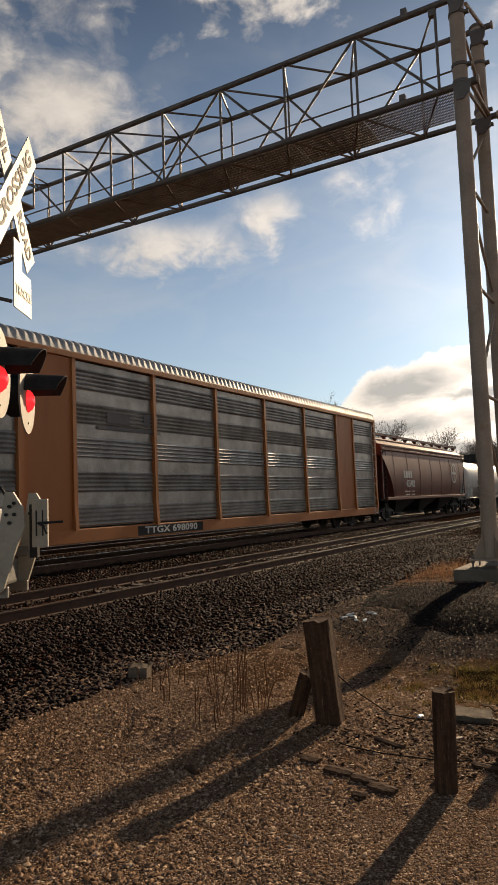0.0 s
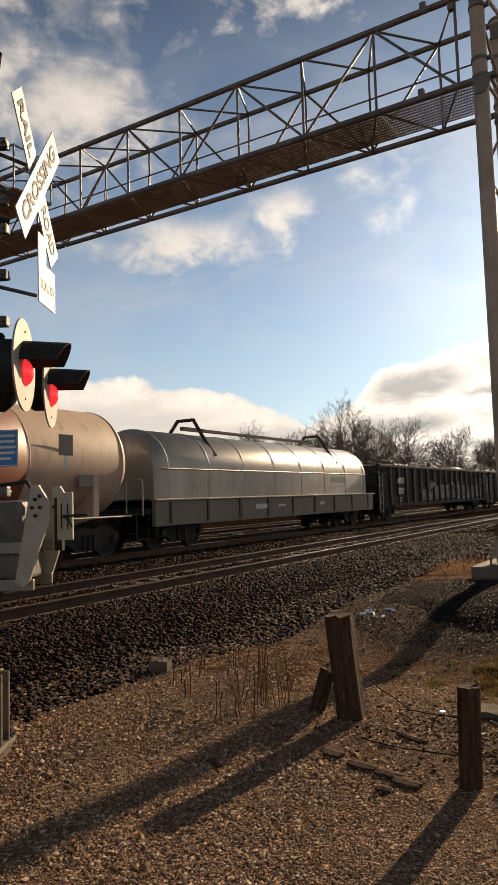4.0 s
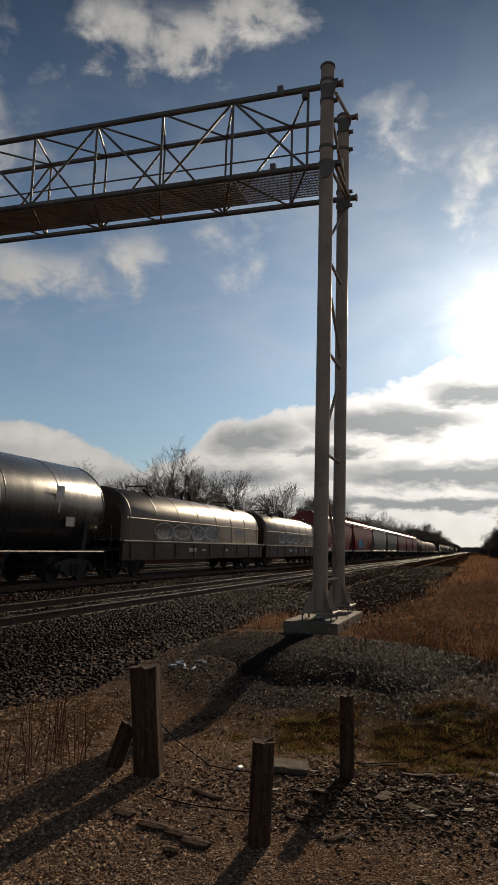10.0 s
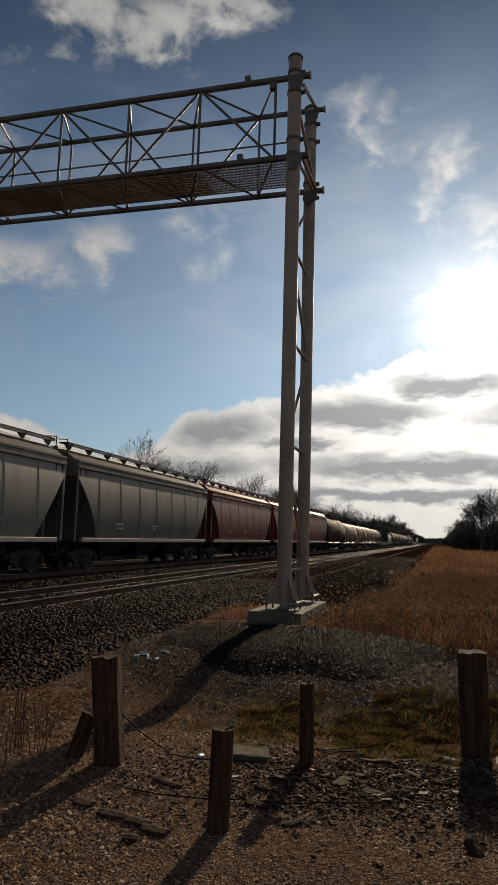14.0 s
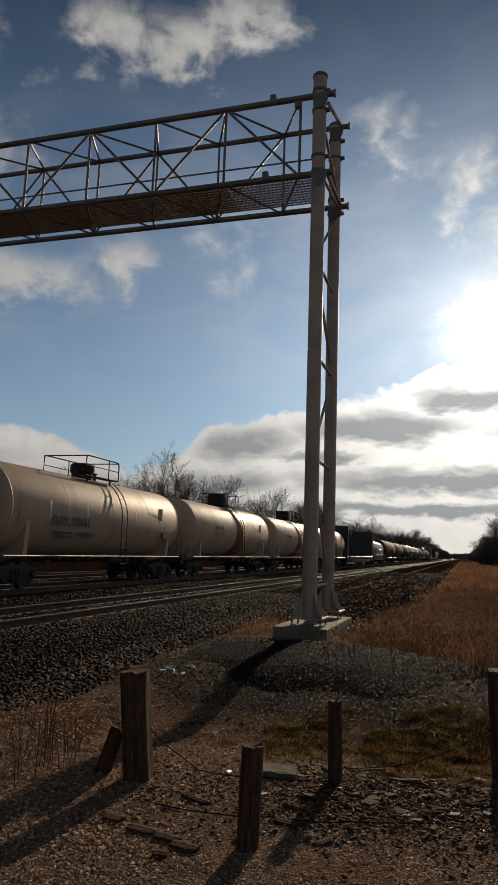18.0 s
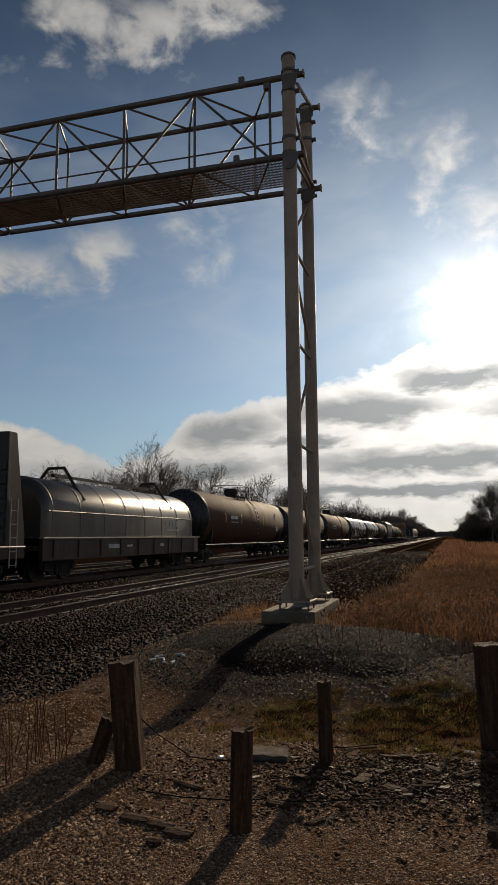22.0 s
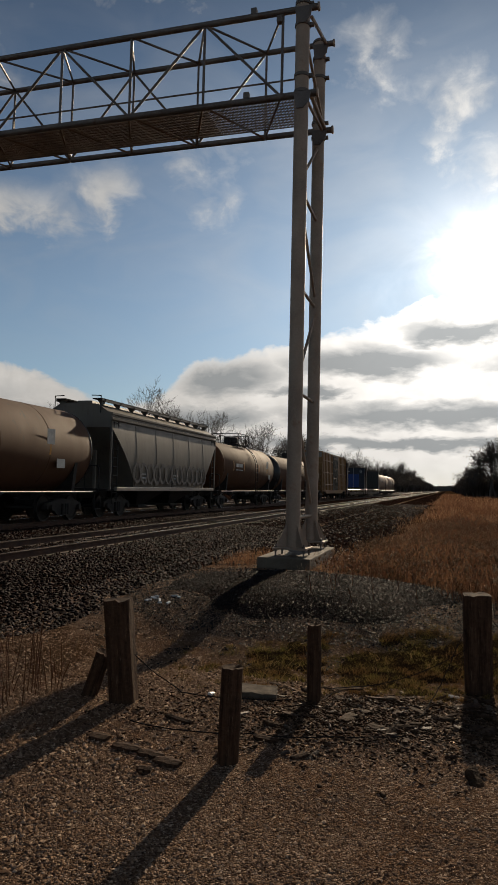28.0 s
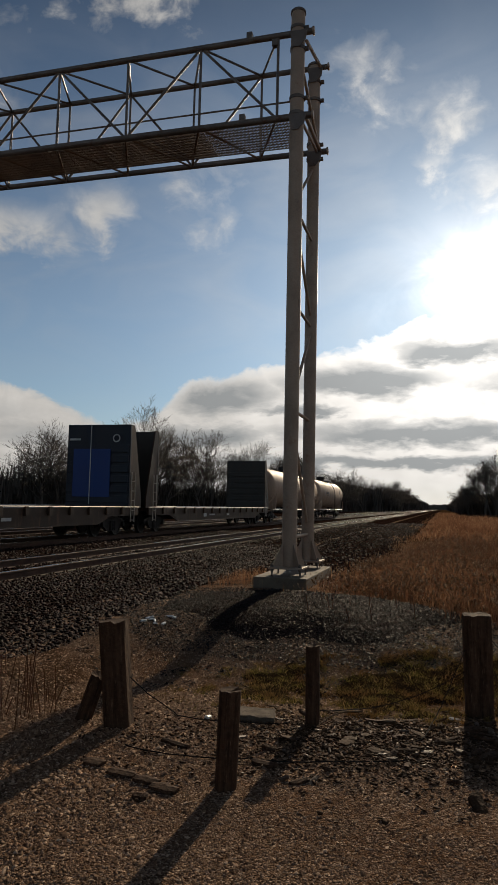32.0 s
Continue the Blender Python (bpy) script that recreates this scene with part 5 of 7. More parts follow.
def gondola_car(s0, s1, label, text):
    car, L = rolling("gondola_car", label, s0, s1, inset=2.4)
    hb, top, bot = L / 2 - 0.4, 2.76, 0.72
    bm = B()
    box(bm, (0, 0, 1.0), (2.9, 2 * hb - 0.2, 0.12))
    part("floor", bm, M_UNDER, car)
    r = random.Random(int(s0))
    for s in (-1, 1):
        bm = B()
        box(bm, (s * 1.42, 0, (top + bot) / 2), (0.05, 2 * hb, top - bot))
        part("side_wall", bm, M_GON, car)
        bm = B()
        box(bm, (s * 1.47, 0, top), (0.18, 2 * hb, 0.14), bevel=0.02)
        part("top_chord", bm, M_GON, car)
        bm = B()
        box(bm, (s * 1.46, 0, bot + 0.08), (0.14, 2 * hb - 3.8, 0.18), bevel=0.02)
        part("side_sill", bm, M_GON, car)
        n = 17
        for i in range(n):
            y = -hb + 1.5 + (2 * hb - 3.0) * i / (n - 1)
            part("side_post", shared("gon_post", lambda bm: prism(bm, [(0.0, -0.1), (0.12, -0.06), (0.12, 0.06), (0.0, 0.1)], 0.8, 2.7, "z"), M_GON), M_GON, car, m=pose(s * 1.44, y, 0, 0, 0, 0 if s > 0 else 180))
        for e in (-1, 1):
            ladder(car, s * 1.5, e * (hb - 0.25), 0.5, 2.5, 0.4, 0.4, M_SIDESILL)
    for e in (-1, 1):
        bm = B()
        box(bm, (0, e * (hb - 0.03), (top + 1.0) / 2), (2.9, 0.06, top - 1.0))
        for z in (1.3, 1.85, 2.4):
            box(bm, (0, e * (hb + 0.03), z), (2.9, 0.1, 0.12), bevel=0.02)
        part("end_wall", bm, M_GON, car)
        bm = B()
        box(bm, (0, e * (L / 2 - 1.5), 0.9), (0.5, 2.6, 0.3), bevel=0.03)
        part("stub_sill", bm, M_UNDER, car)
        bars(car, [(0, 0, 0.6, 0.16), (0.1, -0.3, 0.4, 0.16)], 1.452, -hb + 0.6, 2.5, M_WLETTER)
    side_text(car, text.split()[0], 0.42, 1.57, -hb + 2.9, 2.02, M_WLETTER, 1.05)
    side_text(car, text.split()[1], 0.42, 1.57, -hb + 2.9, 1.5, M_WLETTER, 0.9)
    bars(car, [(-0.2, 0, 0.8, 0.07), (-0.2, -0.14, 0.7, 0.07)], 1.446, -hb + 3.1, 1.15, M_WLETTER)
    sprayed(car, M_GRAF4, 1.449, -hb * 0.42, hb * 0.82, 0.95, 1.95, int(s0), 13)
    scrawl(car, M_GRAF1, 1.455, -hb * 0.3, hb * 0.8, 1.05, 1.8, int(s0), 7, 0.03)
    scrawl(car, M_GRAF1, 1.455, hb * 0.62, hb * 0.86, 1.9, 2.3, int(s0) + 2, 3, 0.03)
    scrawl(car, M_GRAF3, 1.456, -hb * 0.45, hb * 0.6, 1.0, 1.85, int(s0) + 1, 9, 0.05)
    scrawl(car, M_AMBER, 1.457, -hb * 0.12, -hb * 0.06, 1.2, 1.6, int(s0) + 4, 1, 0.05)
    # heap of scrap riding in the car
    heap = thing("scrap_heap", "jumbled scrap metal heaped in the gondola", "scrap", "scrap loads", "stuff", pose(TRAIN_X, (s0 + s1) / 2, RAIL_Z))
    rg = np.random.default_rng(int(s0))
    verts, faces = [], []
    for i in range(420):
        y, x = rg.uniform(-hb + 0.5, hb - 0.5), rg.uniform(-1.25, 1.25)
        z = 2.0 + 0.55 * (1 - (x / 1.4) ** 2) + 0.28 * math.sin(y * 1.1 + s0) + rg.uniform(-0.3, 0.2)
        m = Matrix.Translation((x, y, z)) @ Euler(rg.uniform(-1.2, 1.2, 3)).to_matrix().to_4x4() @ Matrix.Diagonal((*(rg.uniform(0.05, 0.45, 2)), rg.uniform(0.01, 0.1), 1))
        k = len(verts)
        for a in (-1, 1):
            for b in (-1, 1):
                for c in (-1, 1):
                    verts.append(m @ Vector((a, b, c)) )
        faces += [[k + q for q in f] for f in ((0, 1, 3, 2), (4, 6, 7, 5), (0, 4, 5, 1), (2, 3, 7, 6), (0, 2, 6, 4), (1, 5, 7, 3))]
    part("scrap", cloud_mesh("scrap", verts, faces, M_SCRAP), M_SCRAP, heap)
    bm = B()
    bmesh.ops.create_grid(bm, x_segments=6, y_segments=60, size=1, matrix=Matrix.Diagonal((1.38, hb - 0.15, 1, 1)))
    for v in bm.verts:
        v.co.z = 1.85 + 0.4 * (1 - (v.co.x / 1.4) ** 2) + 0.2 * math.sin(v.co.y * 1.1 + s0) + rg.uniform(-0.12, 0.12)
    part("fill", bm, M_SCRAP, heap)
    TRAIN.append((heap, (s0 + s1) / 2))
    return car


def coil_car(s0, s1, label, hood_mat, arch=True, graf=None, top=3.5, deck=1.4):
    car, L = rolling("coil_car", label, s0, s1)
    hb = L / 2 - 0.7
    for s in (-1, 1):
        bm = B()
        box(bm, (s * 1.42, 0, deck - 0.36), (0.14, 2 * hb + 0.5, 0.72), bevel=0.02)
        part("side_sill", bm, M_FLAT if hood_mat is not M_HOOD else M_GREY2, car)
        bm = B()
        box(bm, (s * 1.47, 0, deck + 0.02), (0.2, 2 * hb + 0.6, 0.05), bevel=0.01)
        part("deck_edge", bm, M_SIDESILL, car)
        for i in range(9):
            y = -hb + 0.4 + (2 * hb - 0.8) * i / 8
            bm = B()
            box(bm, (s * 1.5, y, deck - 0.34), (0.05, 0.08, 0.6))
            part("sill_stiffener", bm, M_FLAT, car)
        for e in (-1, 1):
            bm = B()
            bent(bm, [(s * 1.46, e * (L / 2 - 0.5), 1.1), (s * 1.46, e * (L / 2 - 0.5), 0.4), (s * 1.46, e * (L / 2 - 1.0), 0.4), (s * 1.46, e * (L / 2 - 1.0), 1.1)], 0.02)
            part("step", bm, M_UNDER, car)
    bm = B()
    box(bm, (0, 0, deck - 0.3), (2.7, 2 * hb + 1.0, 0.14))
    part("deck", bm, M_UNDER, car)
    bm = B()
    box(bm, (0, 0, 0.82), (0.6, 2 * hb, 0.4), bevel=0.03)
    part("centre_sill", bm, M_UNDER, car)
    # arched hood with domed shoulders
    def arc(scale, zt):
        out = [(1.36 * scale, deck + 0.05), (1.36 * scale, 2.3)]
        for i in range(1, 10):
            a = math.pi / 2 * i / 10
            out.append((1.36 * scale * math.cos(a), 2.3 + (zt - 2.3) * math.sin(a)))
        out.append((0.0, zt))
        return out + [(-u, w) for u, w in reversed(out[:-1])]
    secs = []
    for y, sc, zt in ((-hb, 0.9, top - 0.45), (-hb + 0.12, 0.96, top - 0.2), (-hb + 0.35, 1.0, top), (0, 1.0, top), (hb - 0.35, 1.0, top), (hb - 0.12, 0.96, top - 0.2), (hb, 0.9, top - 0.45)):
        secs.append([(u, y, w) for u, w in arc(sc, zt)])
    bm = B()
    loft(bm, secs)
    hood = part("hood", bm, hood_mat, car, smooth=True)
    for i in range(8):
        y = -hb + 0.5 + (2 * hb - 1.0) * i / 7
        bm = B()
        o, q = arc(1.0, top), arc(1.012, top + 0.016)
        loft(bm, [[(u, y - 0.03, w) for u, w in o], [(u, y - 0.02, w) for u, w in q], [(u, y + 0.02, w) for u, w in q], [(u, y + 0.03, w) for u, w in o]])
        part("hood_rib", bm, hood_mat, hood)
    for s in (-1, 1):
        bm = B()
        tube(bm, (s * 1.375, -hb + 0.2, 2.3), (s * 1.375, hb - 0.2, 2.3), 0.025, 8)
        part("hood_seam", bm, hood_mat, hood)
        for i in range(12):
            y = -hb + 0.4 + (2 * hb - 0.8) * i / 11
            part("rivet", shared("hood_rivet_" + hood_mat.name, lambda bm: box(bm, (0, 0, 0), (0.05, 0.09, 0.05), bevel=0.01), hood_mat), hood_mat, hood, m=pose(s * 1.39, y, 2.3))
    for e in (-1, 1):
        bm = B()
        y = e * hb * 0.6
        if arch:
            bent(bm, [(-1.25, y, 2.75), (-0.9, y, 3.2), (-0.32, y + 0.12, top + 0.48), (0.32, y + 0.12, top + 0.48), (0.9, y, 3.2), (1.25, y, 2.75)], 0.06)
            box(bm, (0, y - e * 0.5, top + 0.2), (0.14, 1.2, 0.12))
        else:
            bent(bm, [(-0.5, y, top - 0.1), (-0.5, y, top + 0.25), (0.5, y, top + 0.25), (0.5, y, top - 0.1)], 0.04)
            bent(bm, [(0.9, y, top - 0.35), (0.55, y - 0.4, top + 0.06), (0.55, y + 0.4, top + 0.06), (0.9, y, top - 0.35)], 0.03)
        part("lifting_bracket", bm, M_FLAT, hood, "rusty lifting bracket")
    if arch:
        bm = B()
        box(bm, (0, 0, top + 0.2), (0.12, hb * 1.2, 0.1))
        part("lifting_beam", bm, M_FLAT, hood)
    else:
        bm = B()
        bent(bm, [(0.1, 0.55 * math.cos(a), top - 0.05 + 0.5 * math.sin(a)) for a in [math.pi * i / 10 for i in range(11)]], 0.07)
        part("stacking_guide", bm, M_UNDER, hood)
    bars(car, [(-1.2, 0, 0.9, 0.16), (0.2, 0, 0.5, 0.08), (3.5, 0, 0.4, 0.12)], 1.492, -1.0, deck - 0.3, M_WLETTER)
    bars(car, [(-0.4, 0.2, 0.3, 0.26), (0, 0.2, 0.3, 0.26), (0.4, 0.2, 0.3, 0.26), (0.8, 0.2, 0.3, 0.26), (0.3, -0.1, 1.5, 0.07)], 1.37, hb * 0.55, 1.85, M_GRAF1, "logo_shape")
    for g in graf or ():
        sprayed(car, M_GRAF4, 1.366, g[1], g[2], g[3] - 0.08, g[4] + 0.1, g[5], g[6])
        scrawl(car, g[0], 1.372, *g[1:-1], 0.045)
    return car


def autorack_car(s0, s1, label):
    car, L = rolling("autorack_car", label, s0, s1, inset=3.2)
    hb, eave, top, sill = L / 2 - 0.45, 5.16, 5.58, 0.52
    # solid black box in place of the shade inside the rack
    bm = B()
    box(bm, (0, 0, (eave + 0.85) / 2), (2.6, 2 * hb - 0.3, eave - 0.85))
    part("inner_core", bm, M_BLACK, car, "black block standing in for the shaded interior")
    for s in (-1, 1):
        bm = B()
        box(bm, (s * 1.42, 0, sill + 0.17), (0.16, 2 * hb, 0.34), bevel=0.02)
        part("side_sill", bm, M_RACK, car)
        bm = B()
        box(bm, (s * 1.44, 0, eave), (0.14, 2 * hb, 0.16), bevel=0.02)
        part("top_rail", bm, M_RACK, car)
        # bays: panels between posts, plain brown sheets near both ends
        widths = [1.6, 2.3, 1.55, 2.9, 2.95, 2.95, 3.0, 2.95, 1.75, 2.5]
        k = (2 * hb - 0.3) / sum(widths)
        y = -hb + 0.15
        for i, w in enumerate(widths):
            a, b = y, y + w * k
            y = b
            if i in (2, 8):
                bm = B()
                box(bm, (s * 1.43, (a + b) / 2, (eave + 0.85) / 2), (0.05, b - a, eave - 0.85))
                part("brown_sheet", bm, M_RACK, car)
            else:
                bm = B()
                # wavy sheet: groups of narrow ribs between flat strips
                zs, xs = [], []
                z = 0.9
                while z < eave - 0.1:
                    t = ((z - 0.9) % 0.86) / 0.86
                    if t < 0.62:
                        u = math.sin(t / 0.124 * math.pi) ** 2
                        xs.append(1.40 + 0.05 * u)
                    else:
                        xs.append(1.40)
                    zs.append(z)
                    z += 0.0213
                lo = [bm.verts.new((s * x, a + 0.07, z)) for x, z in zip(xs, zs)]
                hi = [bm.verts.new((s * x, b - 0.07, z)) for x, z in zip(xs, zs)]
                for j in range(len(zs) - 1):
                    f = (lo[j], hi[j], hi[j + 1], lo[j + 1])
                    bm.faces.new(f if s > 0 else f[::-1])
                part("perforated_panel", bm, M_PANEL, car, "corrugated galvanised side panel")
            bm = B()
            prism(bm, [(s * 1.38, sill + 0.3), (s * 1.56, sill + 0.3), (s * 1.52, 1.5), (s * 1.5, eave - 0.05), (s * 1.38, eave - 0.05)], b - 0.06, b + 0.06)
            part("side_post", bm, M_RACK, car)
    # roof: curved, with closely set cross corrugations
    secs = []
    n = 430
    for i in range(n + 1):
        y = -hb + 2 * hb * i / n
        d = 0.07 if i % 4 in (1, 2) else 0.0
        row = []
        for j in range(13):
            a = math.pi * (j / 12)
            row.append((1.5 * math.cos(a) * 1.0, y, eave + 0.08 + (top - eave) * (math.sin(a) ** 0.7) + d * (1 if 0 < j < 12 else 0)))
        secs.append(row)
    verts = [p for r in secs for p in r]
    faces = [(i * 13 + j, i * 13 + j + 1, (i + 1) * 13 + j + 1, (i + 1) * 13 + j) for i in range(n) for j in range(12)]
    part("roof", cloud_mesh("rack_roof", verts, faces, M_ROOF), M_ROOF, car, "corrugated galvanised roof")
    for e in (-1, 1):
        bm = B()
        poly = [(1.5 * math.cos(math.pi * j / 12), eave + 0.1 + (top - eave) * math.sin(math.pi * j / 12) ** 0.7) for j in range(13)]
        prism(bm, [(1.5, 1.0)] + poly + [(-1.5, 1.0)], e * hb - 0.04, e * hb + 0.04)
        part("end_door", bm, M_RACK, car)
        for x in (-0.9, -0.3, 0.3, 0.9):
            bm = B()
            box(bm, (x, e * (hb + 0.06), 3.1), (0.08, 0.06, 4.0), bevel=0.01)
            part("door_rib", bm, M_RACK, car)
        for s in (-1, 1):
            ladder(car, s * 1.5, e * (hb - 0.3), 0.5, 4.9, 0.4, 0.36, M_SIDESILL)
    bm = B()
    box(bm, (0, 0, 0.9), (2.7, 2 * hb, 0.22), bevel=0.02)
    part("deck", bm, M_UNDER, car)
    bm = B()
    box(bm, (1.502, 1.4 - hb + 8.6, sill + 0.17), (0.006, 3.1, 0.26))
    part("number_board", bm, M_BLACK, car)
    side_text(car, "TTGX 698090", 0.26, 1.507, 1.4 - hb + 8.6, sill + 0.17, M_WLETTER, 2.5)
    bars(car, [(-0.5, 0.15, 0.9, 0.28), (0.7, 0.2, 0.25, 0.34), (1.05, 0.2, 0.25, 0.34), (0.0, -0.12, 2.6, 0.1)], 1.446, -hb + 8.3, 3.55, M_GRAF3, "logo_shape")
    return car


def box_car(s0, s1, label):
    car, L = rolling("boxcar", label, s0, s1, inset=2.4)
    hb, top, sill = L / 2 - 0.55, 5.05, 0.78
    bm = B()
    box(bm, (0, 0, (top + 1.0) / 2), (2.86, 2 * hb, top - 1.0))
    shell = part("body", bm, M_BOXC, car)
    bm = B()
    prism(bm, [(-1.5, top - 0.02), (1.5, top - 0.02), (1.5, top + 0.05), (0, top + 0.2), (-1.5, top + 0.05)], -hb - 0.05, hb + 0.05)
    part("roof", bm, M_BOXC, car)
    for s in (-1, 1):
        bm = B()
        prism(bm, [(-hb, 0.95), (-hb + 2.2, 0.95), (-hb + 3.0, 0.72), (hb - 3.0, 0.72), (hb - 2.2, 0.95), (hb, 0.95), (hb, 1.12), (-hb, 1.12)], s * 1.4, s * 1.49, "x")
        part("side_sill", bm, M_BOXC, car)
        for a, b, n in ((-hb, -1.75, 7), (2.0, hb, 6)):
            for i in range(n + 1):
                y = a + 0.06 + (b - a - 0.12) * i / n
                part("side_post", shared("box_post", lambda bm: prism(bm, [(0, -0.09), (0.08, -0.05), (0.08, 0.05), (0, 0.09)], 1.1, 5.0, "z"), M_BOXC), M_BOXC, shell, m=pose(s * 1.43, y, 0, 0, 0, 0 if s > 0 else 180))
            for z in (1.72, 2.95, 4.2):
                bm = B()
                box(bm, (s * 1.475, (a + b) / 2, z), (0.1, b - a - 0.1, 0.07), bevel=0.01)
                part("side_rail", bm, M_BOXC, shell)
        bm = B()
        box(bm, (s * 1.46, 0.1, 3.0), (0.08, 3.5, 3.9), bevel=0.02)
        door = part("plug_door", bm, M_BOXD, car, "dark ribbed plug door")
        for i in range(5):
            bm = B()
            box(bm, (s * 1.52, -1.5 + i * 0.8, 3.0), (0.06, 0.09, 3.8), bevel=0.01)
            part("door_rib", bm, M_BOXD, door)
        for z in (1.45, 2.4, 3.5, 4.6):
            bm = B()
            box(bm, (s * 1.54, 0.1, z), (0.05, 3.4, 0.06), bevel=0.01)
            part("door_bar", bm, M_BOXC, door)
        bm = B()
        lathe(bm, [(s * 1.56, 0.19), (s * 1.59, 0.19), (s * 1.59, 0.23), (s * 1.56, 0.23), (s * 1.56, 0.19)], 20, "x", (0, 0.3, 2.2))
        part("hand_wheel", bm, M_SIDESILL, door)
        for e in (-1, 1):
            ladder(car, s * 1.52, e * (hb - 0.35), 0.55, 2.3 if e < 0 else 4.8, 0.42, 0.4, M_BOXC)
    for e in (-1, 1):
        for z in (1.5, 2.1, 2.7, 3.3, 3.9, 4.35):
            bm = B()
            box(bm, (0, e * (hb + 0.03), z), (2.7, 0.12, 0.16), bevel=0.05)
            part("end_rib", bm, M_BOXC, car)
        bm = B()
        box(bm, (0, e * (hb + 0.012), 4.78), (2.8, 0.03, 0.5))
        part("end_panel", bm, M_GREY, car)
        bm = B()
        box(bm, (0, e * (L / 2 - 1.5), 0.9), (0.5, 2.6, 0.3), bevel=0.03)
        part("stub_sill", bm, M_UNDER, car)
        for x in (-0.7, 0.55):
            bm = B()
            box(bm, (x, e * (hb + 0.03), 4.8), (0.8, 0.012, 0.11))
            part("marking_bar", bm, M_GRAF3, car)
    scrawl(car, M_GRAF3, 1.436, -hb + 0.5, -2.5, 1.3, 2.4, 9, 5, 0.05)
    return car


def bulkhead_flat(s0, s1, label, m_face, near=True, patch=False, stakes=True, brace=0.9):
    car, L = rolling("bulkhead_flatcar", label, s0, s1)
    hb, deck, top = L / 2 - 0.5, 1.12, 4.58
    bm = B()
    box(bm, (0, 0, deck - 0.06), (2.8, 2 * hb, 0.12))
    part("deck", bm, M_FLAT, car)
    for s in (-1, 1):
        bm = B()
        prism(bm, [(-hb, deck - 0.3), (-hb + 2.5, deck - 0.32), (-hb + 3.6, deck - 0.62), (hb - 3.6, deck - 0.62), (hb - 2.5, deck - 0.32), (hb, deck - 0.3), (hb, deck), (-hb, deck)], s * 1.36, s * 1.46, "x")
        part("side_sill", bm, M_FLAT, car)
        bm = B()
        tube(bm, (s * 1.47, -hb, deck + 0.04), (s * 1.47, hb, deck + 0.04), 0.03, 8)
        part("edge_rail", bm, M_SIDESILL, car)
        for i in range(14):
            y = -hb + 1.6 + (2 * hb - 3.2) * i / 13
            part("stake_pocket", shared("stake_pocket", lambda bm: box(bm, (0, 0, 0), (0.1, 0.18, 0.3), bevel=0.015), M_FLAT), M_FLAT, car, m=pose(s * 1.5, y, deck - 0.1))
            if stakes and s > 0 and 1 <= i <= 12:
                part("stake", shared("stake", lambda bm: box(bm, (0, 0, 1.05), (0.09, 0.12, 2.1), bevel=0.01), M_BULK), M_BULK, car, m=pose(s * -1.42, y, deck))
    for e in (-1, 1):
        if e < 0 and not near:
            continue
        y = e * (hb - 0.9)
        bm = B()
        box(bm, (0, y, (deck + top) / 2), (2.9, 0.12, top - deck), bevel=0.01)
        face = part("bulkhead", bm, m_face, car)
        for i in range(8):
            z = deck + 0.35 + i * 0.42
            if z < top - 0.6:
                bm = B()
                box(bm, (0, y - e * 0.09, z), (2.8, 0.08, 0.3), bevel=0.02)
                part("bulkhead_plank", bm, m_face, face)
        for x in (-1.4, 1.4):
            bm = B()
            prism(bm, [(y + e * 0.06, deck), (y + e * brace, deck), (y + e * brace, deck + 0.4), (y + e * 0.35, top), (y + e * 0.06, top)], x - 0.04, x + 0.04, "x")
            part("bulkhead_brace", bm, M_FLAT, face)
        bm = B()
        box(bm, (0, y + e * 0.3, (deck + top) / 2 + 0.1), (2.7, 0.03, top - deck - 0.3), bevel=0.006)
        part("back_sheet", bm, m_face, face)
        for z in (deck + 1.0, deck + 1.9, deck + 2.8):
            bm = B()
            box(bm, (0, y + e * 0.12, z), (2.8, 0.14, 0.12), bevel=0.01)
            part("bulkhead_rail", bm, M_FLAT, face)
        ladder(car, 1.47, y + e * 0.3, 0.55, 2.6, 0.34, 0.4, M_SIDESILL)
        if patch and e > 0:
            bm = B()
            box(bm, (-0.25, y - 0.15, 2.55), (1.7, 0.03, 2.0), bevel=0.01)
            part("painted_panel", bm, M_BLUEP, face, "deep blue painted panel")
            bm = B()
            box(bm, (-0.3, y - 0.18, 2.9), (0.03, 0.02, 3.3))
            part("light_cable", bm, M_WLETTER, face)
            bm = B()
            lathe(bm, [(y - 0.155, 0.12), (y - 0.162, 0.12), (y - 0.162, 0.17), (y - 0.155, 0.17), (y - 0.155, 0.12)], 20, "y", (0.85, 0, 4.0))
            box(bm, (-1.05, y - 0.16, 3.95), (0.5, 0.01, 0.08))
            part("marking_bar", bm, M_GRAF1, face)
    bm = B()
    box(bm, (0, 0, 0.75), (0.5, 2 * hb - 1.0, 0.4), bevel=0.03)
    part("centre_sill", bm, M_UNDER, car)
    bars(car, [(0, 0, 0.5, 0.18), (1.2, 0.02, 0.9, 0.06), (4.2, 0, 0.5, 0.1)], 1.462, -hb * 0.3, deck - 0.35, M_WLETTER)
    return car


autorack_car(6.0, 34.0, "rust-brown autorack with corrugated silver side panels")
hopper_car(34.0, 52.0, M_OXIDE, "faded oxide-red covered hopper with white lettering", 4.05, 4.45, 4.72, 1.22, "425482", 7, logo="round", sill_mat=M_OXIDE)
tank_car(52.1, 68.1, 1.42, 3.85, M_WTANK, "dusty white tank car with brown centre band", (-0.1, 2.35), "TILX 110967", seams=3)
tank_car(68.1, 84.2, 1.42, 3.85, M_WTANK, "dusty white tank car with brown centre band", (-0.2, 2.0), "EAGX 27047", seams=3)
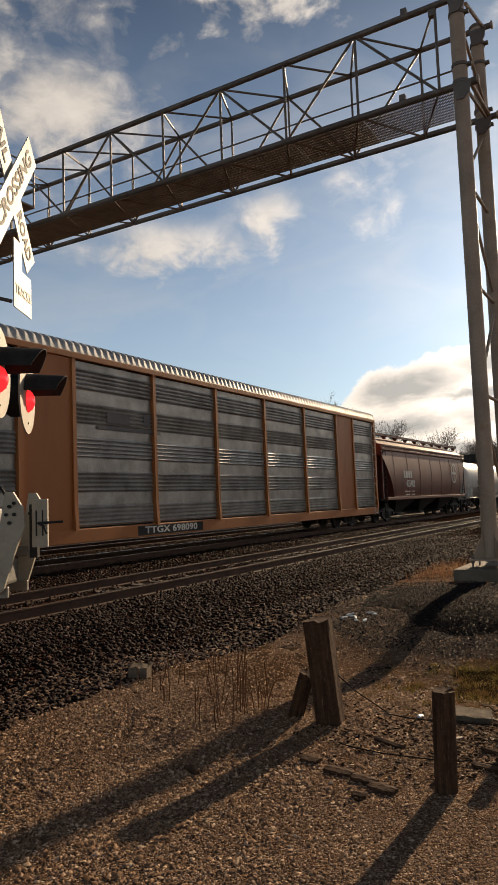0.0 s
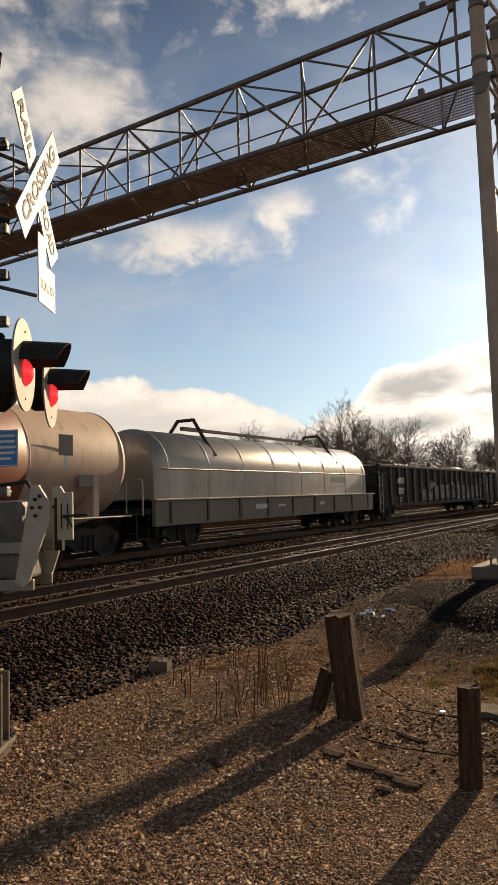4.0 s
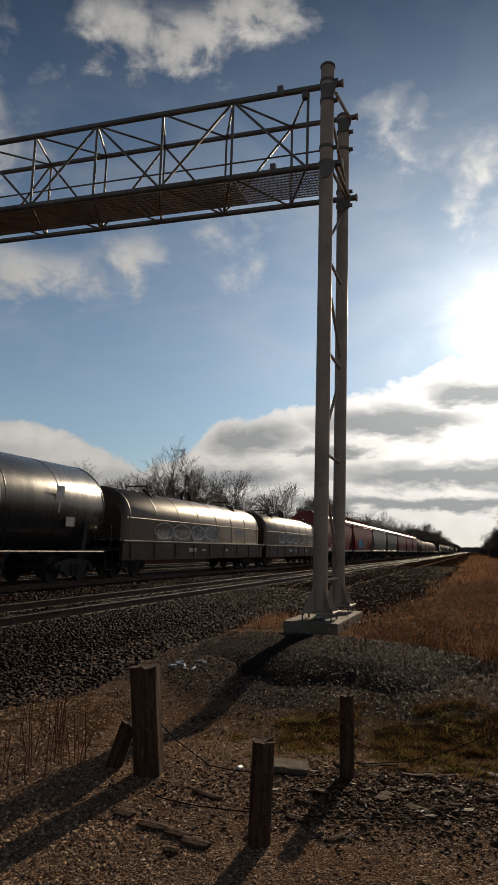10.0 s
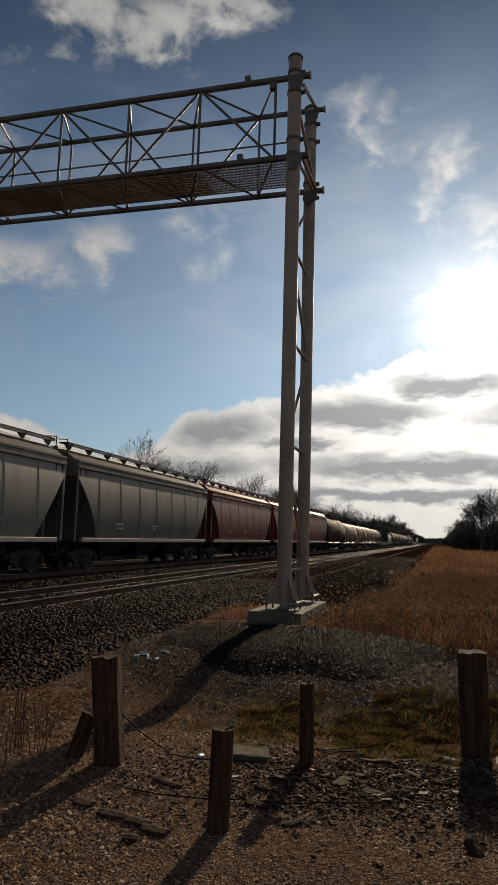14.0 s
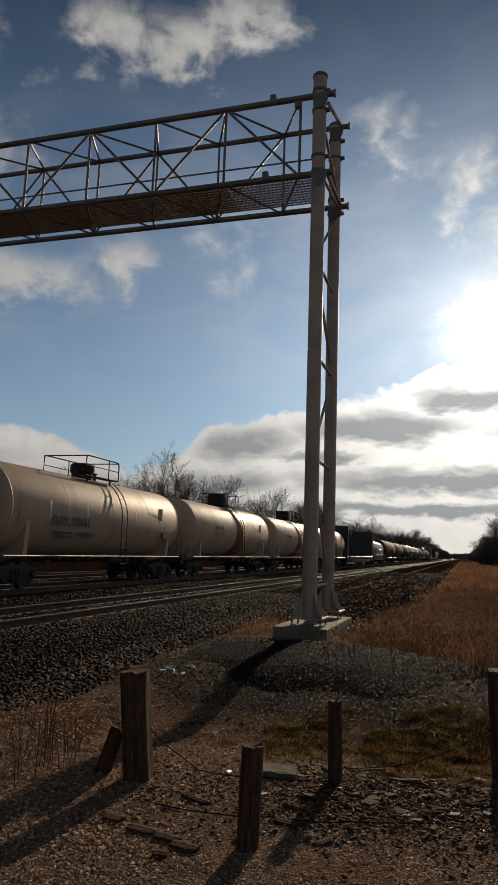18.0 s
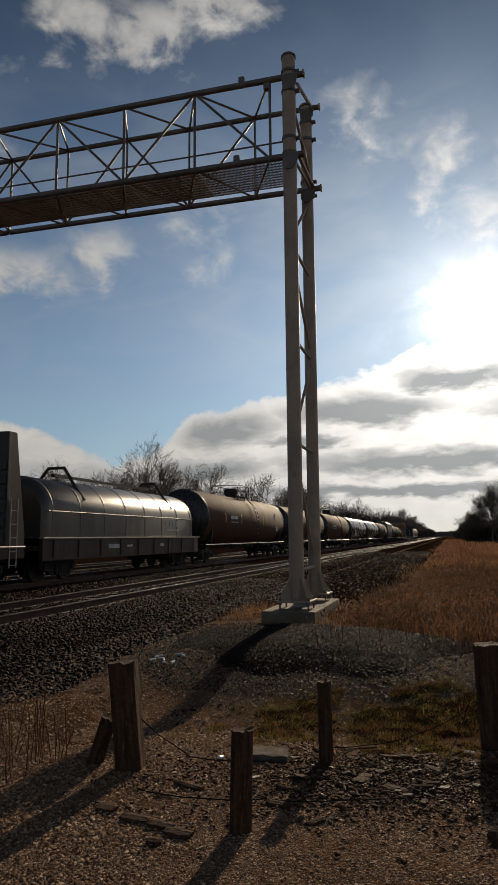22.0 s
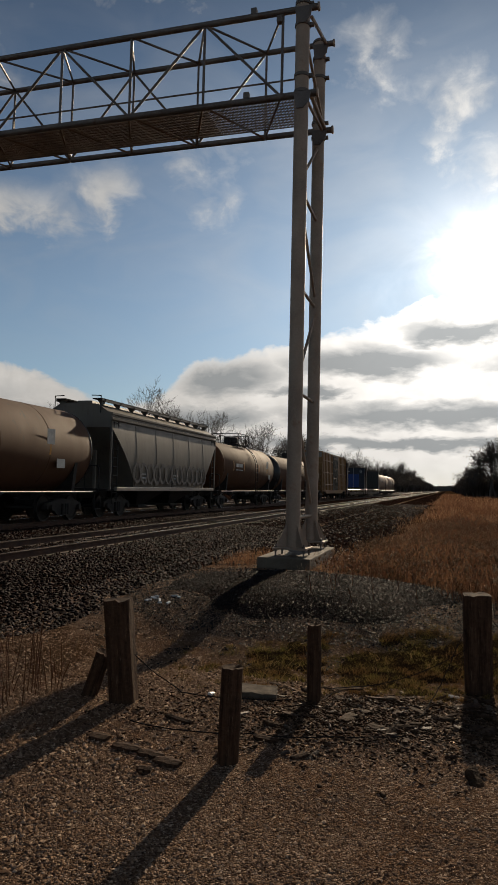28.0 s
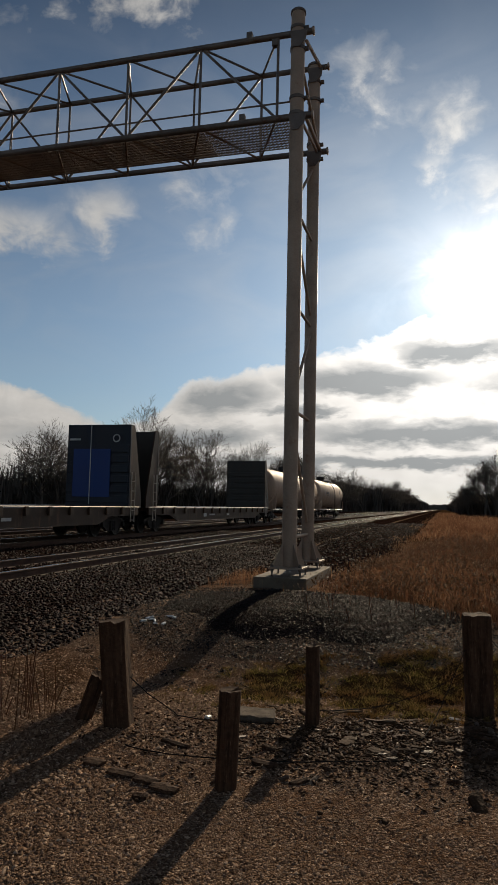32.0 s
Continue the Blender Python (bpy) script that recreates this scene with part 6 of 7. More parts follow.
tank_car(84.2, 98.8, 1.42, 3.85, M_CTANK, "stained cream and rust tank car", (-1.2, 3.0), seams=3)
coil_car(98.4, 115.2, "silver-hooded steel coil car with lifting frame", M_HOOD, True, top=3.52, deck=1.4)
gondola_car(115.2, 138.1, "black ribbed gondola with faded graffiti", "AMGX 3507")
gondola_car(138.1, 160.4, "black ribbed gondola with faded graffiti", "AMGX 3501")
tank_car(160.4, 178.2, 1.5, 3.82, M_GTANK, "satin grey tank car with dark company lettering", None, "PROX 40371", M_GRAF3, "open", False, seams=4,
         logo=[(-1.9 + 0.72 * i, 0.62, 0.12, 0.5) for i in range(6)] + [(-1.68 + 0.72 * i, 0.82, 0.34, 0.1) for i in range(6)] + [(-1.68 + 0.72 * i, 0.5, 0.34, 0.1) for i in (0, 1, 2, 3, 4, 5)])
tank_car(178.2, 196.4, 1.52, 3.95, M_DTANK, "dull grey-brown tank car with grimy sides", None, "GBRX 704507", M_GRAF1, head=M_KTANK)
tank_car(196.4, 214.0, 1.54, 4.03, M_BTANK, "dust-brown tank car with dark ends", head=M_KTANK, tmat=M_GRAF1)
tank_car(214.0, 232.6, 1.52, 3.98, M_KTANK, "glossy black tank car", tmat=M_WLETTER)
coil_car(232.6, 251.5, "brown-stained coil car with graffiti on its hood", M_HOOD2, False, [(M_GRAF1, -6.0, 1.5, 1.55, 2.25, 4, 4, 0.07)])
coil_car(251.5, 269.2, "brown-stained coil car with graffiti on its hood", M_HOOD2, False, [(M_GRAF1, -5.0, 2.5, 1.6, 2.3, 14, 4, 0.08)])
hopper_car(269.2, 284.6, M_RED, "dull red covered hopper with pale lettering", text="3865", logo="words", sill_mat=M_SIDESILL)
hopper_car(284.6, 300.0, M_RED, "dull red covered hopper with blue graffiti", sill_mat=M_SIDESILL, graf=[(M_GRAF2, -3.7, -1.4, 1.4, 2.4, 5, 5, 0.11), (M_GRAF1, -0.5, 1.6, 1.4, 2.2, 6, 4, 0.06)])
bars(TRAIN[-1][0], [(-3.1, 0, 0.95, 0.9), (-2.1, 0.04, 0.85, 1.0), (-1.45, -0.05, 0.3, 0.7)], 1.572, 0, 1.9, M_GRAF2, "sprayed_block")
hopper_car(300.0, 315.5, M_GREY, "weathered grey covered hopper", sill_mat=M_SIDESILL)
hopper_car(315.5, 331.0, M_GREY2, "grimy grey covered hopper", sill_mat=M_SIDESILL)
hopper_car(331.0, 346.6, M_RED2, "faded brick-red covered hopper", sill_mat=M_SIDESILL)
hopper_car(346.6, 361.0, M_RED, "dull red covered hopper with pale lettering", logo="words", sill_mat=M_SIDESILL)
hopper_car(361.0, 374.8, M_RED2, "faded brick-red covered hopper", sill_mat=M_SIDESILL)
tank_car(374.8, 393.4, 1.54, 4.06, M_BTANK, "dust-brown tank car with dark ends", head=M_KTANK, tmat=M_GRAF1)
tank_car(393.4, 408.1, 1.45, 3.88, M_CTANK, "stained cream tank car", None, "SHPX 208661", seams=3)
tank_car(408.1, 423.8, 1.45, 3.88, M_CTANK, "stained cream tank car with brown centre band", (-0.2, 1.9), seams=3)
tank_car(423.8, 439.8, 1.45, 3.88, M_CTANK, "stained cream tank car with brown centre band", (-0.3, 1.7), seams=3)
tank_car(439.8, 455.5, 1.42, 3.86, M_CTANK, "cream tank car with brown centre band", (-0.1, 1.9), "GATX 32811", seams=2)
bulkhead_flat(455.7, 480.4, "empty brown bulkhead flatcar with dark end walls", M_BULK)
coil_car(480.4, 495.6, "dull metal-hooded steel coil car with lifting frame", M_HOOD3, True)
tank_car(495.6, 515.7, 1.54, 4.02, M_BTANK, "dust-brown tank car with dark ends", head=M_KTANK, tmat=M_GRAF1)
tank_car(515.7, 534.4, 1.52, 3.98, M_BTANK, "dust-brown tank car with dark ends", head=M_KTANK, tmat=M_GRAF1)
tank_car(534.4, 553.0, 1.54, 4.0, M_BTANK, "dust-brown tank car with dark ends", head=M_KTANK, tmat=M_GRAF1)
tank_car(553.0, 572.4, 1.54, 4.0, M_KTANK, "glossy black tank car", None, "TCBX 251165", M_WLETTER)
tank_car(572.4, 592.4, 1.52, 3.98, M_KTANK, "glossy black tank car", tmat=M_WLETTER)
tank_car(592.4, 610.8, 1.52, 3.98, M_BTANK, "dust-brown tank car with dark ends", head=M_KTANK, tmat=M_GRAF1)
hopper_car(610.8, 624.2, M_GREY2, "short grey two-bay hopper covered in graffiti", 4.05, 4.4, 4.62, 1.1, bays=2, seams=5, cut=2.2, sill_mat=M_SIDESILL,
           graf=[(M_GRAF3, -4.4, 4.4, 1.35, 2.2, 21, 13, 0.12), (M_GRAF1, -4.4, 4.4, 1.35, 2.2, 21, 13, 0.04)])
tank_car(624.2, 638.5, 1.5, 4.0, M_BTANK, "short dust-brown tank car", tmat=M_GRAF1, seams=3)
tank_car(638.5, 657.9, 1.46, 3.84, M_BTANK, "dust-brown tank car with dark ends", head=M_KTANK, tmat=M_GRAF1)
box_car(657.9, 676.3, "rusty yellow-brown boxcar with dark plug door")
bulkhead_flat(676.9, 698.7, "empty brown bulkhead flatcar with blue end wall", M_BULKB, patch=True, stakes=False, brace=1.2)
bulkhead_flat(698.8, 721.6, "empty brown bulkhead flatcar with dark end walls", M_BULK, stakes=False, brace=1.2)
tank_car(722.0, 743.2, 1.52, 4.3, M_CTANK, "stained cream tank car", seams=3)
tank_car(743.2, 762.0, 1.52, 4.3, M_CTANK, "stained cream tank car", seams=3)


# ---- crossing signal ----
def crossing_signal():
    """Local axes: x along the sign from its left to its right, y away from its front, z up."""
    g = thing("crossing_signal", "railroad crossing mast with crossbuck and lit red lamps", "crossing signal", m=pose(-3.97, 2.99, 0, 0, 0, 119.5))
    bm = B()
    lathe(bm, [(0.4, 0.068), (4.35, 0.068), (4.37, 0.06), (4.38, 0.0)], 24, "z")
    part("mast", bm, M_MAST, g, "weathered aluminium pole", True)
    # cast foot with ribs, flange and bolts
    bm = B()
    box(bm, (0, 0, 0.24), (0.165, 0.165, 0.44), bevel=0.03)
    foot = part("pedestal", bm, M_PED, g, "grimy cast pedestal base")
    for a in range(4):
        bm = B()
        r = Euler((0, 0, math.pi / 2 * a)).to_matrix()
        for s in (-0.06, 0.06):
            c = r @ Vector((0.095, s, 0.25))
            box(bm, c, (0.08, 0.022, 0.46), r, 0.008)
        part("pedestal_rib", bm, M_PED, foot)
        bm = B()
        c = r @ Vector((0.12, 0.12, 0))
        tube(bm, (c.x, c.y, 0.0), (c.x, c.y, 0.1), 0.014, 8)
        tube(bm, (c.x, c.y, 0.05), (c.x, c.y, 0.075), 0.028, 6)
        part("anchor_bolt", bm, M_GEAR, foot)
        for z in (0.08, 0.4):
            bm = B()
            c = r @ Vector((0.115, 0.06, z))
            d = r @ Vector((0.02, 0, 0))
            tube(bm, c, c + d, 0.016, 8)
            part("pedestal_bolt", bm, M_GEAR, foot)
    bm = B()
    box(bm, (0, 0, 0.025), (0.3, 0.3, 0.04), bevel=0.01)
    part("flange", bm, M_PED, foot)
    # clamps along the mast
    for z in (4.02, 3.62, 3.42, 3.1, 2.78, 2.56, 1.86, 1.64):
        bm = B()
        lathe(bm, [(z - 0.025, 0.078), (z + 0.025, 0.078)], 20, "z")
        box(bm, (0.02, -0.11, z), (0.07, 0.09, 0.07), bevel=0.012)
        tube(bm, (-0.03, -0.13, z), (0.1, -0.13, z), 0.012, 8)
        part("mast_clamp", bm, M_GEAR, g)
    # crossbuck
    cx, cy, cz = 0.25, -0.275, 3.85
    for k, (sgn, words) in enumerate(((-1, ("RAIL", "ROAD")), (1, ("CROSSING",)))):
        tilt = 50 * sgn
        m = pose(cx, cy - 0.02 * k, cz, 0, -tilt, 0)
        bm = B()
        poly = [(-0.6, -0.115), (0.6, -0.115), (0.6, 0.115), (-0.6, 0.115)]
        prism(bm, poly, -0.004, 0.004)
        blade = part("crossbuck_blade", bm, M_WHITE, g, "white crossbuck blade", m=m)
        if len(words) == 2:
            lettering("lettering", words[0], 0.16, M_LETTER, blade, pose(-0.36, -0.007, 0, 90), 0.36)
            lettering("lettering", words[1], 0.16, M_LETTER, blade, pose(0.36, -0.007, 0, 90), 0.36)
        else:
            lettering("lettering", words[0], 0.16, M_LETTER, blade, pose(0, -0.007, 0, 90), 1.02)
    bm = B()
    prism(bm, [(-0.115, 2.92), (0.25, 2.92), (0.25, 3.22), (0.05, 3.22), (0.05, 3.42), (-0.115, 3.42)], cy - 0.004, cy + 0.004)
    plaque = part("track_count_plaque", bm, M_WHITE, g, "white plaque under the crossbuck", m=pose(cx + 0.1, -0.012, 0.06))
    lettering("lettering", "TRACKS", 0.1, M_PALELET, plaque, pose(0.07, cy - 0.007, 3.06, 90), 0.32)
    for z in (3.95, 3.7, 3.02):
        bm = B()
        tube(bm, (0.0, -0.08, z), (cx, cy + 0.01, z), 0.014, 8)
        part("sign_bracket", bm, M_GEAR, g)
    # small sign on the mast's head, seen from behind through its dark frame
    def at(u, z):
        return (0.4 * u, -0.91 * u, z)
    bm = B()
    for p, q, w in (((-0.025, 4.57), (0.11, 4.69), 0.017), ((-0.02, 4.5), (0.1, 4.6), 0.015), ((-0.02, 4.46), (0.09, 4.49), 0.018), ((-0.025, 4.57), (-0.01, 4.42), 0.009), ((0.11, 4.69), (0.07, 4.36), 0.009), ((-0.01, 4.42), (0.07, 4.36), 0.011), ((0.0, 4.47), (0.075, 4.4), 0.01)):
        tube(bm, at(*p), at(*q), w, 4)
    part("top_sign_frame", bm, M_BLACK, g, "dark slatted frame of a small top sign")
    bm = B()
    tube(bm, (0, 0, 4.36), at(0.02, 4.42), 0.016, 8)
    part("sign_bracket", bm, M_GEAR, g)
    # flashing lamps: two this way, two the other way
    bm = B()
    tube(bm, (-0.2, -0.1, 2.62), (0.85, -0.1, 2.62), 0.035, 12)
    part("lamp_arm", bm, M_BLACK, g)
    for x, y, z, turn in ((-0.12, -0.31, 2.45, 7), (0.72, -0.21, 2.43, 8), (-0.05, 0.24, 2.42, 180), (0.62, 0.24, 2.42, 180)):
        u = pose(x, y, z, 0, 0, turn)
        bm = B()
        lathe(bm, [(-0.006, 0.0), (-0.006, 0.3), (0.006, 0.3), (0.006, 0.0)], 40, "y")
        lampset = part("lamp_shield", bm, M_SHIELD if turn < 90 else M_BLACK, g, "pale round lamp backing" if turn < 90 else "black lamp backing", True, u)
        bm = B()
        lathe(bm, [(0.008, 0.17), (0.12, 0.17), (0.19, 0.12), (0.22, 0.0)], 24, "y")
        part("lamp_housing", bm, M_BLACK, lampset, smooth=True)
        bm = B()
        lathe(bm, [(-0.06, 0.0), (-0.055, 0.035), (-0.04, 0.065), (-0.01, 0.088)], 28, "y", (0, 0, -0.05))
        part("lens", bm, lamp if turn < 90 else M_BLACK, lampset, "glowing red lens" if turn < 90 else "", True)
        bm = B()
        ring = []
        for y2, r, w in ((-0.005, 0.158, 1.0), (-0.3, 0.14, 0.8)):
            ring.append([bm.verts.new((r * math.cos(a), y2 * (0.75 + 0.25 * math.sin(a)), r * math.sin(a))) for a in [math.radians(4 + 172 * i / 24) for i in range(25)]])
        inner = []
        for y2, r in ((-0.005, 0.15), (-0.298, 0.132)):
            inner.append([bm.verts.new((r * math.cos(a), y2 * (0.75 + 0.25 * math.sin(a)), r * math.sin(a))) for a in [math.radians(4 + 172 * i / 24) for i in range(25)]])
        for i in range(24):
            bm.faces.new((ring[0][i], ring[0][i + 1], ring[1][i + 1], ring[1][i]))
            bm.faces.new((inner[0][i], inner[1][i], inner[1][i + 1], inner[0][i + 1]))
            bm.faces.new((ring[1][i], ring[1][i + 1], inner[1][i + 1], inner[1][i]))
        bmesh.ops.recalc_face_normals(bm, faces=bm.faces)
        part("visor", bm, M_BLACK, lampset, "long black visor hood")
        for z2 in (0.22, -0.22):
            bm = B()
            tube(bm, (0, -0.012, z2), (0, 0.0, z2), 0.008, 6)
            part("shield_screw", bm, M_BLACK, lampset)
        bm = B()
        bent(bm, [(0.0, 0.15, 0.1), (0.0, 0.16, 0.18), (0.02, 0.14 if turn < 90 else 0.2, 0.2)], 0.025)
        part("lamp_bracket", bm, M_BLACK, lampset)
    # blue notice with unreadable lines
    bm = B()
    box(bm, (-0.07, -0.165, 1.92), (0.006, 0.17, 0.24), bevel=0.0028)
    note = part("emergency_notice", bm, M_BLUE, g, "small blue notice plate")
    for i, (w, c) in enumerate(((0.11, -0.01), (0.13, 0.0), (0.14, 0.0), (0.13, 0.0), (0.08, 0.0))):
        bm = B()
        box(bm, (-0.0745, -0.165 + c, 2.0 - 0.037 * i), (0.003, w, 0.016))
        part("notice_line", bm, M_WLETTER, note)
    bm = B()
    for s in (-1, 1):
        box(bm, (-0.0742, -0.165 + s * 0.08, 1.92), (0.002, 0.005, 0.225))
        box(bm, (-0.0742, -0.165, 1.92 + s * 0.113), (0.0021, 0.16, 0.005))
    part("notice_border", bm, M_WLETTER, note)
    # gate mechanism on the mast
    bm = B()
    box(bm, (0.02, -0.13, 1.42), (0.28, 0.34, 0.32), bevel=0.05)
    part("mechanism_housing", bm, M_GEAR, g, "grey cast gate mechanism housing", True)
    for z, mm in ((1.28, M_MAST), (1.05, M_MAST)):
        for x in (-0.16, 0.2):
            bm = B()
            box(bm, (x, -0.1, z), (0.03, 0.56, 0.07), bevel=0.006)
            part("support_channel", bm, mm, g)
    bm = B()
    box(bm, (0.02, -0.1, 1.16), (0.3, 0.46, 0.16), bevel=0.02)
    part("terminal_box", bm, M_GEAR, g)
    arm = [(-0.38, 1.67), (-0.43, 1.67), (-0.49, 1.57), (-0.5, 1.45), (-0.45, 1.33), (-0.37, 1.08), (-0.33, 1.04), (-0.28, 1.08), (-0.34, 1.42)]
    for x in (-0.2, 0.24):
        bm = B()
        prism(bm, arm, x - 0.014, x + 0.014, "x")
        a = part("counterweight_arm", bm, M_CREAM, g, "pale painted gate arm casting")
        for y, z in ((-0.41, 1.58), (-0.44, 1.53), (-0.39, 1.53), (-0.41, 1.48), (-0.44, 1.6)):
            bm = B()
            tube(bm, (x - 0.03, y, z), (x + 0.03, y, z), 0.011, 8)
            part("bolt", bm, M_BLACK, a)
    bm = B()
    box(bm, (-0.12, -0.57, 1.47), (0.03, 0.1, 0.3), bevel=0.006)
    tab = part("gate_arm_butt", bm, M_CREAM, g, "pale plate at the gate arm's foot")
    # no openings cut: raised black bars give the slots' darkness
    for y in (-0.55, -0.59):
        bm = B()
        box(bm, (-0.137, y, 1.47), (0.006, 0.008, 0.16))
        part("slot", bm, M_BLACK, tab)
    bm = B()
    tube(bm, (-0.14, -0.56, 1.47), (-0.14, -0.72, 1.475), 0.008, 8)
    bent(bm, [(-0.14, -0.56, 1.47), (-0.15, -0.6, 1.45), (-0.15, -0.62, 1.4)], 0.007)
    part("bolt", bm, M_BLACK, tab)
    bm = B()
    box(bm, (-0.02, -0.5, 1.42), (0.05, 0.05, 0.34))
    part("pivot_bar", bm, M_BLACK, g)
    bm = B()
    bent(bm, [(0.0, -0.08, 1.68), (-0.05, -0.3, 1.7), (-0.05, -0.33, 1.65), (-0.05, -0.33, 1.5)], 0.013)
    part("conduit", bm, M_BLACK, g)
    bm = B()
    bent(bm, [(-0.09, -0.02, 0.98), (-0.12, -0.1, 0.9), (-0.1, -0.14, 0.95), (-0.1, -0.16, 1.05)], 0.008)
    part("loose_wire", bm, M_BLACK, g)
    return g


crossing_signal()


M_BLOCK = surface("stained_stone", (0.17, 0.135, 0.1), (0.08, 0.062, 0.047), 7.0, 0.9, bump=0.5, grain=45, spec=0.1)


def worn_slab(name, label, cat, x, y, sx, sy, h, rz, mat):
    x, y, k = settle(x, y)
    sx, sy, h = sx * k, sy * k, h * k
    bm = B()
    bmesh.ops.create_grid(bm, x_segments=8, y_segments=8, size=0.5)
    r = bmesh.ops.extrude_face_region(bm, geom=bm.faces[:])
    up = {v for v in r["geom"] if isinstance(v, bmesh.types.BMVert)}
    for v in bm.verts:
        k = 1 + 0.06 * noise.noise(Vector((v.co.x * 3 + x, v.co.y * 3 + y, 0)))
        v.co = Vector((v.co.x * sx * k, v.co.y * sy * k, (h * (1 + 0.15 * noise.noise(v.co * 4))) if v in up else 0))
    bmesh.ops.recalc_face_normals(bm, faces=bm.faces)
    ob = part(name, bm, mat, None, smooth=True, m=pose(x, y, ground_height(x, y) - 0.01, 2, 3, rz))
    return tagged(ob, label, cat)


worn_slab("concrete_slab", "broken grey concrete slab lying by the posts", "slab", -1.28, 5.05, 0.28, 0.2, 0.06, 12, M_BLOCK)
worn_slab("concrete_slab", "low stained concrete pad beside the signal mast", "slab", -3.9, 2.8, 0.42, 0.36, 0.04, 30, M_BLOCK)
worn_slab("stone_block", "small squared pale stone at the ballast's foot", "stone", -4.22, 5.07, 0.17, 0.14, 0.12, 20, M_BLOCK)


# ---- posts ----
def timber_post(x, y, h, r, square, lean, label, name="timber_post"):
    """A stub of old timber with a checked top, cracks along its faces and a worn edge."""
    n = 20
    rings = []
    bm = B()
    rg = random.Random(int(x * 100) + 7)
    x, y, far = settle(x, y)
    h, r = h * far, r * far
    cracks = [rg.uniform(0, 6.28) for _ in range(4)]
    for k in range(13):
        z = -0.12 + (h + 0.12) * k / 12
        ring = []
        for j in range(n):
            a = 2 * math.pi * j / n
            if square:
                q = 1 / max(abs(math.cos(a)), abs(math.sin(a)))
                rr = r * min(q, 1.32)
            else:
                rr = r
            rr *= 1 + 0.05 * noise.noise(Vector((math.cos(a) * 2, math.sin(a) * 2, z * 2 + x)))
            for c in cracks:
                d = abs((a - c + math.pi) % (2 * math.pi) - math.pi)
                rr -= 0.1 * r * max(0, 1 - d / 0.2) * (0.5 + 0.5 * math.sin(z * 7 + c))
            zz = z + (0.02 * noise.noise(Vector((math.cos(a) * 3, math.sin(a) * 3, x))) if k == 12 else 0)
            ring.append(bm.verts.new((rr * math.cos(a), rr * math.sin(a), zz)))
        rings.append(ring)
    for a, b in zip(rings, rings[1:]):
        for j in range(n):
            bm.faces.new((a[j], a[(j + 1) % n], b[(j + 1) % n], b[j]))
    c = bm.verts.new((0, 0, h - 0.012))
    for j in range(n):
        bm.faces.new((rings[-1][j], rings[-1][(j + 1) % n], c))
    bm.faces.new(rings[0][::-1])
    ob = part(name, bm, M_POST, None, smooth=True, m=pose(x, y, ground_height(x, y), *lean))
    return tagged(ob, label, "post", "posts along the gravel")


timber_post(-2.13, 4.6, 0.71, 0.088, True, (1, -5, 10), "weathered square timber post leaning slightly")
timber_post(-1.115, 3.81, 0.52, 0.06, False, (0, 1.5, 0), "short round dark timber post")
timber_post(-0.865, 5.06, 0.545, 0.05, False, (0, -0.5, 30), "thin round dark timber post")
timber_post(0.285, 5.72, 0.74, 0.1, True, (0, -1.5, 4), "thick square dark timber post with wire")
timber_post(-2.43, 4.66, 0.33, 0.055, True, (8, 18, 20), "short leaning timber stub beside a post", "timber_stub")


M_CABLE = surface("dusty_cable", (0.03, 0.025, 0.022), (0.016, 0.014, 0.013), 9.0, 0.95, spec=0.05)


def wire(pts, label):
    cu = []
    level, pts = pts, []
    for x, y, z in level:
        x, y, k = settle(x, y)
        pts.append((x, y, 1.55 + (z - 1.55) * k))
    for p, q in zip(pts, pts[1:]):
        p, q = Vector(p), Vector(q)
        for i in range(8):
            t = i / 8
            cu.append(p.lerp(q, t) + Vector((0.02 * noise.noise(p * 3 + Vector((t * 4, 0, 0))), 0.02 * noise.noise(p * 5 + Vector((0, t * 4, 0))), -0.25 * t * (1 - t) * (q - p).length * 0.4)))
    cu.append(Vector(pts[-1]))
    for v in cu:
        v.z = max(v.z, ground_height(v.x, v.y) + 0.012)
    bm = B()
    bent(bm, cu, 0.004, 6)
    tagged(part("loose_cable", bm, M_CABLE, None, smooth=True), label, "cable", "cables between posts")


wire([(-2.05, 4.55, 0.34), (-1.75, 4.75, 0.06), (-1.3, 4.9, 0.02), (-1.0, 4.95, 0.03)], "black cable sagging from a timber post")
wire([(-1.9, 4.2, 0.02), (-1.5, 4.15, 0.02), (-1.1, 4.22, 0.02), (-0.6, 4.35, 0.02), (-0.2, 4.5, 0.02)], "black cable lying on the gravel")
wire([(-0.82, 5.06, 0.1), (-0.3, 5.4, 0.12), (0.2, 5.72, 0.32)], "thin black wire strung between two posts")
wire([(0.19, 5.68, 0.5), (0.0, 5.4, 0.12), (-0.1, 5.0, 0.02), (-0.35, 4.6, 0.02)], "thin black wire hanging from a post")
wire([(0.38, 5.72, 0.55), (0.75, 5.8, 0.12), (1.2, 6.0, 0.25), (1.8, 6.3, 0.4)], "thin black wire hanging from a post")
wire([(0.38, 5.72, 0.3), (1.0, 5.95, 0.22), (1.8, 6.2, 0.3)], "thin black wire strung beyond a post")


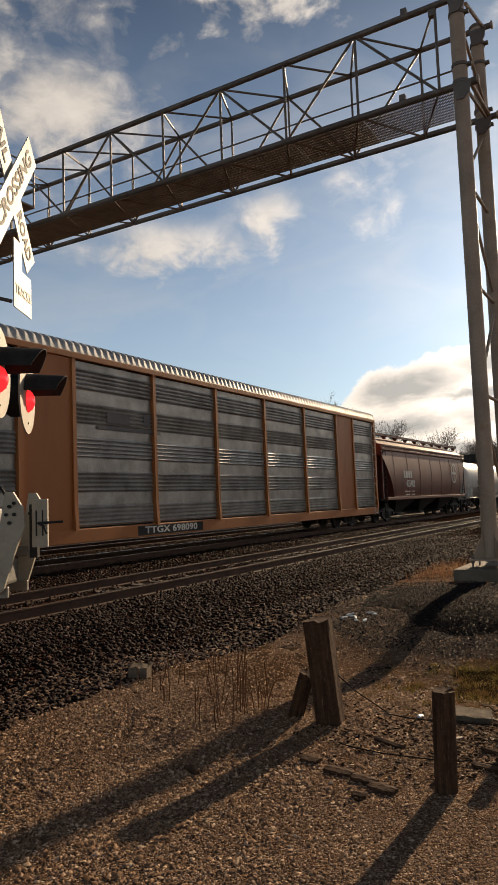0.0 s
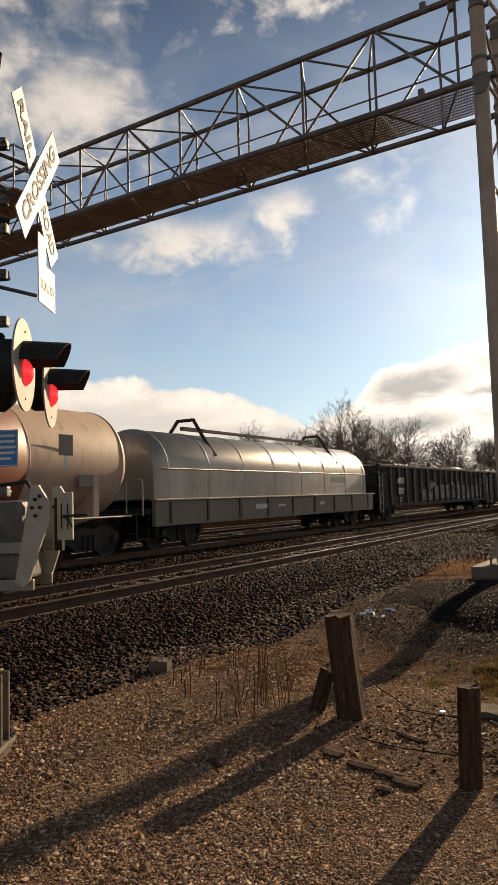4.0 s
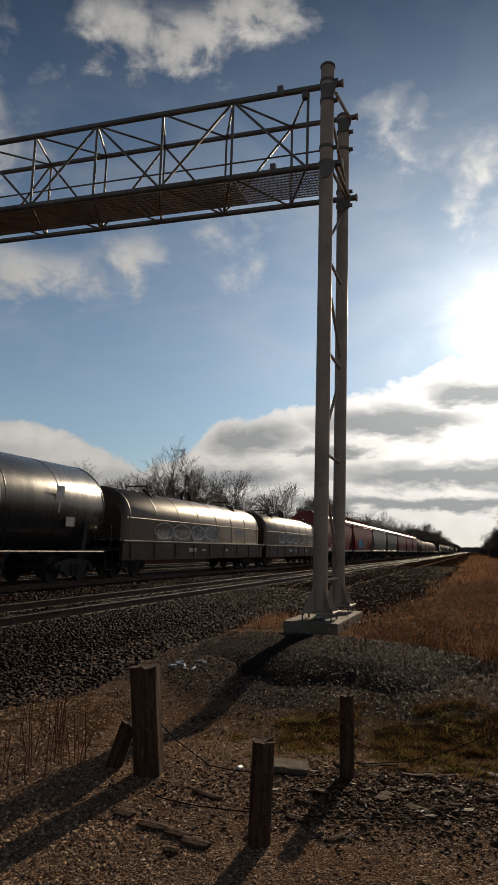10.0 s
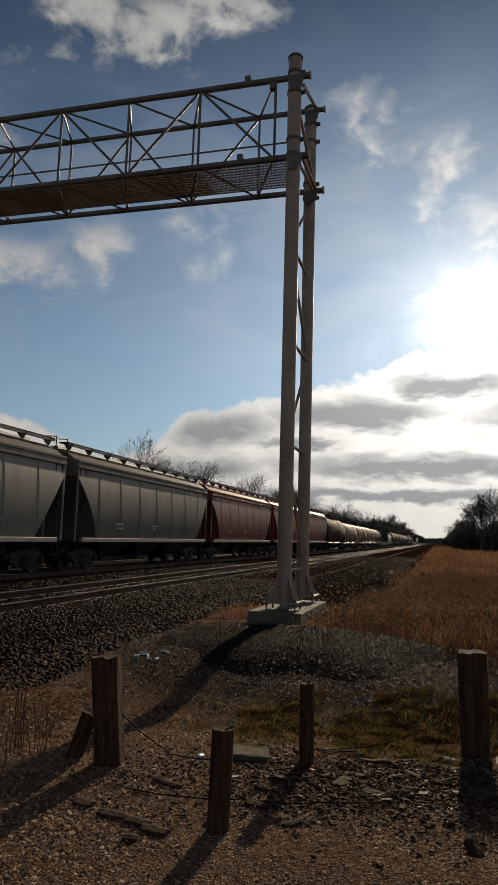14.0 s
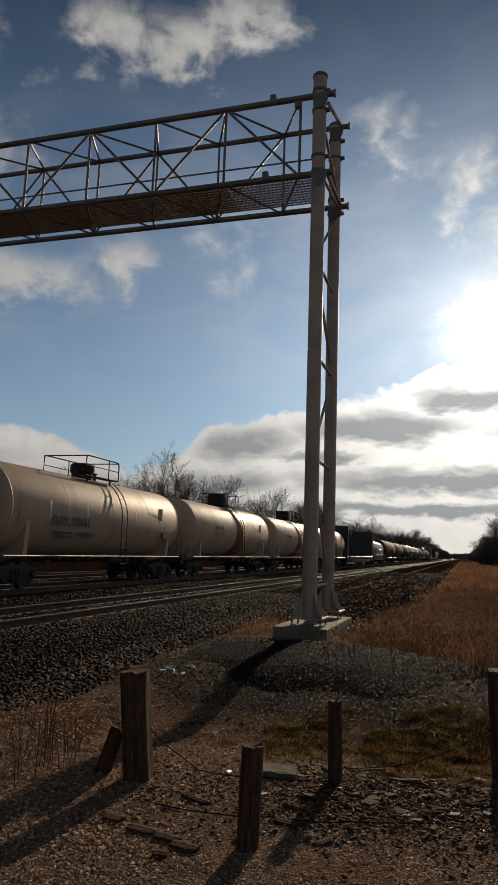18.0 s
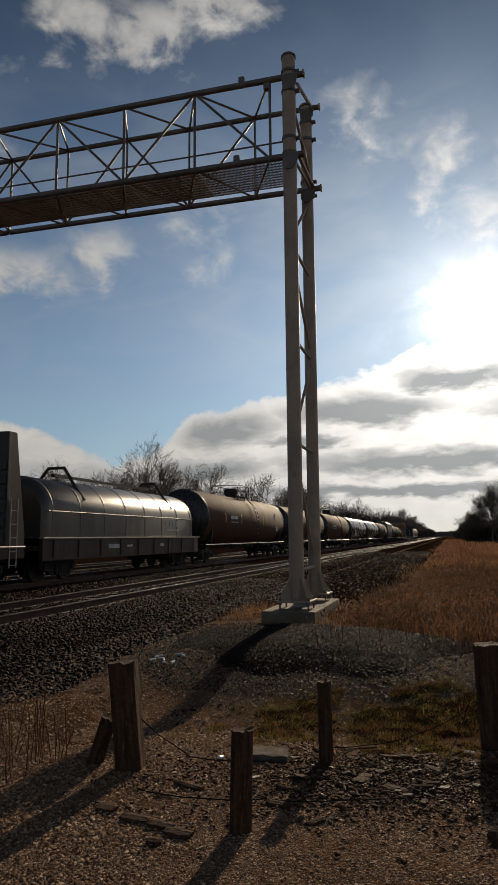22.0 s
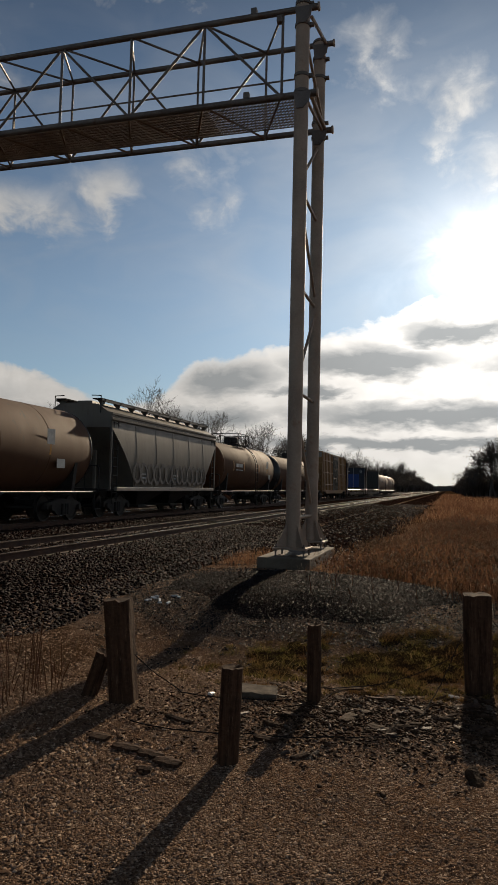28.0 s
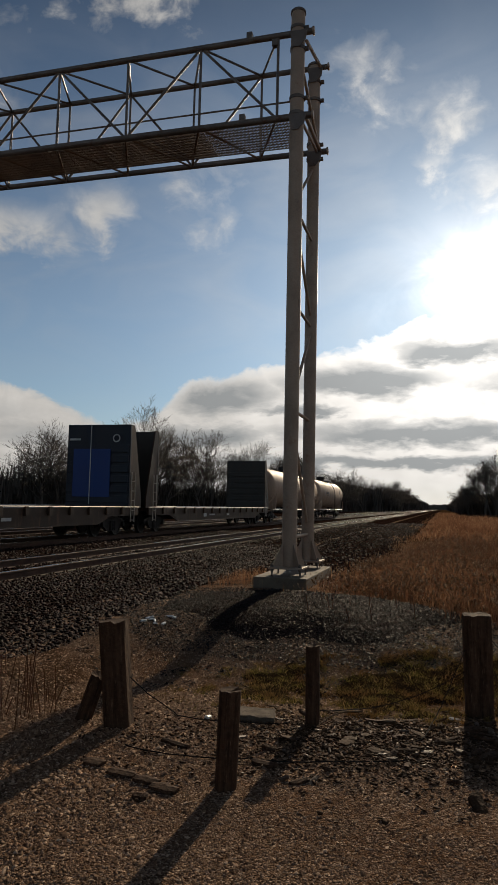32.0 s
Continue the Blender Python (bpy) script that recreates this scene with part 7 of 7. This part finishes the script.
# ---- broken wood and litter ----
def splinter(x, y, l, w, h, rz, ry, mat, name="wood_scrap", label="broken weathered wood fragment on the gravel", cat="wood scrap"):
    x, y, far = settle(x, y)
    l, w, h = l * far, w * far, h * far
    bm = B()
    secs = []
    n = 6
    for i in range(n + 1):
        t = i / n
        k = (1 - 0.35 * abs(2 * t - 1) ** 5) * (1 + 0.25 * noise.noise(Vector((x * 9 + i, y * 9, 1))))
        secs.append([((t - 0.5) * l, s * w / 2 * k + 0.2 * w * noise.noise(Vector((x * 7, i * 0.6, y))), u * h * (0.7 + 0.3 * k)) for s, u in ((-1, 0), (1, 0), (0.8, 0.8), (0.1, 1), (-0.85, 0.7))])
    loft(bm, secs)
    ob = part(name, bm, mat, None, m=pose(x, y, ground_height(x, y) + 0.003, 0, ry, rz))
    return tagged(ob, label, cat, "broken wood among the posts")


rs = random.Random(11)
M_WOODG = surface("grey_weathered_wood", (0.125, 0.07875, 0.0495), (0.05625, 0.0336, 0.0216), 8.0, 0.7, bump=0.6, grain=40, spec=0.3)


def litter_spot():
    x, y = rs.gauss(-0.25, 0.55), rs.gauss(4.95, 0.38)
    return x, y + 0.12 * x


for i in range(230):
    x, y = litter_spot()
    if math.hypot(x + 0.865, y - 5.06) < 0.12 or math.hypot(x - 0.285, y - 5.72) < 0.2:
        continue
    l = rs.choice((0.03, 0.04, 0.05, 0.05, 0.07, 0.07, 0.1, 0.13, 0.2))
    splinter(x, y, l, l * rs.uniform(0.14, 0.5), rs.uniform(0.005, 0.022), rs.uniform(-90, 90), rs.uniform(-22, 22), rs.choice((M_WOOD, M_WOOD, M_POST, M_POST, M_POST, M_WOODG, M_WOODG)))


def chips(name, n, material, seed, s0, s1, label):
    """Countless shreds of bark and wood strewn on the soil."""
    q = np.random.default_rng(seed)
    xs = q.normal(-0.3, 0.75, n)
    ys = q.normal(4.95, 0.42, n) + 0.12 * xs
    pl = [(x * 1.115, y * 1.115, ground_height(x * 1.115, y * 1.115) + 0.008) for x, y in zip(xs, ys)]
    tagged(new(name, stones(name, pl, q.uniform(s0, s1, n), material, seed, 0.3)), label, "wood chips", kind="stuff")


chips("wood_chips", 5200, M_WOOD, 71, 0.006, 0.02, "dark shredded bark and wood on the soil")
chips("wood_chips", 900, M_WOODG, 72, 0.005, 0.016, "greyed wood chips strewn on the soil")


def twig(x, y, l, rz, seed):
    q = random.Random(seed)
    x, y, far = settle(x, y)
    bm = B()
    pts, a = [Vector((0, 0, 0.012))], 0.0
    for i in range(7):
        a += q.uniform(-0.45, 0.45)
        pts.append(pts[-1] + Vector((math.cos(a), math.sin(a), q.uniform(-0.08, 0.1))) * l / 7)
        pts[-1].z = max(0.008, pts[-1].z)
    bent(bm, pts, q.uniform(0.004, 0.009), 5)
    tagged(part("fallen_branch", bm, M_WOOD, None, m=pose(x, y, ground_height(x, y), 0, 0, rz)), "crooked fallen branch among wood scraps", "branch", "fallen branches")


for i in range(16):
    x, y = litter_spot()
    twig(x, y, rs.uniform(0.2, 0.6), rs.uniform(0, 360), 300 + i)
for x, y, l, w in ((-1.55, 3.75, 0.2, 0.08), (-1.72, 3.8, 0.22, 0.09), (-1.42, 3.68, 0.2, 0.09), (-1.5, 3.55, 0.1, 0.06), (-1.95, 3.9, 0.16, 0.1), (-2.5, 3.45, 0.16, 0.05), (-1.62, 4.35, 0.28, 0.05), (-1.0, 4.2, 0.2, 0.06)):
    splinter(x, y, l * 0.8, w, 0.022, rs.uniform(-25, 25), 0, M_POST)
for i in range(9):
    splinter(-3.65 + rs.uniform(-0.3, 0.3), 8.75 + rs.uniform(-0.35, 0.35), rs.uniform(0.04, 0.13), rs.uniform(0.03, 0.07), 0.02, rs.uniform(0, 180), rs.uniform(-10, 10), M_SNOW, "plastic_scrap", "crumpled white plastic litter on the stones", "litter")
for x, y in ((-1.5, 5.15), (-1.42, 5.0), (-1.35, 5.25), (-1.6, 4.95), (0.1, 5.5), (-0.9, 5.3)):
    splinter(x, y, rs.uniform(0.05, 0.1), 0.04, 0.02, rs.uniform(0, 180), 10, M_SNOW, "plastic_scrap", "crumpled white plastic litter by the posts", "litter")


# ---- grass and weeds ----
M_STRAW = varied("dry_straw_grass", [(0.0, (0.112, 0.05096, 0.0288)), (0.4, (0.224, 0.1156, 0.06336)), (0.8, (0.3584, 0.2107, 0.12)), (1.0, (0.56, 0.3724, 0.24))], 0.85, trans=0.5, spec=0.05, patch=((0.115, 0.047, 0.028), 0.3))
M_TURF = varied("winter_turf", [(0.0, (0.058, 0.052, 0.014)), (0.4, (0.135, 0.112, 0.03)), (0.75, (0.23, 0.17, 0.052)), (1.0, (0.43, 0.28, 0.13))], 0.9, trans=0.4, spec=0.05, patch=((0.17, 0.085, 0.036), 2.2))
M_WEED = varied("dead_weed_stalk", [(0.0, (0.08, 0.035, 0.02)), (1.0, (0.18, 0.085, 0.045))], 0.8)
M_SOIL = surface("meadow_soil", (0.08, 0.042, 0.02), (0.04, 0.023, 0.012), 1.2, 1.0, bump=1.0, grain=20, spec=0.0)
M_TURFSOIL = grit("turf_soil", [(0.0, (0.014, 0.01, 0.006)), (0.5, (0.036, 0.025, 0.014)), (1.0, (0.1, 0.07, 0.042))], 80.0, rough=1.0, bump=1.0, dist=0.03, patch=(0.026, 0.018, 0.01), spec=0.0)
# bark lightened and greyed: distance haze is put into its colour
M_BARK = varied("haze_greyed_bark", [(0.0, (0.05, 0.042, 0.036)), (1.0, (0.12, 0.1, 0.085))], 0.9)


def blades(name, xs, ys, hs, ws, material, seed, bend=0.5, seg=2):
    """Blades of grass, each a bent strip tapering to a point."""
    r = np.random.default_rng(seed)
    n = len(xs)
    zs = np.array([ground_height(x, y) for x, y in zip(xs, ys)]) - 0.02
    a, lean, la = r.uniform(0, 2 * np.pi, n), r.uniform(0.05, bend, n) * hs, r.uniform(0, 2 * np.pi, n)
    px, py = np.cos(a) * ws / 2, np.sin(a) * ws / 2
    lx, ly = np.cos(la) * lean, np.sin(la) * lean
    v = []
    for k in range(seg):
        t = k / seg
        w = 1 - 0.5 * t
        cx, cy, cz = xs + lx * t * t, ys + ly * t * t, zs + hs * t
        v += [np.stack([cx - px * w, cy - py * w, cz], -1), np.stack([cx + px * w, cy + py * w, cz], -1)]
    v.append(np.stack([xs + lx, ys + ly, zs + hs * (1 - 0.15 * bend)], -1))
    v = np.stack(v, 1)
    m = v.shape[1]
    tri = []
    for k in range(seg - 1):
        b = 2 * k
        tri += [(b, b + 1, b + 3), (b, b + 3, b + 2)]
    tri.append((m - 3, m - 2, m - 1))
    f = (np.array(tri)[None] + (np.arange(n) * m)[:, None, None]).reshape(-1, 3)
    return cloud_mesh(name, v.reshape(-1, 3), f, material)


def field_edge(y):
    return -1.3 + 0.5 * math.sin(y * 0.31) + 0.35 * math.sin(y * 0.83 + 1)


def field_mask(x, y):
    d = min(x - field_edge(y), y - 10.9 + 0.5 * math.sin(x * 1.3) + 0.45 * x if x < 3 else y - 9.4)
    return max(0.0, min(1.0, 0.5 + d / 1.8))


def soil_height(x, y):
    return ground_height(x, y) - 0.06 + 0.1 * field_mask(x, y)


tagged(new("meadow", sheet("meadow", graded(-3.5, 900, -3, 14, 0.4, 1.3), graded(8.5, 1800, 8.5, 40, 0.4, 1.25), soil_height, M_SOIL)), "brown winter meadow beside the railway", "meadow", kind="structure")


def turf_mask(x, y):
    """Uneven clumps on bare soil, thinning out towards both ends."""
    band = 1 - math.hypot((x + 0.1) / 2.9, (y - 7.35 - 0.22 * (x + 0.5)) / (1.3 + 0.1 * max(0, x + 1)))
    d = band + 0.55 * noise.noise(Vector((x * 1.5, y * 1.8, 2))) + 0.55 * noise.noise(Vector((x * 4.2, y * 4.2, 5)))
    return max(0.0, min(1.0, d * 1.6))


tagged(new("turf_patch", sheet("turf_patch", [-4.2 + 0.06 * i for i in range(140)], [5.2 + 0.06 * i for i in range(90)], lambda x, y: ground_height(x, y) - 0.05 + 0.07 * turf_mask(x, y) + 0.02 * noise.noise(Vector((x * 9, y * 9, 3))), M_TURFSOIL)),
       "thin clumps of greenish brown turf on soil", "turf", kind="structure")

gx, gy = np.random.default_rng(21).uniform(-3.4, 4.4, 150000), np.random.default_rng(22).uniform(5.2, 9.6, 150000)
gm = np.array([turf_mask(x, y) * (0.35 + 1.1 * max(0.0, 0.5 + noise.noise(Vector((x * 6, y * 6, 9))))) for x, y in zip(gx, gy)])
gr = np.random.default_rng(23)
keep = gm > gr.uniform(0.05, 0.7, len(gx))
gx, gy, gm = gx[keep], gy[keep], gm[keep]
tagged(new("turf", blades("turf", gx, gy, gr.uniform(0.025, 0.08, len(gx)) * (0.5 + 0.9 * gm), gr.uniform(0.004, 0.009, len(gx)), M_TURF, 24, 1.3)), "short green and brown winter turf", "grass", kind="stuff")


def meadow_grass(name, n, x0, x1, y0, y1, h0, h1, w, power, seed, label):
    r = np.random.default_rng(seed)
    xs, ys = r.uniform(x0, x1, n), y0 + (y1 - y0) * r.random(n) ** power
    keep = np.array([field_mask(x, y) > 0.1 + 0.8 * q and noise.noise(Vector((x * 0.5, y * 0.5, 4))) > -0.4 for x, y, q in zip(xs, ys, r.random(n))])
    xs, ys = xs[keep], ys[keep]
    tall = np.array([0.72 + 0.6 * noise.noise(Vector((x * 0.45, y * 0.3, 8))) + 0.35 * noise.noise(Vector((x * 2.1, y * 1.6, 3))) for x, y in zip(xs, ys)])
    hs = r.uniform(h0, h1, len(xs)) * tall
    hs *= np.array([0.5 + 0.5 * min(1, max(0, (x - field_edge(y)) / 1.2)) for x, y in zip(xs, ys)])
    tagged(new(name, blades(name, xs, ys, hs, w * r.uniform(0.7, 1.4, len(xs)), M_STRAW, seed + 1, 1.15, 3)), label, "grass", kind="stuff")
    return xs, ys, hs


mx, my, mh = meadow_grass("meadow_grass", 110000, -2.6, 9, 9.0, 30, 0.2, 0.75, 0.006, 1.2, 31, "tall dry straw-coloured meadow grass")
meadow_grass("meadow_grass", 60000, -2.6, 26, 30, 90, 0.3, 0.85, 0.017, 1.1, 33, "tall dry straw-coloured meadow grass")
meadow_grass("meadow_grass", 24000, -2.6, 60, 90, 260, 0.4, 0.9, 0.07, 1.2, 35, "tall dry straw-coloured meadow grass")

# pale seed heads nodding over the grass
M_HEAD = varied("pale_seed_head", [(0.0, (0.16, 0.09, 0.052)), (0.5, (0.3, 0.2, 0.12)), (1.0, (0.52, 0.4, 0.28))], 0.9, trans=0.4, spec=0.05)
hr = np.random.default_rng(77)
pick = hr.permutation(len(mx))[:24000]
hx, hy, hz = mx[pick] + hr.normal(0, 0.08, len(pick)), my[pick] + hr.normal(0, 0.08, len(pick)), mh[pick] * hr.uniform(0.7, 1.05, len(pick))
tagged(new("seed_heads", stones("seed_heads", [(x, y, ground_height(x, y) + z) for x, y, z in zip(hx, hy, hz)], hr.uniform(0.007, 0.017, len(pick)), M_HEAD, 78, 2.4)), "pale dry seed heads over the meadow grass", "grass", kind="stuff")

# tufts at the footing and on the ballast's foot
r = np.random.default_rng(41)
tx, ty = np.concatenate([r.normal(-3.7, 0.2, 500), r.normal(-1.7, 0.35, 500)]), np.concatenate([r.normal(13.2, 0.7, 500), r.normal(13.5, 1.2, 500)])
tagged(new("grass_tufts", blades("grass_tufts", tx, ty, r.uniform(0.1, 0.3, 1000), r.uniform(0.004, 0.008, 1000), M_STRAW, 42, 0.8, 3)), "dry grass tufts round the concrete footing", "grass", kind="stuff")


def weed(x, y, h, seed):
    q = random.Random(seed)
    bm = B()
    top = Vector((q.uniform(-0.06, 0.06), q.uniform(-0.06, 0.06), h))
    bent(bm, [(0, 0, -0.02), top * 0.5 + Vector((q.uniform(-0.01, 0.01), 0, 0)), top], 0.0035, 5)
    for i in range(q.randint(2, 6)):
        p = top * q.uniform(0.35, 0.95)
        d = Vector((q.uniform(-1, 1), q.uniform(-1, 1), q.uniform(0.5, 1.4))).normalized() * h * q.uniform(0.08, 0.22)
        bent(bm, [p, p + d], 0.002, 4)
    tagged(part("dead_weed", bm, M_WEED, None, m=pose(x, y, ground_height(x, y))), "thin dead reddish weed stalk in gravel", "weed", "dead weeds at the ballast")


for i in range(34):
    weed(rs.uniform(-4.3, -3.0), rs.uniform(4.5, 5.6), rs.uniform(0.1, 0.26), i)
for i in range(14):
    weed(-3.15 + rs.gauss(0, 0.12), 5.1 + rs.gauss(0, 0.15), rs.uniform(0.3, 0.55), 100 + i)
for i in range(20):
    weed(rs.uniform(-2.0, 1.5), rs.uniform(9.2, 11.2), rs.uniform(0.2, 0.5), 200 + i)


# ---- bare trees ----
def tree_mesh(name, seed, height, spread=1.0, levels=6, dense=1.0):
    """Trunk and crown of a bare winter tree, as two meshes of tapered limbs."""
    q = random.Random(seed)
    limbs = {0: [], 1: []}

    def grow(p, d, length, rad, level):
        n = 3 if level < 3 else 2 if level < 4 else 1
        pts, rads = [p], [rad]
        for i in range(n):
            d = (d + Vector((q.gauss(0, 0.13), q.gauss(0, 0.13), q.gauss(0.03, 0.08)))).normalized()
            p = p + d * length / n
            pts.append(p)
            rads.append(rad * (1 - 0.42 * (i + 1) / n))
        limbs[0 if level == 0 else 1].append((pts, rads, 7 if level < 2 else 4 if level < 3 else 3))
        if level >= levels - 1:
            return
        kids = q.choice((3, 4)) if level else 6
        if level >= 3:
            kids = int(3.1 * dense + q.random())
        for i in range(kids):
            t = q.uniform(0.3, 1.0) if i else 1.0
            j = min(n - 1, int(t * n))
            base = pts[j].lerp(pts[j + 1], t * n - j)
            side = Vector((q.gauss(0, 1), q.gauss(0, 1), 0)).normalized()
            ang = q.uniform(0.35, 0.98) * spread * (0.5 if i == 0 else 1)
            nd = (d * math.cos(ang) + (side - d * side.dot(d)).normalized() * math.sin(ang) + Vector((0, 0, 0.1))).normalized()
            grow(base, nd, length * q.uniform(0.66, 0.8), rads[min(j + 1, n)] * q.uniform(0.5, 0.75), level + 1)

    grow(Vector((0, 0, -0.2)), Vector((q.gauss(0, 0.04), q.gauss(0, 0.04), 1)).normalized(), height * 0.24, height * 0.017, 0)
    out = []
    for k in (0, 1):
        verts, faces = [], []
        for pts, rads, sides in limbs[k]:
            rings = []
            for i, p in enumerate(pts):
                t = (pts[min(i + 1, len(pts) - 1)] - pts[max(i - 1, 0)]).normalized()
                u = t.orthogonal().normalized()
                w = t.cross(u)
                rad = max(rads[i], 0.022)
                rings.append(len(verts))
                if len(pts) == 2 and i == 1:
                    verts.append(p)
                    continue
                verts += [p + (u * math.cos(2 * math.pi * j / sides) + w * math.sin(2 * math.pi * j / sides)) * rad for j in range(sides)]
            for a, b in zip(rings, rings[1:]):
                for j in range(sides):
                    if len(pts) == 2:
                        faces.append((a + j, a + (j + 1) % sides, b))
                    else:
                        faces += [(a + j, a + (j + 1) % sides, b + (j + 1) % sides), (a + j, b + (j + 1) % sides, b + j)]
        out.append(cloud_mesh(name, verts, faces, M_BARK))
    return out


def tree(meshes, m, label):
    t = thing("bare_tree", label, "tree", "bare trees along the line", m=m)
    part("trunk", meshes[0], M_BARK, t)
    part("crown", meshes[1], M_BARK, t)
    return t


KINDS = [tree(tree_mesh("tree_%d" % i, 50 + i, 17.5, sp, 7, dn), pose(*at), "bare leafless tree with spreading branches")
         for i, (sp, dn, at) in enumerate(((1.0, 1.0, (-38, 87, 0)), (0.8, 1.05, (-40, 98, 0, 0, 0, 40)), (1.1, 0.95, (-38.5, 77, 0, 0, 0, 100)), (0.7, 1.1, (11, 172, 0, 0, 0, 10)), (0.9, 1.0, (-39, 66, 0, 0, 0, 60))))]
KINDS[0].scale = (1.18,) * 3
KINDS[1].scale = (1.05,) * 3
KINDS[2].scale = (0.95,) * 3
KINDS[3].scale = (1.0, 1.0, 0.95)
KINDS[4].scale = (0.72,) * 3


def plant(x, y, h):
    src = KINDS[rs.randrange(5)]
    t = copy_thing(src, pose(x, y, -0.05, 0, 0, rs.uniform(0, 360)))
    t.scale = (h / 12 * rs.uniform(0.9, 1.15),) * 2 + (h / 12,)


y = 18.0
while y < 640:
    tall = 6.5 if y < 50 else 8.0 if y < 72 else 11.0 if y < 115 else 13.0
    line = -38 - (6 if y < 60 else 0) + 18 * max(0, min(1, (y - 110) / 190))
    plant(line - rs.uniform(0, 9), y, tall * rs.uniform(0.75, 1.2))
    y += rs.uniform(3.2, 5.5) * (1 + y / 260)
for i in range(34):
    x = 6 + rs.uniform(0, 1) ** 1.5 * 60
    plant(x, 176 - 0.9 * max(0, x - 10) + rs.uniform(0, 26), rs.uniform(5.5, 9.5))
for x, y, h in ((9.5, 171, 13.5), (12, 173, 14), (14.5, 174, 13), (19, 168, 11.5), (22, 160, 11), (30, 120, 15.5), (27, 128, 13), (6.4, 180, 7), (7.2, 176, 7.5), (35, 116, 15), (40, 104, 15)):
    plant(x, y, h)
for i in range(14):
    plant(6.5 + rs.uniform(0, 8), 200 + i * 26, rs.uniform(7, 10))


def thicket(name, n, where, h0, h1, seed, label):
    """Dense undergrowth: slender stems forking upwards."""
    r = np.random.default_rng(seed)
    P, F = [], []
    k = 0
    for i in range(n):
        x, y = where(r)
        h = r.uniform(h0, h1)
        w = 0.03 + 0.012 * h * (1 + y / 150)
        for j in range(4):
            a, l = r.uniform(0, 6.28), r.uniform(0.1, 0.5)
            z0, z1 = (0, h) if j == 0 else (h * r.uniform(0.1, 0.5), h * r.uniform(0.6, 1.0))
            dx, dy = math.cos(a) * l * h * 0.4, math.sin(a) * l * h * 0.4
            b = r.uniform(0, 3.14)
            P += [(x - w * math.cos(b), y - w * math.sin(b), z0), (x + w * math.cos(b), y + w * math.sin(b), z0), (x + dx, y + dy, z1)]
            F.append((k, k + 1, k + 2))
            k += 3
    tagged(new(name, cloud_mesh(name, P, F, M_BARK)), label, "undergrowth", kind="stuff")


thicket("undergrowth", 16000, lambda r: ((lambda y: (-40 + 17 * max(0, min(1, (y - 110) / 190)) - 22 * r.random() ** 1.3, y))(5 + 420 * r.random() ** 1.6)), 2.0, 6.0, 61, "dense dark leafless undergrowth beyond the tracks")
thicket("undergrowth", 11000, lambda r: ((lambda x: (x, 180 - 0.9 * max(0, x - 10) + 40 * r.random()))(4.5 + 90 * r.random() ** 1.4)), 1.8, 5.0, 62, "dense dark leafless undergrowth by the meadow")
thicket("undergrowth", 6000, lambda r: (5.5 + 25 * r.random(), 200 + 700 * r.random() ** 1.3), 4.0, 7.5, 63, "dense dark leafless woods along the line")
thicket("undergrowth", 6000, lambda r: (-22 - 22 * r.random(), 260 + 900 * r.random() ** 1.2), 6.0, 12.0, 64, "dense dark leafless woods along the line")


def closing_wood(name, x0, x1, y0, y1, h, seed, label):
    """The deep wood behind the first trees: a ridge of crowns, thick and uneven."""
    q = np.random.default_rng(seed)
    nx = max(8, int(max(abs(x1 - x0), abs(y1 - y0)) / 1.5))
    P, F = [], []
    for i in range(nx + 1):
        t = i / nx
        x, y = x0 + (x1 - x0) * t, y0 + (y1 - y0) * t
        hh = h * (0.72 + 0.28 * noise.noise(Vector((x * 0.11, y * 0.11, seed))) + 0.16 * q.random())
        d = 6.0
        nxn, nyn = (-(y1 - y0), (x1 - x0))
        s = math.hypot(nxn, nyn)
        ox, oy = nxn / s * d, nyn / s * d
        P += [(x - ox, y - oy, -0.2), (x - ox * 0.6, y - oy * 0.6, hh * 0.7), (x, y, hh), (x + ox * 0.6, y + oy * 0.6, hh * 0.7), (x + ox, y + oy, -0.2)]
    for i in range(nx):
        for j in range(4):
            F.append((5 * i + j, 5 * i + j + 1, 5 * i + 5 + j + 1, 5 * i + 5 + j))
    tagged(new(name, cloud_mesh(name, P, F, M_BARK)), label, "woods", kind="stuff")


closing_wood("far_woods", -72, -60, -20, 260, 5.0, 3, "dark mass of leafless woods beyond the tracks")
closing_wood("far_woods", 12, 140, 218, 112, 5.0, 4, "dark mass of leafless woods by the meadow")
closing_wood("far_woods", -60, 60, 1500, 1500, 13, 5, "dark far woods closing the line of track")
closing_wood("far_woods", -52, -34, 260, 1500, 8.5, 7, "dark mass of leafless woods beyond the tracks")
closing_wood("far_woods", 18, 22, 215, 1500, 7, 6, "dark mass of leafless woods along the line")


def motions():
    for car, y in TRAIN:
        walk(car, [(t, pose(TRAIN_X, y - SPEED * t, RAIL_Z)) for t in (0.0, 8.0, 16.0, 24.0, 32.0)])


motions()
